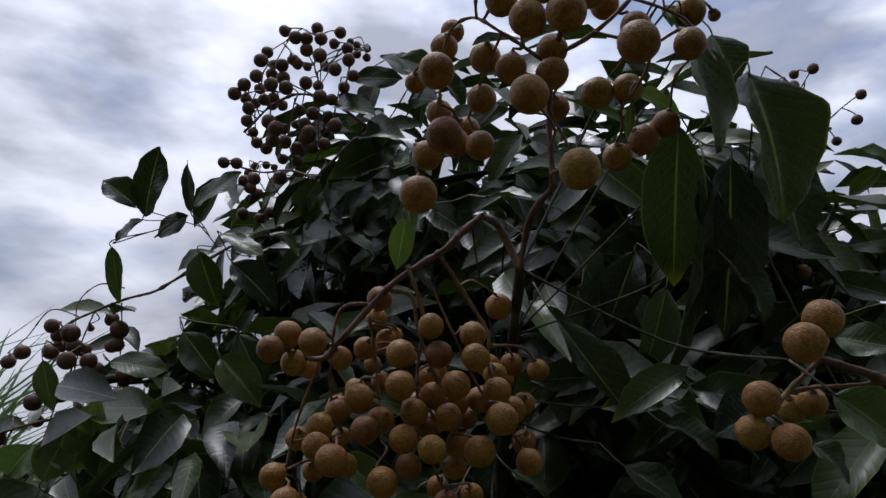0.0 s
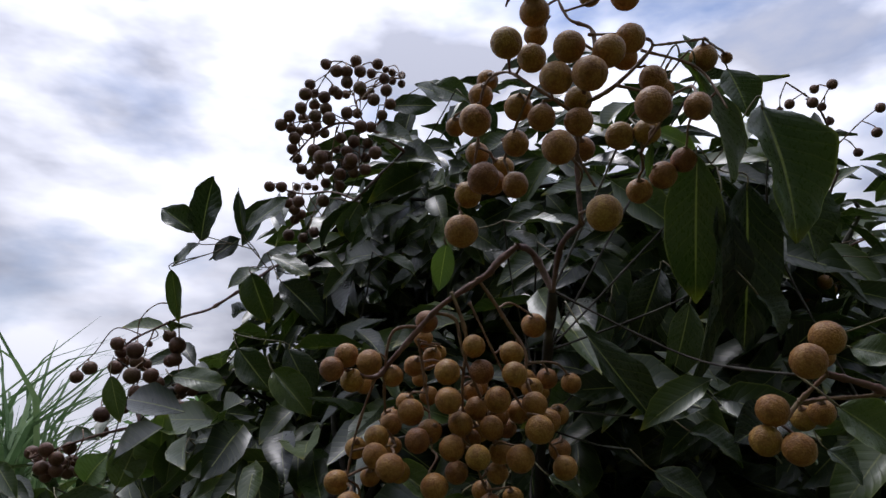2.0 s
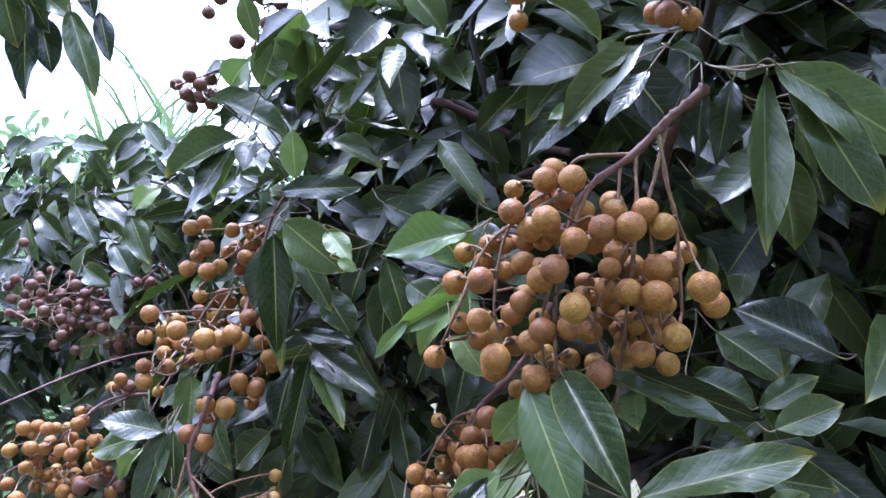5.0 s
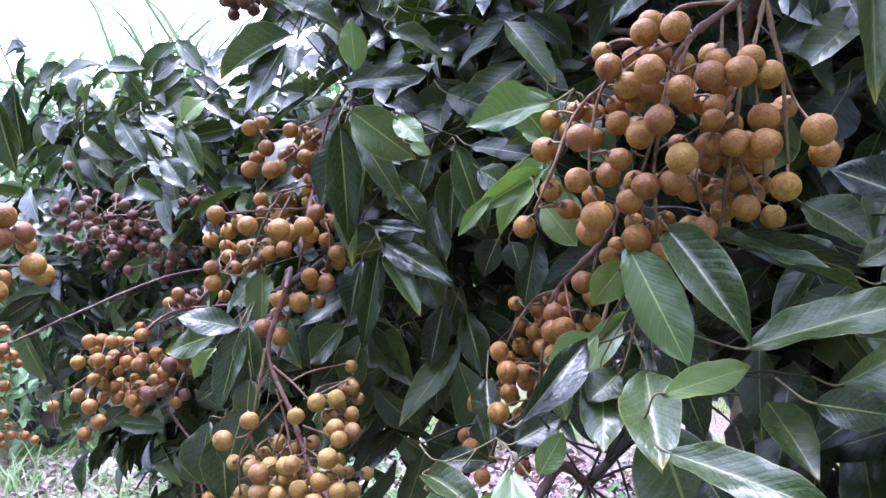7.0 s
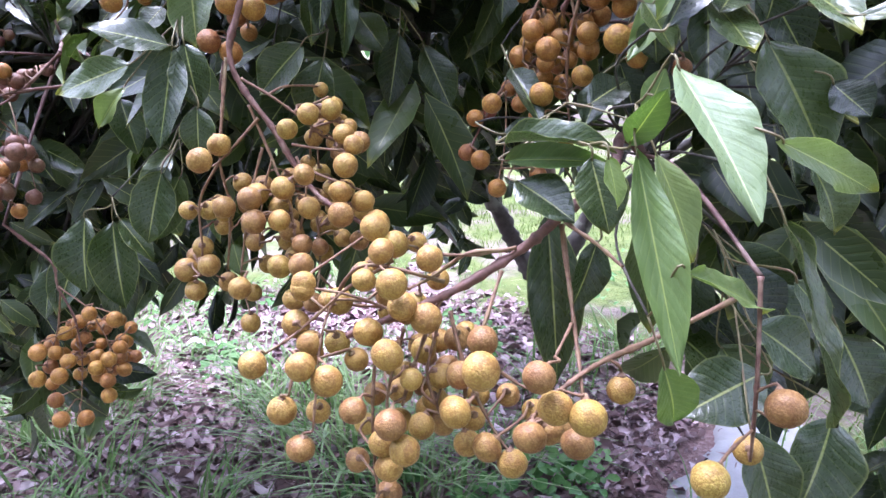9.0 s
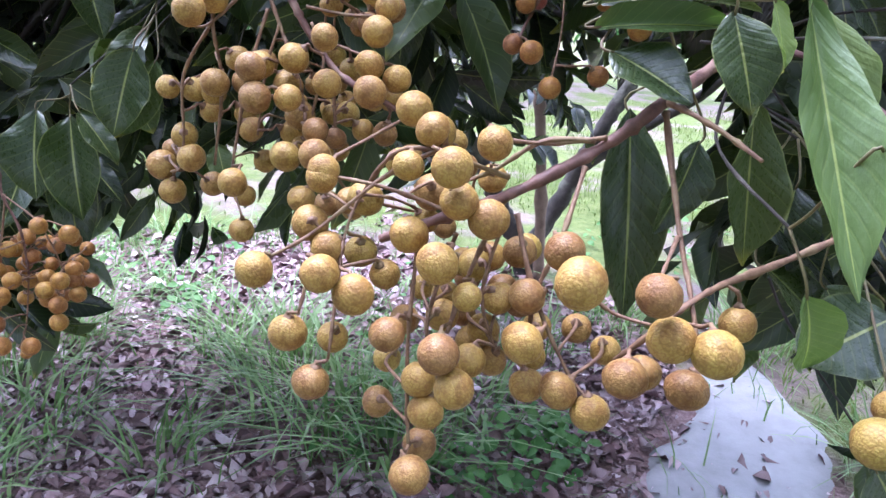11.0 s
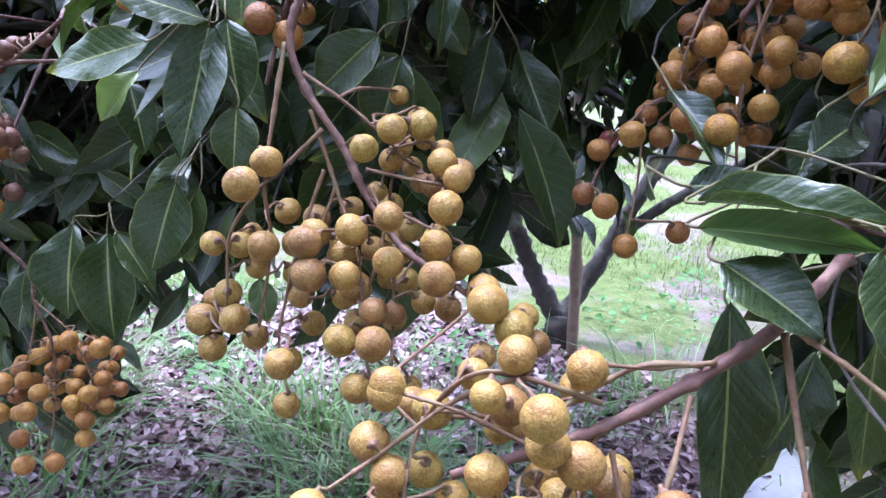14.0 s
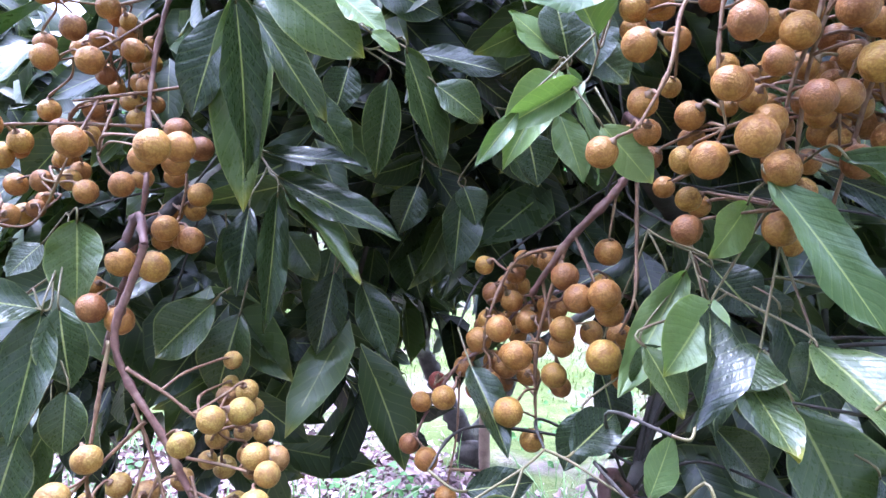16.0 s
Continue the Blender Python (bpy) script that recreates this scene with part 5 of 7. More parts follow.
bunch.fruits([
    (-0.521, 0.490, 1.326, 0.0104), (-0.523, 0.487, 1.310, 0.0104), (-0.531, 0.518, 1.310, 0.0098), (-0.555, 0.480, 1.325, 0.0104),
    (-0.548, 0.477, 1.287, 0.0104), (-0.526, 0.481, 1.268, 0.0104), (-0.534, 0.456, 1.270, 0.0110), (-0.561, 0.491, 1.257, 0.0100),
    (-0.566, 0.470, 1.276, 0.0104), (-0.584, 0.502, 1.303, 0.0098)])
bunch.fill(6, 0.020)
bunch.done()
bunch = Bunch("long open bunch of ripe yellow-brown longans hanging over the litter", "ripe",
              (0.0029, 0.0018, [(-0.405, 0.737, 1.231), (-0.413, 0.731, 1.203), (-0.421, 0.725, 1.174), (-0.412, 0.715, 1.144), (-0.385, 0.699, 1.108), (-0.370, 0.687, 1.082), (-0.348, 0.667, 1.055), (-0.321, 0.644, 1.042), (-0.299, 0.627, 1.032), (-0.280, 0.632, 1.020)]),
              (0.0014, 0.0010, [(-0.406, 0.710, 1.128), (-0.388, 0.698, 1.082), (-0.373, 0.673, 1.045), (-0.366, 0.645, 0.997), (-0.362, 0.630, 0.983)]),
              (0.0013, 0.0008, [(-0.398, 0.706, 1.117), (-0.433, 0.701, 1.081), (-0.445, 0.689, 1.078)]),
              (0.0013, 0.0008, [(-0.396, 0.702, 1.092), (-0.408, 0.695, 1.052), (-0.418, 0.695, 1.004), (-0.421, 0.690, 0.974), (-0.413, 0.672, 0.950)]),
              (0.0013, 0.0008, [(-0.412, 0.717, 1.150), (-0.386, 0.709, 1.135), (-0.364, 0.703, 1.119), (-0.352, 0.709, 1.108)]),
              (0.0013, 0.0008, [(-0.370, 0.695, 1.095), (-0.342, 0.687, 1.092), (-0.319, 0.667, 1.093)]),
              (0.0013, 0.0008, [(-0.366, 0.689, 1.085), (-0.358, 0.668, 1.062), (-0.367, 0.666, 1.018)]),
              (0.0016, 0.0010, [(-0.424, 0.724, 1.167), (-0.430, 0.709, 1.114), (-0.433, 0.702, 1.079), (-0.429, 0.707, 1.039), (-0.437, 0.715, 0.978)]),
              (0.0012, 0.0008, [(-0.433, 0.701, 1.081), (-0.457, 0.719, 1.042), (-0.459, 0.719, 0.997), (-0.463, 0.719, 0.972)]),
              (0.0012, 0.0008, [(-0.351, 0.667, 1.055), (-0.349, 0.660, 1.005), (-0.351, 0.624, 0.986)]),
              (0.0012, 0.0008, [(-0.366, 0.683, 1.079), (-0.345, 0.675, 1.071), (-0.318, 0.655, 1.064)]),
              (0.0012, 0.0008, [(-0.388, 0.698, 1.082), (-0.397, 0.693, 1.053), (-0.403, 0.688, 1.007)]))
bunch.fruits([
    (-0.440, 0.656, 1.089, 0.0101), (-0.470, 0.729, 1.032, 0.0090), (-0.453, 0.735, 1.030, 0.0091), (-0.433, 0.702, 1.040, 0.0104),
    (-0.441, 0.736, 1.015, 0.0088), (-0.422, 0.743, 1.054, 0.0092), (-0.401, 0.730, 1.053, 0.0098), (-0.404, 0.659, 1.056, 0.0101),
    (-0.401, 0.653, 1.038, 0.0108), (-0.408, 0.698, 1.009, 0.0090), (-0.377, 0.666, 1.063, 0.0100), (-0.380, 0.651, 1.039, 0.0091),
    (-0.380, 0.699, 1.008, 0.0087), (-0.357, 0.638, 1.079, 0.0087), (-0.355, 0.646, 1.050, 0.0093), (-0.336, 0.703, 1.124, 0.0098),
    (-0.355, 0.696, 1.121, 0.0096), (-0.372, 0.682, 1.110, 0.0087), (-0.353, 0.724, 1.097, 0.0088), (-0.346, 0.737, 1.105, 0.0079),
    (-0.325, 0.670, 1.106, 0.0093), (-0.317, 0.659, 1.099, 0.0088)])
bunch.fruits([
    (-0.324, 0.647, 1.084, 0.0106), (-0.329, 0.638, 1.064, 0.0092), (-0.311, 0.638, 1.056, 0.0093), (-0.329, 0.622, 1.049, 0.0102),
    (-0.315, 0.664, 1.016, 0.0090), (-0.338, 0.709, 1.054, 0.0084), (-0.303, 0.602, 1.043, 0.0113), (-0.481, 0.744, 0.970, 0.0116),
    (-0.454, 0.718, 0.982, 0.0106), (-0.473, 0.738, 0.951, 0.0107), (-0.460, 0.728, 0.997, 0.0095), (-0.445, 0.755, 0.953, 0.0099),
    (-0.416, 0.649, 0.982, 0.0100), (-0.414, 0.676, 0.940, 0.0093), (-0.415, 0.708, 0.957, 0.0087), (-0.400, 0.712, 0.983, 0.0087),
    (-0.381, 0.639, 1.003, 0.0101), (-0.362, 0.624, 1.008, 0.0107), (-0.362, 0.643, 1.020, 0.0088), (-0.347, 0.688, 0.999, 0.0087),
    (-0.370, 0.630, 0.977, 0.0094), (-0.356, 0.567, 1.012, 0.0090)])
bunch.fruits([
    (-0.336, 0.659, 0.963, 0.0084), (-0.431, 0.695, 1.096, 0.0099), (-0.288, 0.599, 1.030, 0.0111), (-0.266, 0.662, 1.013, 0.0091),
    (-0.258, 0.657, 0.997, 0.0091), (-0.414, 0.719, 1.017, 0.0086)])
bunch.fill(36, 0.020)
bunch.done()
bunch = Bunch("wide open bunch of large pale yellow longans on a reddish branch", "ripe",
              (0.0040, 0.0023, [(-0.125, 0.575, 1.085), (-0.175, 0.541, 1.062), (-0.205, 0.540, 1.038), (-0.239, 0.535, 1.019), (-0.271, 0.531, 1.005), (-0.300, 0.531, 0.995), (-0.326, 0.535, 0.983)]),
              (0.0020, 0.0014, [(-0.059, 0.495, 1.016), (-0.118, 0.488, 0.992), (-0.156, 0.481, 0.981), (-0.183, 0.469, 0.973), (-0.199, 0.466, 0.961), (-0.210, 0.476, 0.941)]),
              (0.0017, 0.0011, [(-0.174, 0.540, 1.057), (-0.174, 0.505, 1.005), (-0.177, 0.471, 0.973), (-0.178, 0.461, 0.962)]),
              (0.0012, 0.0008, [(-0.176, 0.499, 0.999), (-0.193, 0.477, 0.986)]),
              (0.0017, 0.0011, [(-0.253, 0.535, 1.011), (-0.262, 0.531, 1.004), (-0.281, 0.520, 0.963), (-0.289, 0.515, 0.937)]),
              (0.0014, 0.0010, [(-0.217, 0.535, 1.026), (-0.234, 0.510, 0.994), (-0.245, 0.508, 0.962), (-0.246, 0.506, 0.928)]),
              (0.0014, 0.0010, [(-0.206, 0.538, 1.042), (-0.240, 0.541, 1.037), (-0.272, 0.544, 1.039)]),
              (0.0016, 0.0010, [(-0.212, 0.539, 1.040), (-0.240, 0.541, 1.038), (-0.263, 0.546, 1.021), (-0.282, 0.532, 1.017)]),
              (0.0014, 0.0009, [(-0.256, 0.543, 1.017), (-0.312, 0.547, 1.030), (-0.336, 0.565, 0.996), (-0.345, 0.550, 0.976)]),
              (0.0014, 0.0009, [(-0.297, 0.538, 1.032), (-0.324, 0.553, 1.012), (-0.361, 0.553, 0.980), (-0.383, 0.542, 0.970)]),
              (0.0013, 0.0009, [(-0.305, 0.534, 0.993), (-0.310, 0.515, 0.928), (-0.308, 0.502, 0.876)]),
              (0.0014, 0.0009, [(-0.254, 0.528, 1.001), (-0.245, 0.508, 0.962), (-0.228, 0.491, 0.926), (-0.220, 0.481, 0.917)]),
              (0.0013, 0.0009, [(-0.282, 0.527, 0.998), (-0.320, 0.549, 1.007), (-0.352, 0.566, 1.009)]),
              (0.0012, 0.0008, [(-0.361, 0.543, 0.970), (-0.368, 0.532, 0.941)]),
              (0.0012, 0.0008, [(-0.345, 0.550, 0.976), (-0.352, 0.522, 0.918)]),
              (0.0013, 0.0008, [(-0.286, 0.527, 0.990), (-0.299, 0.522, 0.941), (-0.297, 0.503, 0.907)]),
              (0.0013, 0.0008, [(-0.262, 0.526, 0.994), (-0.271, 0.519, 0.958), (-0.263, 0.513, 0.930)]),
              (0.0013, 0.0008, [(-0.230, 0.484, 0.977), (-0.213, 0.481, 0.965), (-0.199, 0.467, 0.965)]),
              (0.0016, 0.0010, [(-0.175, 0.541, 1.062), (-0.172, 0.518, 1.060), (-0.161, 0.500, 1.053), (-0.151, 0.480, 1.044)]))
bunch.fruits([
    (-0.391, 0.532, 0.966, 0.0102), (-0.363, 0.564, 0.982, 0.0108), (-0.357, 0.566, 1.008, 0.0091), (-0.340, 0.598, 0.986, 0.0089),
    (-0.357, 0.514, 0.971, 0.0103), (-0.340, 0.513, 0.960, 0.0112), (-0.374, 0.537, 0.927, 0.0106), (-0.361, 0.521, 0.905, 0.0101),
    (-0.311, 0.528, 0.988, 0.0102), (-0.299, 0.504, 0.981, 0.0110), (-0.295, 0.505, 1.030, 0.0103), (-0.288, 0.517, 1.010, 0.0103),
    (-0.272, 0.516, 1.001, 0.0108), (-0.267, 0.539, 1.036, 0.0099), (-0.334, 0.568, 0.964, 0.0094), (-0.353, 0.553, 0.971, 0.0099),
    (-0.320, 0.560, 0.953, 0.0094), (-0.323, 0.500, 0.944, 0.0092), (-0.299, 0.482, 0.942, 0.0108), (-0.276, 0.514, 0.921, 0.0097),
    (-0.304, 0.508, 0.913, 0.0099), (-0.290, 0.481, 0.923, 0.0105)])
bunch.fruits([
    (-0.322, 0.547, 0.876, 0.0091), (-0.310, 0.478, 0.875, 0.0104), (-0.300, 0.514, 0.868, 0.0095), (-0.300, 0.502, 0.897, 0.0099),
    (-0.284, 0.497, 0.966, 0.0079), (-0.264, 0.537, 0.929, 0.0092), (-0.256, 0.486, 0.946, 0.0110), (-0.237, 0.494, 0.992, 0.0105),
    (-0.247, 0.443, 0.996, 0.0117), (-0.214, 0.437, 0.993, 0.0100), (-0.202, 0.441, 0.970, 0.0107), (-0.185, 0.431, 0.968, 0.0112),
    (-0.213, 0.456, 0.942, 0.0105), (-0.181, 0.498, 0.921, 0.0092), (-0.184, 0.450, 0.939, 0.0104), (-0.219, 0.476, 0.911, 0.0100),
    (-0.235, 0.483, 0.920, 0.0100), (-0.245, 0.504, 0.911, 0.0096), (-0.148, 0.475, 0.961, 0.0098), (-0.248, 0.535, 0.977, 0.0094),
    (-0.254, 0.541, 0.952, 0.0092), (-0.272, 0.540, 0.967, 0.0095)])
bunch.fruits([
    (-0.289, 0.534, 0.939, 0.0095), (-0.307, 0.560, 0.924, 0.0091), (-0.237, 0.528, 0.916, 0.0092), (-0.259, 0.531, 0.912, 0.0092),
    (-0.257, 0.577, 1.008, 0.0086)])
bunch.fill(30, 0.020)
bunch.done()
bunch = Bunch("compact bunch of ripe longans half hidden by leaves", "brown",
              (0.0034, 0.0023, [(-0.055, 0.711, 1.333), (-0.065, 0.706, 1.305), (-0.078, 0.704, 1.285), (-0.110, 0.705, 1.248), (-0.129, 0.718, 1.206)]),
              (0.0013, 0.0009, [(-0.105, 0.704, 1.254), (-0.098, 0.682, 1.227), (-0.095, 0.670, 1.213)]),
              (0.0016, 0.0010, [(-0.110, 0.705, 1.248), (-0.125, 0.705, 1.184), (-0.126, 0.703, 1.143), (-0.123, 0.697, 1.102)]),
              (0.0014, 0.0009, [(-0.112, 0.706, 1.246), (-0.138, 0.734, 1.229), (-0.161, 0.720, 1.188), (-0.162, 0.721, 1.163)]),
              (0.0016, 0.0010, [(-0.060, 0.709, 1.321), (-0.063, 0.690, 1.255), (-0.072, 0.668, 1.215), (-0.084, 0.667, 1.184)]),
              (0.0013, 0.0008, [(-0.076, 0.703, 1.285), (-0.081, 0.697, 1.254)]),
              (0.0013, 0.0008, [(-0.123, 0.715, 1.219), (-0.117, 0.698, 1.177), (-0.110, 0.698, 1.153)]),
              (0.0012, 0.0008, [(-0.072, 0.668, 1.215), (-0.053, 0.662, 1.178)]))
bunch.fruits([
    (-0.157, 0.753, 1.222, 0.0077), (-0.133, 0.746, 1.217, 0.0085), (-0.150, 0.748, 1.201, 0.0086), (-0.136, 0.742, 1.196, 0.0090),
    (-0.164, 0.683, 1.189, 0.0095), (-0.163, 0.733, 1.167, 0.0101), (-0.127, 0.728, 1.183, 0.0092), (-0.154, 0.669, 1.174, 0.0104),
    (-0.113, 0.691, 1.187, 0.0098), (-0.114, 0.667, 1.215, 0.0103), (-0.103, 0.651, 1.221, 0.0111), (-0.078, 0.702, 1.243, 0.0103),
    (-0.095, 0.657, 1.208, 0.0102), (-0.082, 0.709, 1.180, 0.0091), (-0.105, 0.639, 1.182, 0.0117), (-0.089, 0.638, 1.168, 0.0089),
    (-0.071, 0.646, 1.201, 0.0105), (-0.109, 0.700, 1.173, 0.0097), (-0.115, 0.695, 1.151, 0.0096), (-0.125, 0.721, 1.143, 0.0092),
    (-0.161, 0.658, 1.138, 0.0103), (-0.147, 0.741, 1.148, 0.0086)])
bunch.fruits([
    (-0.158, 0.715, 1.139, 0.0095), (-0.123, 0.707, 1.096, 0.0092), (-0.035, 0.672, 1.158, 0.0094), (-0.095, 0.727, 1.131, 0.0086),
    (-0.077, 0.673, 1.187, 0.0096)])
bunch.fill(32, 0.020)
bunch.done()
bunch = Bunch("few small longans, one reddish, on a thin twig", "brown",
              (0.0016, 0.0012, [(-0.121, 0.763, 1.187), (-0.148, 0.758, 1.156), (-0.173, 0.756, 1.138), (-0.193, 0.759, 1.103), (-0.205, 0.747, 1.083)]),
              (0.0010, 0.0007, [(-0.171, 0.753, 1.135), (-0.173, 0.741, 1.090), (-0.182, 0.724, 1.056)]),
              (0.0010, 0.0007, [(-0.173, 0.756, 1.138), (-0.187, 0.769, 1.119)]))
bunch.fruits([(-0.178, 0.799, 1.112, 0.0078)], red=True)
bunch.fruits([
    (-0.200, 0.757, 1.109, 0.0084), (-0.191, 0.719, 1.126, 0.0094), (-0.209, 0.750, 1.077, 0.0084), (-0.199, 0.729, 1.073, 0.0094),
    (-0.185, 0.716, 1.048, 0.0089), (-0.144, 0.724, 1.058, 0.0087), (-0.166, 0.760, 1.137, 0.0084)])
bunch.done()
bunch = Bunch("small hanging bunch of dull brown longans", "brown",
              (0.0023, 0.0015, [(-0.827, 1.132, 0.928), (-0.796, 1.120, 0.905), (-0.757, 1.103, 0.875), (-0.750, 1.092, 0.844), (-0.728, 1.077, 0.801), (-0.722, 1.070, 0.747)]),
              (0.0012, 0.0008, [(-0.750, 1.092, 0.844), (-0.708, 1.071, 0.820), (-0.686, 1.065, 0.800)]),
              (0.0012, 0.0008, [(-0.746, 1.091, 0.844), (-0.754, 1.077, 0.781), (-0.768, 1.056, 0.738)]),
              (0.0011, 0.0008, [(-0.722, 1.070, 0.747), (-0.723, 1.046, 0.687), (-0.737, 1.052, 0.653)]),
              (0.0011, 0.0008, [(-0.697, 1.065, 0.809), (-0.677, 1.061, 0.748), (-0.681, 1.042, 0.704)]))
bunch.fruits([
    (-0.684, 1.019, 0.827, 0.0103), (-0.726, 1.086, 0.790, 0.0107), (-0.652, 1.019, 0.817, 0.0116), (-0.689, 1.078, 0.782, 0.0107),
    (-0.747, 0.995, 0.784, 0.0120), (-0.767, 1.081, 0.758, 0.0107), (-0.748, 1.084, 0.774, 0.0107), (-0.744, 1.114, 0.743, 0.0102),
    (-0.729, 1.038, 0.750, 0.0111), (-0.737, 1.106, 0.722, 0.0102), (-0.700, 1.067, 0.743, 0.0107), (-0.690, 1.030, 0.741, 0.0111),
    (-0.730, 1.006, 0.743, 0.0116), (-0.769, 1.072, 0.728, 0.0107), (-0.760, 1.009, 0.739, 0.0116), (-0.784, 1.101, 0.687, 0.0102),
    (-0.742, 1.100, 0.701, 0.0102), (-0.672, 1.031, 0.753, 0.0111), (-0.668, 1.062, 0.742, 0.0107), (-0.669, 1.098, 0.728, 0.0102),
    (-0.662, 1.056, 0.725, 0.0107), (-0.674, 1.022, 0.725, 0.0111)])
bunch.fruits([
    (-0.673, 1.016, 0.705, 0.0111), (-0.748, 1.024, 0.698, 0.0111), (-0.729, 0.988, 0.687, 0.0116), (-0.706, 1.011, 0.675, 0.0111),
    (-0.781, 1.172, 0.581, 0.0084), (-0.693, 1.095, 0.707, 0.0102), (-0.667, 1.066, 0.755, 0.0107)])
bunch.fill(20, 0.020)
bunch.done()
bunch = Bunch("bunch of brown longans in deep shade, with the shade in their colour", "dull",
              (0.0023, 0.0015, [(-0.722, 1.150, 1.167), (-0.770, 1.144, 1.122), (-0.803, 1.144, 1.100), (-0.840, 1.140, 1.085)]),
              (0.0012, 0.0008, [(-0.795, 1.142, 1.100), (-0.779, 1.112, 1.057), (-0.788, 1.081, 0.993)]),
              (0.0010, 0.0007, [(-0.779, 1.112, 1.057), (-0.763, 1.097, 1.013), (-0.753, 1.082, 0.984)]))
bunch.fruits([
    (-0.742, 1.018, 1.048, 0.0119), (-0.826, 1.179, 1.028, 0.0098), (-0.772, 1.064, 1.025, 0.0111), (-0.750, 1.089, 1.019, 0.0107),
    (-0.801, 1.093, 1.008, 0.0107), (-0.755, 1.077, 0.978, 0.0107), (-0.772, 1.006, 0.999, 0.0119), (-0.778, 1.054, 0.991, 0.0111),
    (-0.798, 1.172, 1.019, 0.0098), (-0.867, 1.204, 0.939, 0.0094), (-0.820, 1.133, 1.016, 0.0103), (-0.793, 1.133, 1.134, 0.0107),
    (-0.776, 1.129, 1.130, 0.0107), (-0.781, 1.166, 1.135, 0.0103), (-0.801, 1.161, 1.110, 0.0103), (-0.818, 1.166, 1.118, 0.0103)])
bunch.fill(8, 0.020)
bunch.done()
bunch = Bunch("single longans hanging on one long thin stalk", "ripe",
              (0.0016, 0.0012, [(-0.079, 0.446, 1.046), (-0.085, 0.429, 1.002), (-0.085, 0.425, 0.970), (-0.077, 0.435, 0.928)]),
              (0.0010, 0.0008, [(-0.085, 0.425, 0.970), (-0.081, 0.415, 0.970)]))
bunch.fruits([
    (-0.078, 0.407, 0.980, 0.0115), (-0.122, 0.401, 0.941, 0.0115), (-0.071, 0.448, 0.927, 0.0093)])
bunch.done()

# twigs that carry the bunches
for foot, r in BUNCH_ROOTS:
    q = min((p for line in limbs_near(foot) for p in line), key=lambda p: (p - foot).length + 1.2 * max(0, foot.y + 0.03 - p.y))
    mid = q.lerp(foot, 0.5) + Vector((0, 0.02, 0.02))
    part("branch", tube(bmesh.new(), smooth_line([q, mid, foot], 8), r * 1.1, r, 8, 0.3, 6), TWIG, tree)


# ---- leaf sprays ----
SPRAYS = []


def spray(label, rows):
    """A twig with large leaves. rows: base, tip, width, roll, shape (plus 10 for a young leaf with light in its colour,
    20 for one with sky sheen in its colour).
    """
    top = thing("leaf_spray", label, "leaf spray", "leaf sprays on the tree")
    bases = [Vector(r[:3]) for r in rows]
    heart = sum(bases, Vector()) / len(bases)
    q, _b = nearest_on(LIMB_LINES, heart + Vector((0, 0.12, 0.06)))
    feet = []
    for r, b in zip(rows, bases):
        back = (b - Vector(r[3:6])).normalized()
        feet.append(b + back * 0.020 + Vector((0, 0.012, 0.010)))
    joined, left = [], list(range(len(rows)))
    while left:
        near = [(i, j) for i in left for j in joined if (feet[i] - feet[j]).length < 0.085]
        if near:
            i, j = min(near, key=lambda ij: (feet[ij[0]] - feet[ij[1]]).length)
            feet[i] = feet[j].lerp(bases[i], 0.3)
            start = [feet[j]]
        else:
            i = min(left, key=lambda k: (feet[k] - q).length)
            limb = min((p for line in limbs_near(feet[i]) for p in line), key=lambda p: (p - feet[i]).length + 2 * max(0, feet[i].y + 0.05 - p.y))
            mid = feet[i].lerp(limb, 0.3) + Vector((0, 0.06, 0.0))
            part("twig", tube(bmesh.new(), smooth_line([limb, mid, feet[i]], 7), 0.0012, 0.0009, 6, 0.3, 5), BARK, top)
            start = []
        b, tip = bases[i], Vector(rows[i][3:6])
        way = start + [feet[i], b + (b - tip).normalized() * 0.007 + Vector((0, 0, 0.002)), b.lerp(tip, 0.04)]
        blade = leaf(top, b, tip, rows[i][6], rows[i][7], rows[i][8] % 10, rows[i][8] // 10)
        under(part("leaf_stalk", tube(bmesh.new(), smooth_line(way, 4), 0.0009, 0.0008, 6, 0.2), PETIOLE), blade)
        joined.append(i)
        left.remove(i)
    SPRAYS.append(top)


spray("large dark leaves hanging from a high twig against the sky", [
    (0.201, 0.460, 1.916, 0.261, 0.540, 1.846, 0.106, -18, 2),
    (0.194, 0.470, 1.928, 0.230, 0.500, 1.906, 0.033, 10, 12),
    (0.295, 0.570, 1.935, 0.327, 0.560, 1.794, 0.094, -6, 1),
    (0.282, 0.600, 1.992, 0.302, 0.600, 1.940, 0.046, 0, 0),
    (0.243, 0.600, 1.900, 0.230, 0.630, 1.751, 0.053, 28, 4),
    (0.264, 0.610, 1.866, 0.239, 0.630, 1.661, 0.048, -30, 1),
    (0.289, 0.610, 1.874, 0.279, 0.630, 1.708, 0.064, -22, 2),
    (0.179, 0.500, 1.877, 0.215, 0.510, 1.866, 0.022, 10, 12),
    (0.164, 0.460, 1.848, 0.157, 0.460, 1.817, 0.006, 8, 11),
    (0.280, 0.600, 1.764, 0.310, 0.600, 1.723, 0.045, -12, 3),
    (0.347, 0.660, 1.909, 0.378, 0.660, 1.805, 0.078, 10, 4)])
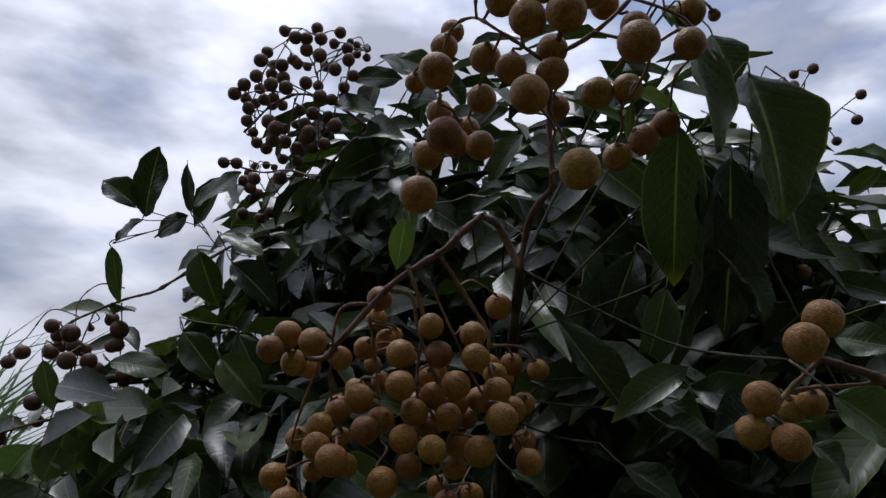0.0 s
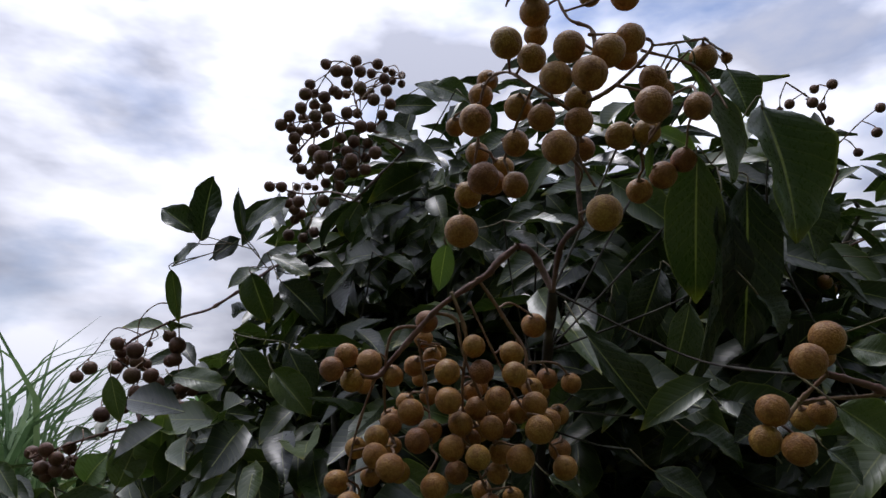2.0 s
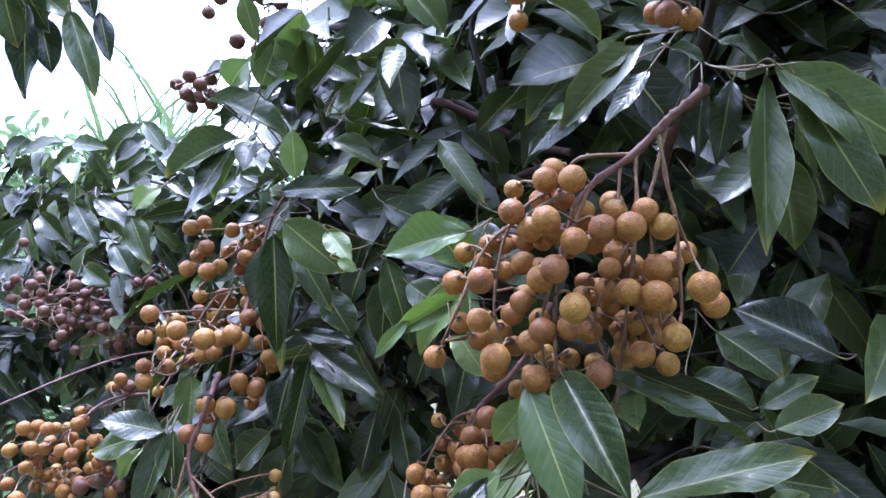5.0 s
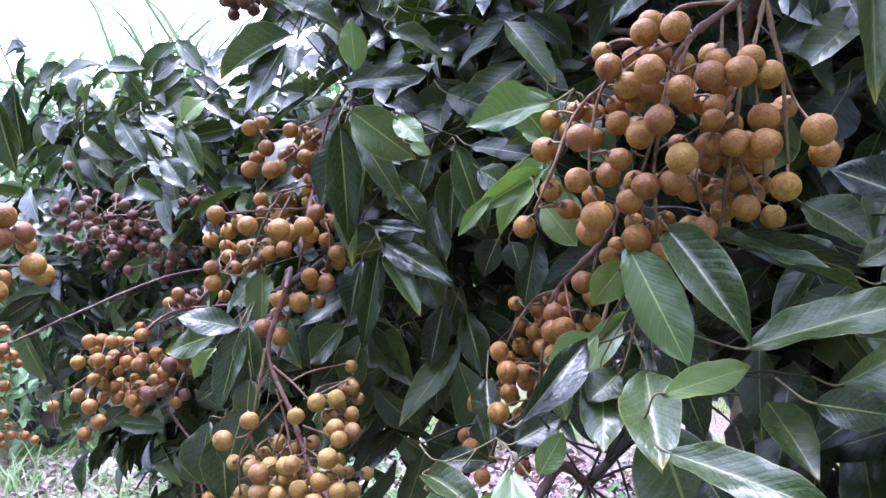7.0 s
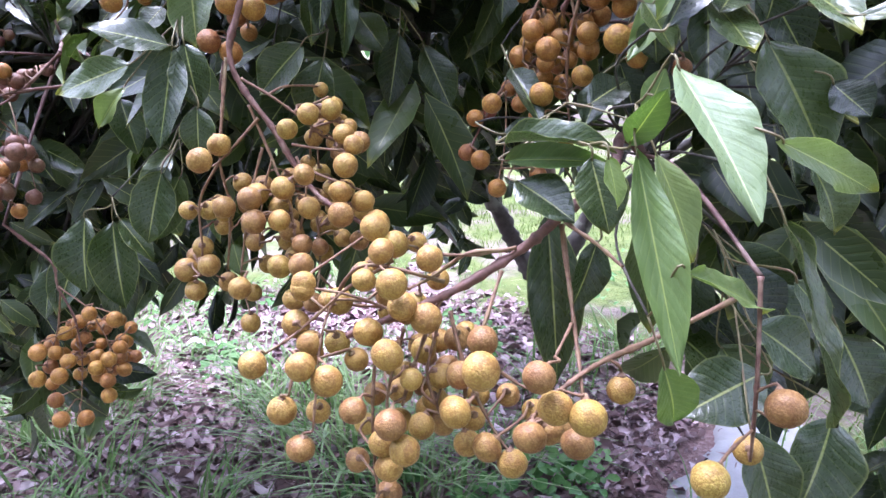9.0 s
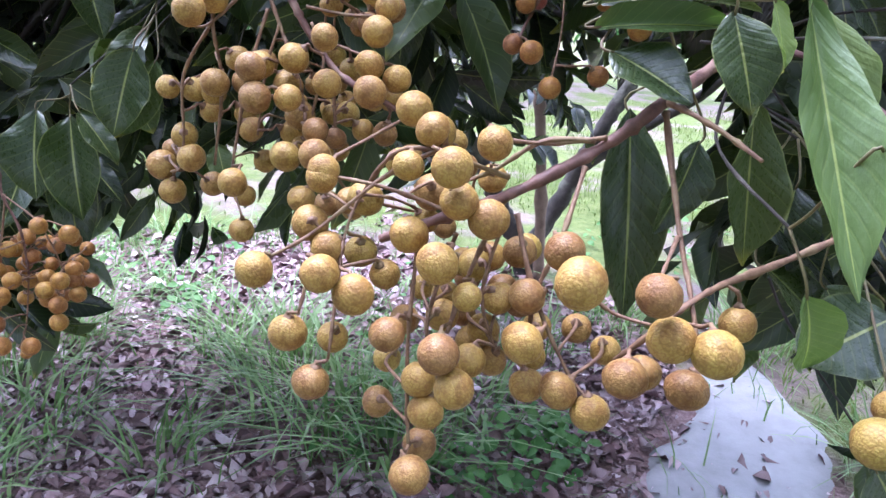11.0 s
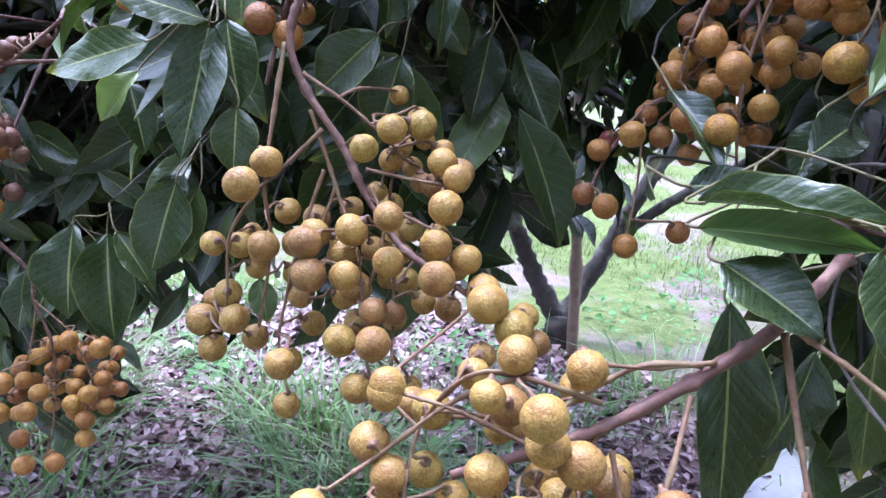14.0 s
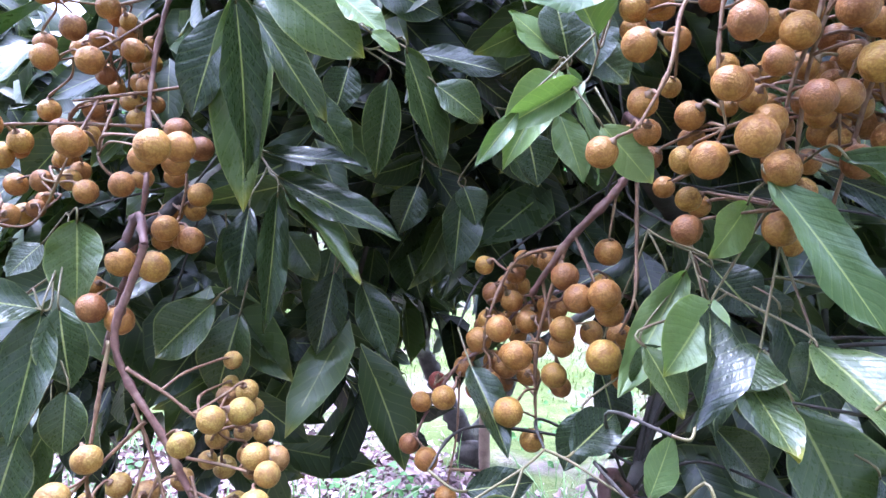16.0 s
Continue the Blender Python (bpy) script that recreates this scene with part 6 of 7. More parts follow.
spray("long dark leaves behind the hanging bunch", [
    (0.132, 0.674, 1.753, 0.202, 0.669, 1.646, 0.029, -13, 5),
    (0.001, 0.664, 1.838, -0.009, 0.680, 1.788, 0.024, -15, 12),
    (-0.096, 0.887, 1.889, -0.042, 0.864, 1.867, 0.028, -17, 3),
    (0.077, 0.679, 1.863, 0.120, 0.641, 1.855, 0.026, -18, 0),
    (0.190, 0.816, 1.806, 0.147, 0.790, 1.722, 0.039, -19, 4),
    (0.240, 0.757, 1.832, 0.202, 0.763, 1.743, 0.044, -3, 1),
    (0.257, 0.720, 1.784, 0.229, 0.718, 1.690, 0.041, -26, 0),
    (0.123, 0.795, 1.865, 0.194, 0.759, 1.820, 0.035, -15, 1)])
spray("leaf cluster beside the small fruit bunch", [
    (0.265, 0.457, 1.655, 0.304, 0.447, 1.624, 0.034, 24, 1),
    (0.525, 0.858, 1.869, 0.578, 0.837, 1.875, 0.033, 19, 2),
    (0.326, 0.614, 1.631, 0.353, 0.602, 1.604, 0.033, -10, 1),
    (0.444, 0.684, 1.750, 0.447, 0.681, 1.694, 0.039, 2, 5),
    (0.302, 0.625, 1.660, 0.245, 0.608, 1.641, 0.040, 7, 1),
    (0.399, 0.690, 1.729, 0.431, 0.654, 1.712, 0.032, 23, 5),
    (0.228, 0.669, 1.649, 0.284, 0.657, 1.623, 0.042, -16, 3)])
spray("upright leaves at the outer edge of the crown", [
    (-0.380, 0.956, 1.942, -0.356, 0.907, 2.031, 0.062, -10, 2),
    (-0.392, 0.951, 1.955, -0.443, 0.936, 2.000, 0.041, -4, 1),
    (-0.316, 0.963, 1.959, -0.250, 0.948, 2.012, 0.045, -12, 2),
    (-0.319, 0.965, 1.951, -0.329, 0.940, 2.028, 0.022, -10, 4),
    (-0.424, 0.975, 1.912, -0.384, 0.955, 1.945, 0.041, 4, 4),
    (-0.371, 0.984, 1.923, -0.325, 0.965, 1.951, 0.039, 9, 2),
    (-0.282, 0.985, 1.926, -0.211, 0.967, 1.891, 0.037, -23, 2),
    (-0.309, 0.983, 1.899, -0.279, 0.990, 1.812, 0.045, 17, 3),
    (-0.273, 1.017, 1.894, -0.193, 1.010, 1.824, 0.054, 10, 1),
    (-0.425, 0.968, 1.902, -0.416, 0.992, 1.828, 0.027, -1, 5)])
spray("leaves at the top of the crown", [
    (-0.003, 0.975, 2.177, -0.061, 0.946, 2.194, 0.054, -17, 2),
    (-0.034, 0.967, 2.199, 0.030, 0.957, 2.168, 0.044, 25, 0),
    (-0.100, 0.957, 2.158, -0.023, 0.940, 2.151, 0.037, 23, 2),
    (-0.062, 0.974, 2.176, -0.087, 0.974, 2.107, 0.046, 18, 0),
    (0.022, 0.869, 2.116, 0.077, 0.886, 2.069, 0.041, 3, 3),
    (-0.151, 1.002, 2.015, -0.183, 0.998, 1.959, 0.047, -7, 4),
    (-0.160, 1.007, 1.999, -0.141, 1.007, 1.934, 0.045, 18, 3),
    (-0.223, 1.024, 1.940, -0.167, 1.015, 1.909, 0.041, -24, 1)])
spray("olive leaves low at the edge of the crown", [
    (-0.384, 0.916, 1.611, -0.378, 0.870, 1.690, 0.062, 6, 11),
    (-0.389, 0.916, 1.611, -0.431, 0.878, 1.659, 0.048, -20, 11),
    (-0.485, 0.916, 1.601, -0.459, 0.905, 1.640, 0.047, 22, 13),
    (-0.401, 0.957, 1.742, -0.312, 0.932, 1.730, 0.038, -8, 2),
    (-0.352, 0.950, 1.670, -0.283, 0.930, 1.675, 0.035, 20, 2),
    (-0.356, 0.929, 1.637, -0.304, 0.919, 1.609, 0.042, 14, 0),
    (-0.511, 0.994, 1.749, -0.489, 0.996, 1.678, 0.034, 5, 2),
    (-0.332, 1.017, 1.791, -0.274, 1.009, 1.723, 0.048, 19, 0),
    (-0.256, 1.019, 1.790, -0.209, 1.016, 1.707, 0.050, -3, 0)])
spray("drooping narrow leaves on a side twig", [
    (0.080, 0.700, 1.550, 0.077, 0.679, 1.480, 0.021, -15, 4),
    (0.102, 0.683, 1.554, 0.088, 0.661, 1.474, 0.024, 6, 1),
    (0.116, 0.635, 1.546, 0.115, 0.605, 1.410, 0.025, -8, 5),
    (0.122, 0.586, 1.536, 0.181, 0.556, 1.435, 0.037, 2, 2),
    (0.112, 0.584, 1.542, 0.212, 0.562, 1.476, 0.042, 10, 2),
    (0.198, 0.702, 1.614, 0.256, 0.692, 1.579, 0.042, -17, 0),
    (0.212, 0.684, 1.556, 0.247, 0.650, 1.514, 0.043, 7, 5),
    (0.147, 0.712, 1.494, 0.170, 0.696, 1.399, 0.041, 10, 3),
    (0.065, 0.697, 1.553, 0.050, 0.684, 1.511, 0.021, -18, 0),
    (0.167, 0.736, 1.533, 0.189, 0.720, 1.464, 0.042, -22, 4)])
spray("leaves below the hanging bunch", [
    (-0.055, 0.664, 1.620, 0.004, 0.665, 1.587, 0.030, 2, 3),
    (-0.014, 0.723, 1.563, -0.068, 0.692, 1.488, 0.039, -24, 5),
    (0.034, 0.691, 1.565, -0.006, 0.663, 1.512, 0.022, 5, 2),
    (0.051, 0.694, 1.584, 0.088, 0.691, 1.573, 0.020, -2, 3),
    (0.014, 0.708, 1.592, -0.017, 0.702, 1.560, 0.025, -18, 5),
    (-0.095, 0.830, 1.574, -0.140, 0.801, 1.520, 0.034, -24, 3),
    (0.103, 0.765, 1.609, 0.143, 0.752, 1.589, 0.026, -9, 1),
    (-0.016, 0.722, 1.541, -0.052, 0.695, 1.521, 0.023, -19, 15)])
spray("bright green young leaves with caught light in their colour", [
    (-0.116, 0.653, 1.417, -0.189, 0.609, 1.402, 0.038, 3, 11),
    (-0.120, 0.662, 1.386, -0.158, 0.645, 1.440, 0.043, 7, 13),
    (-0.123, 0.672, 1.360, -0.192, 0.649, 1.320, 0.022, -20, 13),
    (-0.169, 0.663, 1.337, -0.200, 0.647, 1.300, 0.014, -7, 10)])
spray("glossy leaves beside the long bunch", [
    (-0.334, 0.755, 1.422, -0.257, 0.739, 1.369, 0.047, 18, 2),
    (-0.352, 0.771, 1.408, -0.332, 0.745, 1.269, 0.042, -19, 4),
    (-0.354, 0.832, 1.474, -0.357, 0.821, 1.537, 0.033, 18, 14),
    (-0.454, 0.885, 1.528, -0.562, 0.844, 1.481, 0.049, -2, 3),
    (-0.454, 0.864, 1.515, -0.502, 0.825, 1.421, 0.051, 10, 2),
    (-0.368, 0.819, 1.457, -0.255, 0.800, 1.468, 0.032, -1, 2),
    (-0.324, 0.868, 1.524, -0.247, 0.852, 1.495, 0.036, -2, 1),
    (-0.304, 0.892, 1.548, -0.194, 0.872, 1.531, 0.028, -20, 4),
    (-0.370, 0.900, 1.597, -0.366, 0.901, 1.660, 0.041, 24, 5),
    (-0.428, 0.889, 1.595, -0.408, 0.893, 1.658, 0.046, 23, 2)])
spray("glossy leaves in the middle of the crown", [
    (-0.509, 0.905, 1.580, -0.371, 0.880, 1.545, 0.054, -17, 3),
    (-0.303, 0.791, 1.350, -0.254, 0.780, 1.294, 0.041, -12, 4),
    (-0.274, 0.898, 1.491, -0.319, 0.859, 1.446, 0.041, 19, 2),
    (-0.237, 0.925, 1.530, -0.274, 0.898, 1.506, 0.039, -23, 2),
    (-0.228, 0.957, 1.480, -0.167, 0.918, 1.465, 0.031, 10, 5),
    (-0.371, 0.981, 1.655, -0.300, 0.964, 1.666, 0.042, -24, 2),
    (-0.339, 0.987, 1.615, -0.267, 0.970, 1.581, 0.042, -7, 5),
    (-0.271, 1.000, 1.754, -0.200, 0.983, 1.684, 0.052, 9, 3),
    (-0.362, 0.963, 1.572, -0.310, 0.952, 1.601, 0.040, -12, 15),
    (-0.251, 0.851, 1.448, -0.183, 0.834, 1.423, 0.039, 11, 2)])
spray("large glossy leaves under the dense bunch", [
    (0.001, 0.575, 1.312, 0.116, 0.555, 1.285, 0.043, -30, 4),
    (-0.029, 0.545, 1.320, 0.017, 0.456, 1.263, 0.034, 10, 3),
    (-0.055, 0.565, 1.306, -0.013, 0.505, 1.232, 0.038, -8, 12),
    (0.023, 0.530, 1.242, 0.141, 0.540, 1.287, 0.033, -32, 2),
    (0.187, 0.660, 1.326, 0.104, 0.660, 1.369, 0.051, 6, 0),
    (0.025, 0.620, 1.311, 0.123, 0.600, 1.282, 0.026, 28, 2),
    (0.126, 0.600, 1.278, 0.177, 0.620, 1.296, 0.027, -6, 5),
    (0.124, 0.640, 1.285, 0.171, 0.640, 1.318, 0.023, 8, 4),
    (-0.122, 0.640, 1.331, -0.091, 0.620, 1.297, 0.027, 8, 12),
    (-0.055, 0.580, 1.291, -0.081, 0.570, 1.257, 0.027, -10, 14),
    (-0.074, 0.575, 1.235, -0.114, 0.550, 1.197, 0.033, 12, 13),
    (-0.059, 0.550, 1.213, -0.079, 0.530, 1.197, 0.030, 0, 5),
    (-0.037, 0.540, 1.221, -0.047, 0.520, 1.193, 0.031, 4, 3),
    (0.089, 0.550, 1.215, 0.159, 0.580, 1.243, 0.031, 30, 1)])
spray("leaves on a dark twig behind the dense bunch", [
    (-0.028, 0.692, 1.425, 0.019, 0.683, 1.445, 0.028, 24, 4),
    (0.085, 0.761, 1.476, 0.138, 0.729, 1.429, 0.054, -19, 1),
    (0.154, 0.794, 1.431, 0.119, 0.762, 1.382, 0.050, -16, 2),
    (0.174, 0.742, 1.514, 0.197, 0.722, 1.444, 0.051, 23, 3),
    (0.111, 0.757, 1.329, 0.172, 0.727, 1.295, 0.054, -11, 0),
    (0.137, 0.653, 1.225, 0.185, 0.643, 1.224, 0.036, 11, 5),
    (0.084, 0.708, 1.293, 0.147, 0.700, 1.274, 0.046, -4, 4),
    (-0.109, 0.647, 1.331, -0.097, 0.627, 1.301, 0.024, 15, 14)])
spray("dark green leaves round the long hanging stalk", [
    (-0.481, 0.770, 1.177, -0.547, 0.740, 1.197, 0.037, 4, 2),
    (-0.479, 0.770, 1.176, -0.492, 0.744, 1.088, 0.041, -6, 5),
    (-0.468, 0.770, 1.179, -0.457, 0.750, 1.120, 0.039, 10, 0),
    (-0.527, 0.800, 1.160, -0.604, 0.800, 1.133, 0.039, -10, 2),
    (-0.458, 0.750, 1.123, -0.458, 0.735, 1.077, 0.031, -8, 0),
    (-0.464, 0.800, 1.239, -0.460, 0.790, 1.176, 0.050, 12, 5),
    (-0.364, 0.800, 1.178, -0.415, 0.800, 1.129, 0.044, 0, 0),
    (-0.345, 0.820, 1.164, -0.366, 0.800, 1.089, 0.042, 8, 1),
    (-0.525, 0.860, 1.047, -0.546, 0.830, 0.969, 0.049, 10, 4),
    (-0.524, 0.880, 1.049, -0.548, 0.860, 1.009, 0.030, -12, 2),
    (-0.624, 0.980, 0.964, -0.613, 0.930, 0.847, 0.057, 0, 3),
    (-0.664, 1.000, 0.965, -0.671, 0.960, 0.864, 0.058, 14, 1),
    (-0.500, 0.840, 1.214, -0.522, 0.820, 1.190, 0.029, 5, 2),
    (-0.541, 0.820, 1.137, -0.571, 0.800, 1.099, 0.023, 14, 11),
    (-0.605, 0.950, 0.974, -0.559, 0.920, 0.924, 0.028, -10, 4)])
spray("shaded leaves at the edge of the crown", [
    (-0.736, 1.257, 0.865, -0.694, 1.189, 0.710, 0.068, -20, 1),
    (-0.716, 1.256, 0.871, -0.634, 1.204, 0.796, 0.039, -1, 4),
    (-0.516, 0.898, 1.034, -0.552, 0.860, 0.955, 0.042, -24, 3),
    (-0.527, 0.907, 1.062, -0.554, 0.877, 1.015, 0.031, -8, 5),
    (-0.455, 0.850, 0.966, -0.445, 0.829, 0.931, 0.025, 6, 4),
    (-0.784, 1.284, 0.863, -0.819, 1.237, 0.750, 0.066, -15, 5),
    (-0.831, 1.278, 0.820, -0.850, 1.236, 0.732, 0.057, 21, 0),
    (-0.608, 1.068, 1.193, -0.620, 1.024, 1.141, 0.041, -8, 2),
    (-0.309, 0.982, 1.214, -0.276, 0.944, 1.168, 0.039, 19, 0),
    (-0.260, 0.991, 1.196, -0.282, 0.952, 1.118, 0.042, 10, 4),
    (-0.371, 0.922, 1.116, -0.390, 0.895, 1.087, 0.030, -7, 0)])
spray("leaves hanging in shade under the crown", [
    (-0.325, 0.923, 1.145, -0.308, 0.882, 1.078, 0.042, 3, 2),
    (-0.263, 0.975, 1.134, -0.252, 0.937, 1.077, 0.040, -21, 4),
    (-0.229, 1.078, 1.223, -0.175, 1.041, 1.190, 0.059, 1, 4),
    (-0.198, 1.114, 1.180, -0.211, 1.073, 1.096, 0.047, -11, 2),
    (-0.171, 1.065, 1.202, -0.147, 1.020, 1.125, 0.052, 17, 3),
    (-0.121, 1.066, 1.231, -0.136, 1.024, 1.144, 0.052, -5, 4),
    (-0.418, 0.957, 1.225, -0.375, 0.936, 1.208, 0.037, 7, 2),
    (-0.617, 1.047, 1.111, -0.590, 1.003, 1.041, 0.041, -2, 1),
    (-0.545, 0.913, 1.001, -0.520, 0.890, 0.965, 0.037, 5, 4)])
spray("broad dark leaves on yellow stalks near the bare branch", [
    (-0.208, 0.578, 1.109, -0.149, 0.496, 1.130, 0.026, -18, 3),
    (-0.207, 0.575, 1.097, -0.151, 0.505, 1.111, 0.020, 18, 13),
    (-0.204, 0.555, 1.086, -0.172, 0.510, 1.069, 0.034, 0, 0),
    (-0.169, 0.500, 1.110, -0.161, 0.475, 1.065, 0.033, 10, 0),
    (-0.169, 0.470, 1.115, -0.164, 0.453, 1.086, 0.017, -10, 14),
    (-0.149, 0.490, 1.120, -0.137, 0.470, 1.154, 0.024, 12, 15),
    (-0.115, 0.550, 1.130, -0.097, 0.560, 1.164, 0.021, 0, 12),
    (-0.139, 0.600, 1.134, -0.098, 0.620, 1.156, 0.029, -8, 0),
    (-0.140, 0.560, 1.039, -0.163, 0.540, 0.980, 0.031, -12, 1)])
spray("large leaves with yellow margins in front, pale with sky sheen in their colour", [
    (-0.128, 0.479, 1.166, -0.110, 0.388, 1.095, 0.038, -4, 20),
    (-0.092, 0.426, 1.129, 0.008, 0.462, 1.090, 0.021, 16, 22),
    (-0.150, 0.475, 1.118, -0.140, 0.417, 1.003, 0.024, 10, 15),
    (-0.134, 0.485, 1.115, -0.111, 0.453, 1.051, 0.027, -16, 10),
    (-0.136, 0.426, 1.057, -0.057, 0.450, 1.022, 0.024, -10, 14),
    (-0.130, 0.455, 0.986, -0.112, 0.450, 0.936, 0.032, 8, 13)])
spray("dark leaves on the reddish branch", [
    (-0.063, 0.455, 1.076, -0.026, 0.405, 0.953, 0.042, -20, 4),
    (-0.032, 0.550, 1.181, 0.000, 0.500, 1.101, 0.060, 4, 0),
    (-0.034, 0.500, 0.954, -0.105, 0.480, 0.936, 0.050, 10, 2),
    (-0.056, 0.470, 0.927, -0.037, 0.440, 0.854, 0.044, -6, 0),
    (0.026, 0.500, 0.914, -0.015, 0.460, 0.848, 0.056, 10, 1),
    (-0.031, 0.520, 0.981, 0.025, 0.510, 0.944, 0.047, -10, 0),
    (-0.005, 0.520, 1.097, 0.022, 0.500, 1.049, 0.043, 0, 3),
    (0.060, 0.550, 0.957, 0.084, 0.520, 0.900, 0.055, 12, 4),
    (-0.031, 0.560, 1.014, 0.004, 0.550, 0.965, 0.045, -14, 5),
    (-0.033, 0.560, 0.948, -0.000, 0.540, 0.895, 0.052, 4, 0),
    (-0.040, 0.470, 1.033, -0.016, 0.460, 1.006, 0.026, -10, 2),
    (0.007, 0.520, 0.833, 0.043, 0.500, 0.780, 0.061, 12, 2)])
spray("dark leaves low on the reddish branch", [
    (-0.110, 0.560, 1.063, -0.090, 0.572, 0.961, 0.034, -6, 5),
    (-0.041, 0.600, 1.005, -0.061, 0.580, 0.937, 0.045, 30, 1),
    (-0.168, 0.600, 1.051, -0.160, 0.565, 0.910, 0.044, 6, 0),
    (-0.033, 0.460, 1.193, 0.041, 0.380, 1.204, 0.027, -24, 2),
    (0.058, 0.500, 1.216, 0.100, 0.480, 1.218, 0.025, 10, 2),
    (-0.035, 0.475, 1.223, 0.032, 0.535, 1.231, 0.021, -4, 12),
    (-0.000, 0.520, 1.153, 0.015, 0.500, 1.133, 0.030, 6, 5),
    (-0.019, 0.560, 1.140, -0.002, 0.520, 1.082, 0.035, -8, 1)])
spray("glossy leaves beside the compact bunch", [
    (-0.036, 0.634, 1.215, -0.047, 0.598, 1.146, 0.033, 5, 5),
    (-0.021, 0.587, 1.227, 0.004, 0.560, 1.167, 0.036, 11, 5),
    (-0.087, 0.621, 1.196, -0.081, 0.605, 1.163, 0.036, 8, 3),
    (-0.049, 0.646, 1.239, -0.106, 0.612, 1.166, 0.030, -1, 15),
    (-0.030, 0.621, 1.140, 0.011, 0.600, 1.098, 0.032, 21, 3),
    (-0.120, 0.627, 1.150, -0.140, 0.607, 1.118, 0.025, 17, 0)])
spray("broad pale leaves beside the compact bunch", [
    (-0.125, 0.503, 1.188, -0.070, 0.563, 1.246, 0.024, 28, 1),
    (-0.070, 0.571, 1.212, -0.068, 0.493, 1.176, 0.034, -14, 2),
    (-0.041, 0.533, 1.222, -0.038, 0.441, 1.192, 0.039, 14, 0),
    (-0.110, 0.581, 1.207, -0.095, 0.550, 1.174, 0.023, 0, 0),
    (-0.178, 0.700, 1.158, -0.165, 0.627, 1.119, 0.025, 10, 1),
    (-0.204, 0.600, 1.113, -0.159, 0.600, 1.118, 0.022, -12, 2),
    (-0.047, 0.620, 1.248, -0.026, 0.600, 1.220, 0.035, 4, 5),
    (-0.016, 0.620, 1.238, 0.006, 0.600, 1.184, 0.041, -10, 1),
    (-0.087, 0.680, 1.162, -0.075, 0.650, 1.111, 0.030, 10, 3),
    (-0.054, 0.660, 1.237, -0.047, 0.640, 1.210, 0.029, -8, 0)])
spray("dark shaded leaves low behind the reddish branch", [
    (-0.064, 0.584, 0.954, -0.001, 0.551, 0.906, 0.064, -18, 4),
    (0.014, 0.582, 0.991, 0.063, 0.543, 0.920, 0.053, -22, 1),
    (-0.073, 0.604, 0.993, -0.004, 0.570, 0.942, 0.040, -12, 0),
    (-0.011, 0.619, 1.014, 0.045, 0.586, 0.966, 0.046, 15, 5),
    (0.051, 0.634, 1.116, 0.077, 0.600, 1.061, 0.045, 23, 2)])
spray("glossy drooping leaves in the heart of the crown", [
    (-0.349, 0.800, 1.416, -0.342, 0.783, 1.257, 0.050, 6, 5),
    (-0.344, 0.790, 1.407, -0.279, 0.771, 1.322, 0.029, -10, 2),
    (-0.360, 0.800, 1.403, -0.386, 0.777, 1.317, 0.040, 8, 0),
    (-0.317, 0.805, 1.279, -0.217, 0.741, 1.241, 0.035, 10, 4),
    (-0.312, 0.800, 1.268, -0.248, 0.726, 1.212, 0.027, -8, 1),
    (-0.326, 0.790, 1.298, -0.249, 0.753, 1.297, 0.021, 6, 4),
    (-0.226, 0.780, 1.385, -0.184, 0.763, 1.284, 0.039, -8, 4),
    (-0.201, 0.780, 1.360, -0.157, 0.770, 1.334, 0.035, 4, 0),
    (-0.339, 0.800, 1.256, -0.348, 0.760, 1.186, 0.024, 10, 1),
    (-0.318, 0.800, 1.268, -0.322, 0.740, 1.160, 0.026, -10, 4),
    (-0.232, 0.820, 1.365, -0.243, 0.800, 1.273, 0.031, 8, 3),
    (-0.265, 0.820, 1.372, -0.278, 0.800, 1.327, 0.030, 0, 3)])
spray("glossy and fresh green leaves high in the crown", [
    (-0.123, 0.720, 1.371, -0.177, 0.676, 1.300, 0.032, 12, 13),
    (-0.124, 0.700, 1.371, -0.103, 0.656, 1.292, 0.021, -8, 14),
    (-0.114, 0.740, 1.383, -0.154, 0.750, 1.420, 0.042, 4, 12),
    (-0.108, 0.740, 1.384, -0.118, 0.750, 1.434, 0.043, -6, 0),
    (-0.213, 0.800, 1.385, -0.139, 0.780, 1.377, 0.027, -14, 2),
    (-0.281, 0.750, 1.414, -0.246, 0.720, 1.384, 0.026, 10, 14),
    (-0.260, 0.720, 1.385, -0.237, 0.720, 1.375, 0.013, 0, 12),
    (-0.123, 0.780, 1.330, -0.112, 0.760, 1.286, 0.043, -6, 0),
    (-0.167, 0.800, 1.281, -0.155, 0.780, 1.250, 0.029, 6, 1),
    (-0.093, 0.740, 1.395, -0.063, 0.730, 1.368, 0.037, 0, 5)])
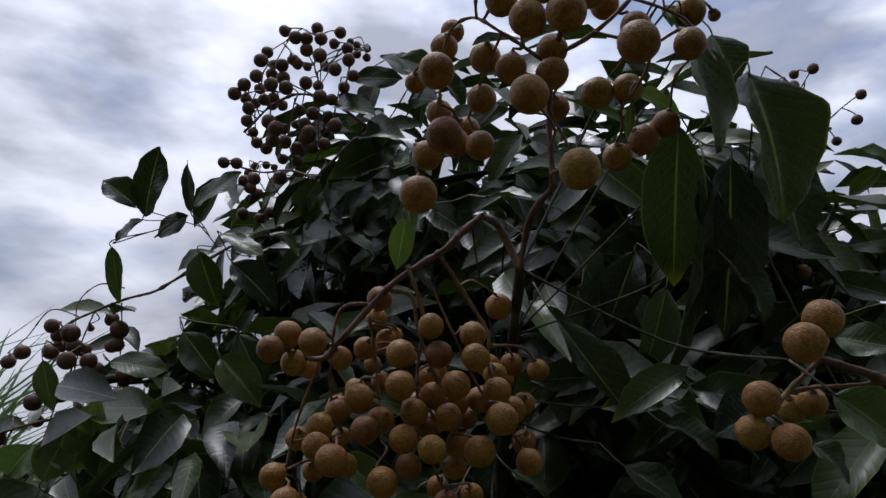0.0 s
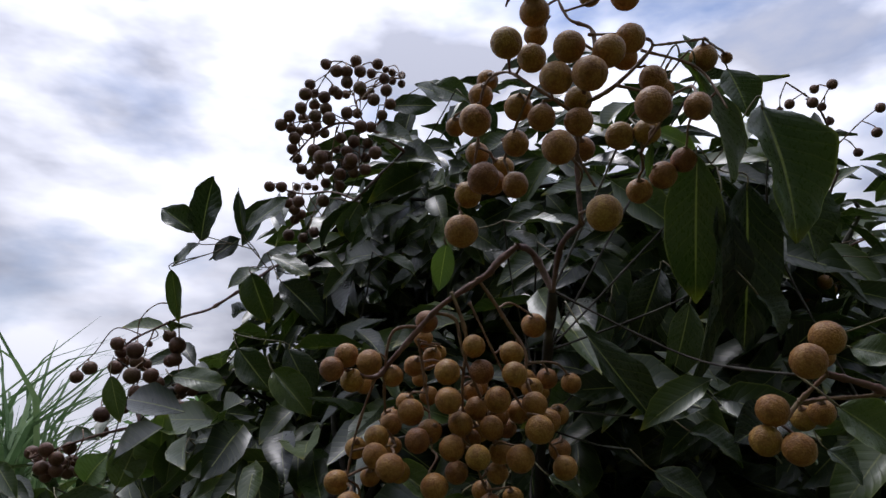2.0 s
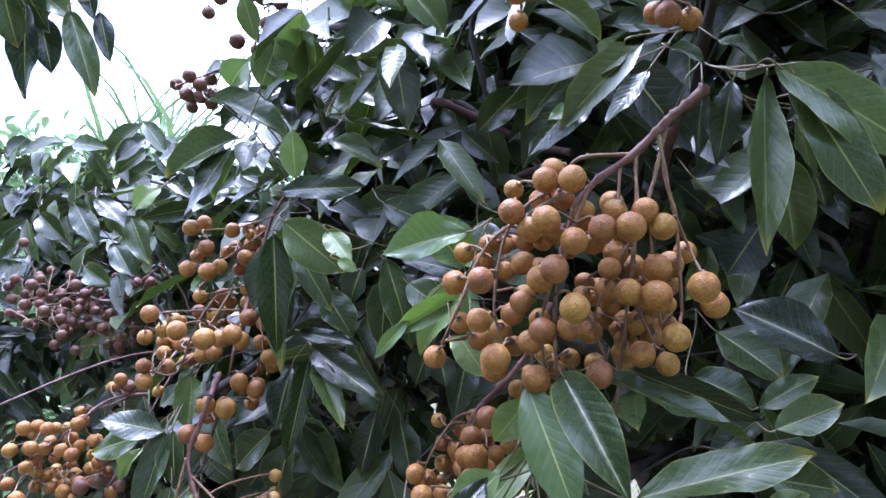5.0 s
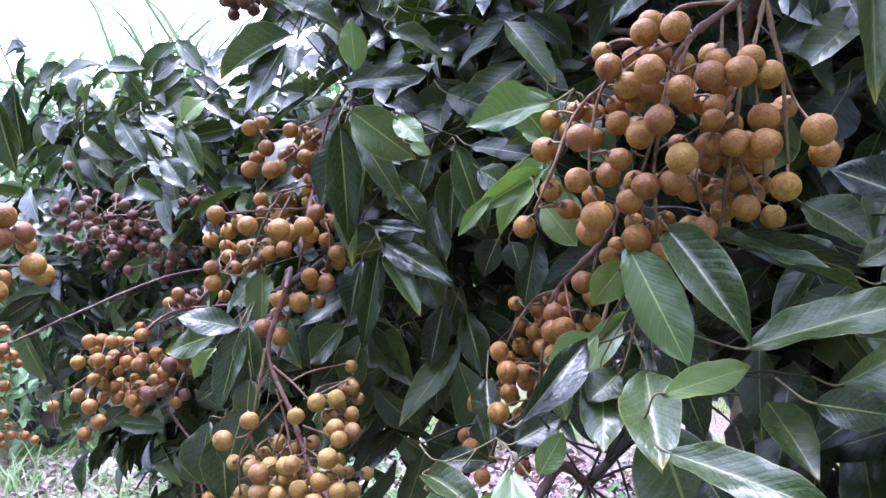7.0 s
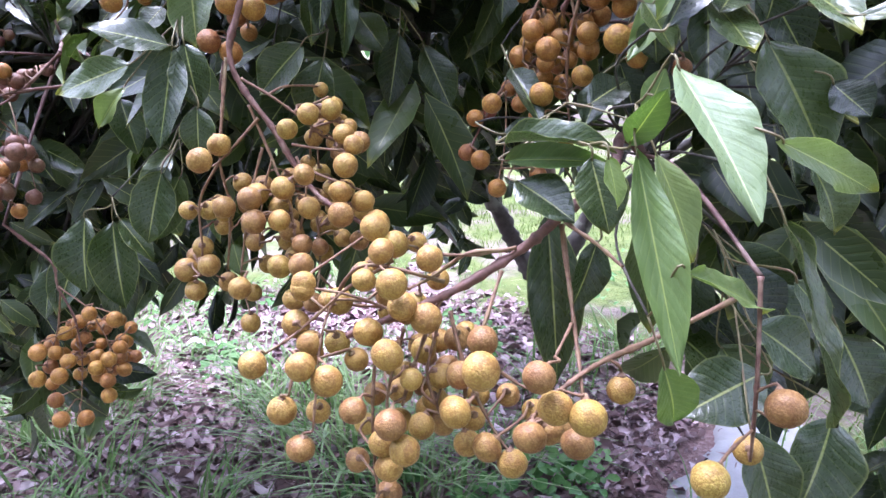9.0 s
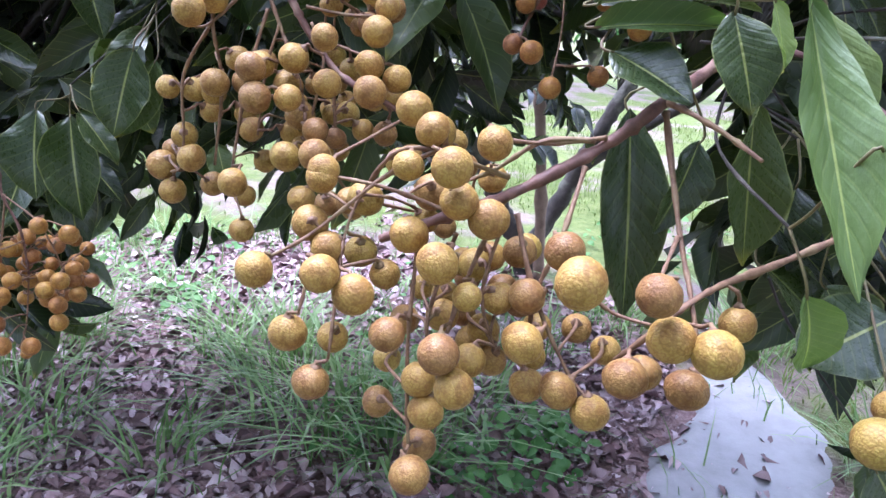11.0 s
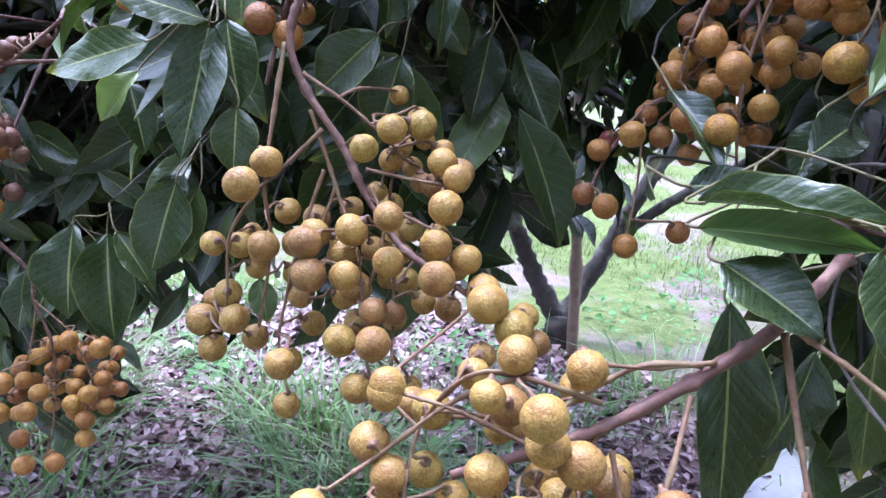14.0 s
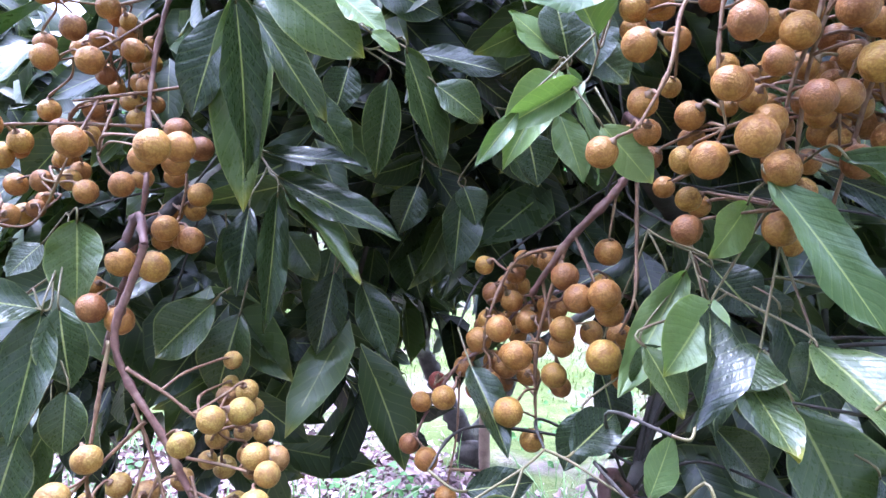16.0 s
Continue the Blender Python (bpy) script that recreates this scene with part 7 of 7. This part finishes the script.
spray("hanging dark leaves in the heart of the crown", [
    (-0.360, 0.851, 1.233, -0.351, 0.823, 1.173, 0.028, -19, 3),
    (-0.147, 0.879, 1.277, -0.158, 0.853, 1.199, 0.037, -21, 5),
    (-0.192, 0.872, 1.275, -0.213, 0.852, 1.229, 0.034, 5, 3),
    (-0.236, 0.904, 1.176, -0.209, 0.870, 1.107, 0.038, -8, 5),
    (-0.264, 0.894, 1.189, -0.278, 0.868, 1.108, 0.037, -7, 0),
    (-0.127, 0.811, 1.325, -0.104, 0.782, 1.285, 0.039, -19, 2),
    (-0.128, 0.789, 1.424, -0.119, 0.763, 1.378, 0.042, -18, 5),
    (-0.094, 0.746, 1.425, -0.091, 0.720, 1.376, 0.039, 9, 2),
    (-0.112, 0.738, 1.343, -0.096, 0.709, 1.290, 0.029, 21, 14),
    (-0.276, 0.942, 1.132, -0.284, 0.911, 1.024, 0.047, 3, 1)])
spray("blurred leaves on a branch hanging close by", [
    (-0.738, 0.831, 1.767, -0.685, 0.841, 1.710, 0.052, -12, 4),
    (-0.709, 0.847, 1.757, -0.706, 0.837, 1.665, 0.048, -14, 2),
    (-0.701, 0.858, 1.753, -0.736, 0.841, 1.696, 0.044, 1, 1),
    (-0.728, 0.812, 1.731, -0.683, 0.821, 1.646, 0.047, 16, 2),
    (-0.710, 0.867, 1.787, -0.678, 0.863, 1.723, 0.044, -2, 3),
    (-0.722, 0.834, 1.716, -0.663, 0.835, 1.671, 0.043, -17, 5),
    (-0.750, 0.808, 1.760, -0.737, 0.811, 1.673, 0.050, -25, 2),
    (-0.657, 0.846, 1.740, -0.634, 0.840, 1.671, 0.031, -22, 5),
    (-0.710, 0.836, 1.679, -0.678, 0.822, 1.599, 0.039, -24, 0),
    (-0.694, 0.819, 1.776, -0.700, 0.818, 1.674, 0.045, 0, 3),
    (-0.658, 0.826, 1.777, -0.633, 0.830, 1.694, 0.037, -14, 3),
    (-0.711, 0.816, 1.685, -0.701, 0.797, 1.559, 0.050, -1, 2),
    (-0.657, 0.826, 1.677, -0.609, 0.815, 1.564, 0.037, -20, 4),
    (-0.620, 0.833, 1.676, -0.600, 0.827, 1.614, 0.025, -24, 5),
    (-0.725, 0.793, 1.703, -0.709, 0.796, 1.619, 0.041, -6, 1)])
spray("dark leaves on a branch hanging close by", [
    (-0.794, 0.729, 1.490, -0.770, 0.697, 1.355, 0.041, 23, 3),
    (-0.779, 0.753, 1.480, -0.742, 0.724, 1.342, 0.041, 9, 1),
    (-0.795, 0.706, 1.473, -0.772, 0.676, 1.361, 0.043, 13, 0),
    (-0.786, 0.755, 1.506, -0.810, 0.738, 1.435, 0.038, 25, 5),
    (-0.769, 0.774, 1.463, -0.753, 0.756, 1.369, 0.031, -0, 1)])
spray("lit leaves at the far edge of the crown", [
    (-0.830, 1.111, 1.453, -0.753, 1.088, 1.406, 0.044, -19, 4),
    (-0.699, 1.090, 1.472, -0.726, 1.045, 1.437, 0.038, -6, 11),
    (-0.902, 1.145, 1.444, -0.834, 1.118, 1.368, 0.042, -11, 4),
    (-0.997, 1.174, 1.423, -0.926, 1.150, 1.373, 0.040, 11, 3),
    (-0.724, 1.050, 1.424, -0.673, 1.027, 1.350, 0.041, -6, 5),
    (-1.019, 1.171, 1.454, -1.036, 1.150, 1.416, 0.036, 17, 5),
    (-0.767, 1.068, 1.378, -0.712, 1.040, 1.329, 0.039, -11, 5),
    (-0.602, 1.013, 1.534, -0.636, 0.981, 1.507, 0.032, -3, 2),
    (-0.528, 0.978, 1.537, -0.548, 0.947, 1.472, 0.034, 1, 4),
    (-0.845, 1.100, 1.337, -0.780, 1.075, 1.307, 0.036, 26, 1)])

# ---- litter, grass and weeds ----
def blades(name, rows, material, parent, seed, arch=1.0):
    """Grass blades as bent tapering strips, in one mesh. rows: foot, lean direction, height, width."""
    rng = np.random.default_rng(seed)
    vs, fs, off = [], [], 0
    for x, y, z, ang, h, w in rows:
        d = np.array([math.cos(ang), math.sin(ang), 0])
        s = np.array([-d[1], d[0], 0])
        bend = rng.uniform(0.45, 1.45) * arch
        pts = []
        for i, t in enumerate((0.0, 0.35, 0.7, 1.0)):
            c = np.array([x, y, z]) + d * h * bend * t * t + np.array([0, 0, h * (t - 0.42 * bend * t * t)])
            q = w * (0.5, 0.5, 0.34, 0.04)[i]
            pts += [c - s * q, c + s * q]
        vs += pts
        fs += [(off + 2 * k, off + 2 * k + 1, off + 2 * k + 3, off + 2 * k + 2) for k in range(3)]
        off += 8
    return part(name, mesh_of(name, vs, fs), material, parent, kind="stuff")


def tufts(places, seed):
    rng = np.random.default_rng(seed)
    rows = []
    for x, y, r, n, h in places:
        for _ in range(n):
            a, q = rng.uniform(0, 6.283), r * math.sqrt(rng.random())
            px, py = x + q * math.cos(a), y + q * math.sin(a)
            rows.append((px, py, height_of(px, py) - 0.005, a + rng.normal() * 0.8, h * rng.uniform(0.4, 1.3), rng.uniform(0.004, 0.009)))
    return rows


rng = np.random.default_rng(77)
TUFTS = [(-0.40, 1.80, 0.20, 80, 0.25), (-0.32, 1.62, 0.18, 80, 0.25), (-0.50, 2.05, 0.16, 60, 0.23), (-1.3, 2.2, 0.35, 160, 0.3), (-1.1, 1.75, 0.2, 70, 0.26),
         (-0.30, 1.72, 0.16, 70, 0.26), (-0.45, 1.92, 0.15, 60, 0.24), (-0.18, 1.52, 0.12, 70, 0.24), (-0.62, 2.06, 0.10, 70, 0.22), (0.02, 1.72, 0.10, 70, 0.22),
         (-1.20, 2.08, 0.22, 150, 0.24), (-1.42, 2.30, 0.22, 140, 0.24), (-0.98, 1.68, 0.10, 50, 0.16), (-0.70, 1.52, 0.08, 40, 0.15), (-1.05, 1.45, 0.12, 60, 0.18),
         (0.62, 2.22, 0.12, 60, 0.22), (1.02, 2.05, 0.14, 90, 0.25), (0.95, 1.38, 0.10, 50, 0.2), (0.30, 2.10, 0.14, 70, 0.16), (-0.1, 2.35, 0.2, 90, 0.14), (-0.85, 2.50, 0.14, 60, 0.15),
         (-2.05, 2.05, 0.32, 170, 0.2), (-1.70, 1.90, 0.24, 120, 0.2), (-1.30, 2.78, 0.22, 110, 0.16), (-0.95, 3.02, 0.20, 110, 0.16), (-0.45, 3.10, 0.22, 110, 0.15)]
grass_tufts = tagged(blades("grass_tufts", tufts(TUFTS, 3), GRASS, None, 4), "tufts of thin arching grass growing through the leaf litter", "grass", kind="stuff")

rows = []
for _ in range(60000):
    x, y = rng.uniform(-4.2, 4.2), rng.uniform(0.2, 8.5)
    far = y > 5
    if patch_of(x, y) > rng.uniform(0.1, 0.55) or (0.1 < x < 0.95 and 0.5 < y < 2.0) or (far and rng.random() < 0.4):
        continue
    g = noise.noise(Vector((x * 0.9, y * 0.9, 8)))
    if g < rng.uniform(-0.25, 0.15):
        continue
    rows.append((x, y, height_of(x, y) - 0.004, rng.uniform(0, 6.283), rng.uniform(0.03, 0.09) * (1 + max(0, g)), rng.uniform(0.003, 0.006)))
tagged(blades("short_grass", rows, MEADOW, None, 6), "short pale green grass on damp ground", "grass", kind="stuff")

rows = []
for _ in range(2600):
    x, y = rng.uniform(-2.2, 1.0), rng.uniform(0.8, 3.2)
    if noise.noise(Vector((x * 2.1, y * 2.1, 2))) < rng.uniform(-0.3, 0.5):
        continue
    rows.append((x, y, height_of(x, y), rng.uniform(0, 6.283), rng.uniform(0.05, 0.20), rng.uniform(0.002, 0.0045)))
tagged(blades("stray_grass", rows, GRASS, None, 8), "stray thin grass blades among the dead leaves", "grass", kind="stuff")

# dead leaves
LITTER_SHAPES = [leaf_shape(3, 2, f, d, w, p, tw) for f, d, w, p, tw in ((0.5, 0.4, 0.08, 0, 0.5), (-0.6, -0.2, 0.06, 2, -0.6), (0.2, 0.5, 0.1, 4, 0.9), (0.9, 0.1, 0.04, 1, 0))]
rows = []
for _ in range(52000):
    x, y = rng.uniform(-2.5, 1.4), rng.uniform(0.8, 3.6)
    on_path = 0.35 < x < 0.98 and y < 2.0 and x > 0.29 + 0.8 * (y - 1.39)
    if patch_of(x, y) < rng.uniform(0.15, 0.8) or (on_path and rng.random() < 0.85):
        continue
    a = rng.uniform(0, 6.283)
    size = 0.010 + 0.055 * rng.random() ** 2.4
    nrm = np.array([rng.normal() * 0.35, rng.normal() * 0.35, 1.0])
    rows.append(((x, y, height_of(x, y) + rng.uniform(0.004, 0.02)), (math.cos(a), math.sin(a), rng.normal() * 0.12), nrm, size, size * rng.uniform(0.35, 0.7)))
tagged(many_leaves("leaf_litter", rows, LITTER_SHAPES, LITTER, None), "fallen brown and grey longan leaves covering the soil", "leaf litter")

# low broad-leaved weeds
rows = []
for cx, cy, r, n in [(0.10, 1.50, 0.14, 110), (0.22, 1.60, 0.10, 50), (-0.05, 1.44, 0.10, 40), (-0.28, 1.62, 0.12, 40), (-0.78, 2.32, 0.10, 40), (-0.15, 2.0, 0.16, 40), (-0.9, 2.75, 0.25, 60), (0.05, 2.45, 0.2, 50),
                     (-1.6, 3.2, 0.4, 120), (-2.2, 2.9, 0.4, 120), (0.9, 2.9, 0.3, 70), (1.4, 3.3, 0.4, 90)]:
    for _ in range(n):
        a, q = rng.uniform(0, 6.283), r * math.sqrt(rng.random())
        x, y = cx + q * math.cos(a), cy + q * math.sin(a)
        z = height_of(x, y) + rng.uniform(0.01, 0.075)
        size = rng.uniform(0.022, 0.045)
        b = rng.uniform(0, 6.283)
        rows.append(((x, y, z), (math.cos(b), math.sin(b), rng.normal() * 0.3), (rng.normal() * 0.3, rng.normal() * 0.3 - 0.2, 1), size, size * rng.uniform(0.6, 0.85)))
tagged(many_leaves("weed_patch", rows, SMALL_SHAPES, WEED, None), "low patches of fresh green broad-leaved weeds", "weeds")


def cane_clump(x, y, n, seed, tall):
    """A clump of tall cane grass: upright stems with arching strap leaves."""
    top = thing("cane_clump", "tall clump of arching green cane grass on the bank", "cane grass", "cane clumps on the bank")
    r = np.random.default_rng(seed)
    stems, straps = [], []
    for _ in range(n // 3):
        a, q = r.uniform(0, 6.283), 0.22 * math.sqrt(r.random())
        px, py, h = x + q * math.cos(a), y + q * math.sin(a), tall * r.uniform(0.45, 0.62)
        foot = height_of(px, py) - 0.02
        stems.append((px, py, foot, a, h, 0.022))
        for _k in range(7):
            up = r.uniform(0.2, 0.92)
            straps.append((px, py, foot + h * up, r.uniform(0, 6.283), tall * r.uniform(0.24, 0.40), r.uniform(0.016, 0.034)))
    blades("stems", stems, CANE, top, seed, 0.06)
    blades("strap_leaves", straps, CANE, top, seed + 1, 1.0)
    return top


for i, (x, y, n, tall) in enumerate([(-2.40, 3.75, 60, 3.0), (-2.75, 4.0, 60, 3.2), (-3.5, 4.0, 44, 2.4), (-3.3, 5.0, 40, 2.4), (-4.2, 5.2, 40, 2.2), (-2.9, 3.2, 36, 1.3), (-3.6, 3.2, 40, 1.3), (-4.6, 4.2, 40, 1.7)]):
    cane_clump(x, y, n, 40 + i, tall)


def shrub(x, y, z, r, n, seed, label, look_of):
    """A far bush: short stems and a ragged crown of small leaves."""
    top = thing("shrub", label, "shrub", "shrubs on the bank")
    g = np.random.default_rng(seed)
    size = min(r, 0.9)
    bm = bmesh.new()
    foot = Vector((x, y, height_of(x, y) - 0.03))
    rows = []
    for _ in range(12):
        e = Vector((x + g.normal() * r * 0.5, y + g.normal() * r * 0.5, z + g.normal() * r * 0.35))
        tube(bm, smooth_line([foot, foot.lerp(e, 0.5) + Vector((g.normal() * 0.06, 0, 0.08)), e], 5), 0.012, 0.004, 5)
    for _ in range(n):
        d = g.normal(size=3)
        d /= np.linalg.norm(d)
        c = np.array([x, y, z]) + d * np.array([r, r, r * 0.75]) * (1 - 0.75 * g.random() ** 2) * (0.8 + 0.4 * g.random())
        rows.append((c, d + g.normal(size=3) * 0.6 + np.array([0, 0, -0.3]), np.array([0, -0.3, 0.9]) + g.normal(size=3) * 0.4, size * g.uniform(0.16, 0.30), size * g.uniform(0.07, 0.11)))
    part("stem", bm, BARK, top)
    many_leaves("foliage", rows, SMALL_SHAPES, look_of, top)
    return top


for i, (x, y, z, r, n) in enumerate([(-2.75, 3.55, 1.20, 0.42, 420), (-3.5, 4.5, 1.45, 0.6, 520), (-2.3, 5.2, 1.35, 0.6, 480), (-4.3, 4.9, 1.6, 0.7, 520), (-3.0, 2.7, 0.75, 0.42, 420), (-2.45, 2.62, 0.46, 0.36, 420)]):
    shrub(x, y, z, r, n, 90 + i, "leafy green shrub growing on the grassy bank", CANE)

# a pale concrete post by the bank
post = thing("concrete_post", "pale weathered concrete post at the foot of the bank", "post")
for name, z, size in (("shaft", 0.64, (0.12, 0.12, 1.10)), ("cap", 1.21, (0.16, 0.16, 0.045))):
    bm = bmesh.new()
    bmesh.ops.create_cube(bm, size=1.0, matrix=Matrix.LocRotScale((-2.85, 2.95, z), Euler((0, 0, 0.5)), size))
    bmesh.ops.bevel(bm, geom=bm.edges[:], offset=0.012, segments=2, affect="EDGES")
    part(name, bm, BLOCK, post)

# the next row of trees, far behind, then unseen ones that block sky light
for i, (x, y, z, r, n) in enumerate([(-1.2, 9.5, 1.7, 1.2, 700), (1.3, 9.0, 1.6, 1.2, 800), (3.6, 9.6, 1.7, 1.3, 700), (5.8, 8.6, 1.6, 1.3, 600), (-3.6, 10.0, 1.8, 1.3, 600),
                                     # unseen crowns behind and beside the camera, added to cut the front light
                                     (-3.0, -2.8, 3.2, 2.3, 4600), (0.3, -3.0, 3.4, 2.4, 5200), (3.4, -2.6, 3.2, 2.3, 4600), (-5.6, -0.6, 2.4, 1.8, 2600), (-2.9, -0.5, 2.0, 1.2, 3200), (4.6, 0.8, 3.0, 2.1, 3400)]):
    shrub(x, y, z, r, n, 140 + i, "dark green orchard tree of a far row, or added unseen to block sky light", WEED)


def scrap(x, y):
    """A small curled scrap lying on the litter."""
    bm = bmesh.new()
    rows = []
    for i in range(7):
        a = i / 6
        z = height_of(x, y) + 0.012 + 0.03 * math.sin(a * 2.6)
        rows.append([bm.verts.new((x + 0.07 * a, y + 0.012 * k + 0.01 * math.sin(5 * a), z + 0.004 * k)) for k in (-1, 0, 1)])
    for p, q in zip(rows, rows[1:]):
        for k in range(2):
            bm.faces.new((p[k], p[k + 1], q[k + 1], q[k])).smooth = True
    ob = part("scrap", bm, SCRAP)
    ob.modifiers.new("thickness", "SOLIDIFY").thickness = 0.0015
    return tagged(ob, "small curled white scrap lying on the dead leaves", "scrap")


scrap(-0.96, 2.50)
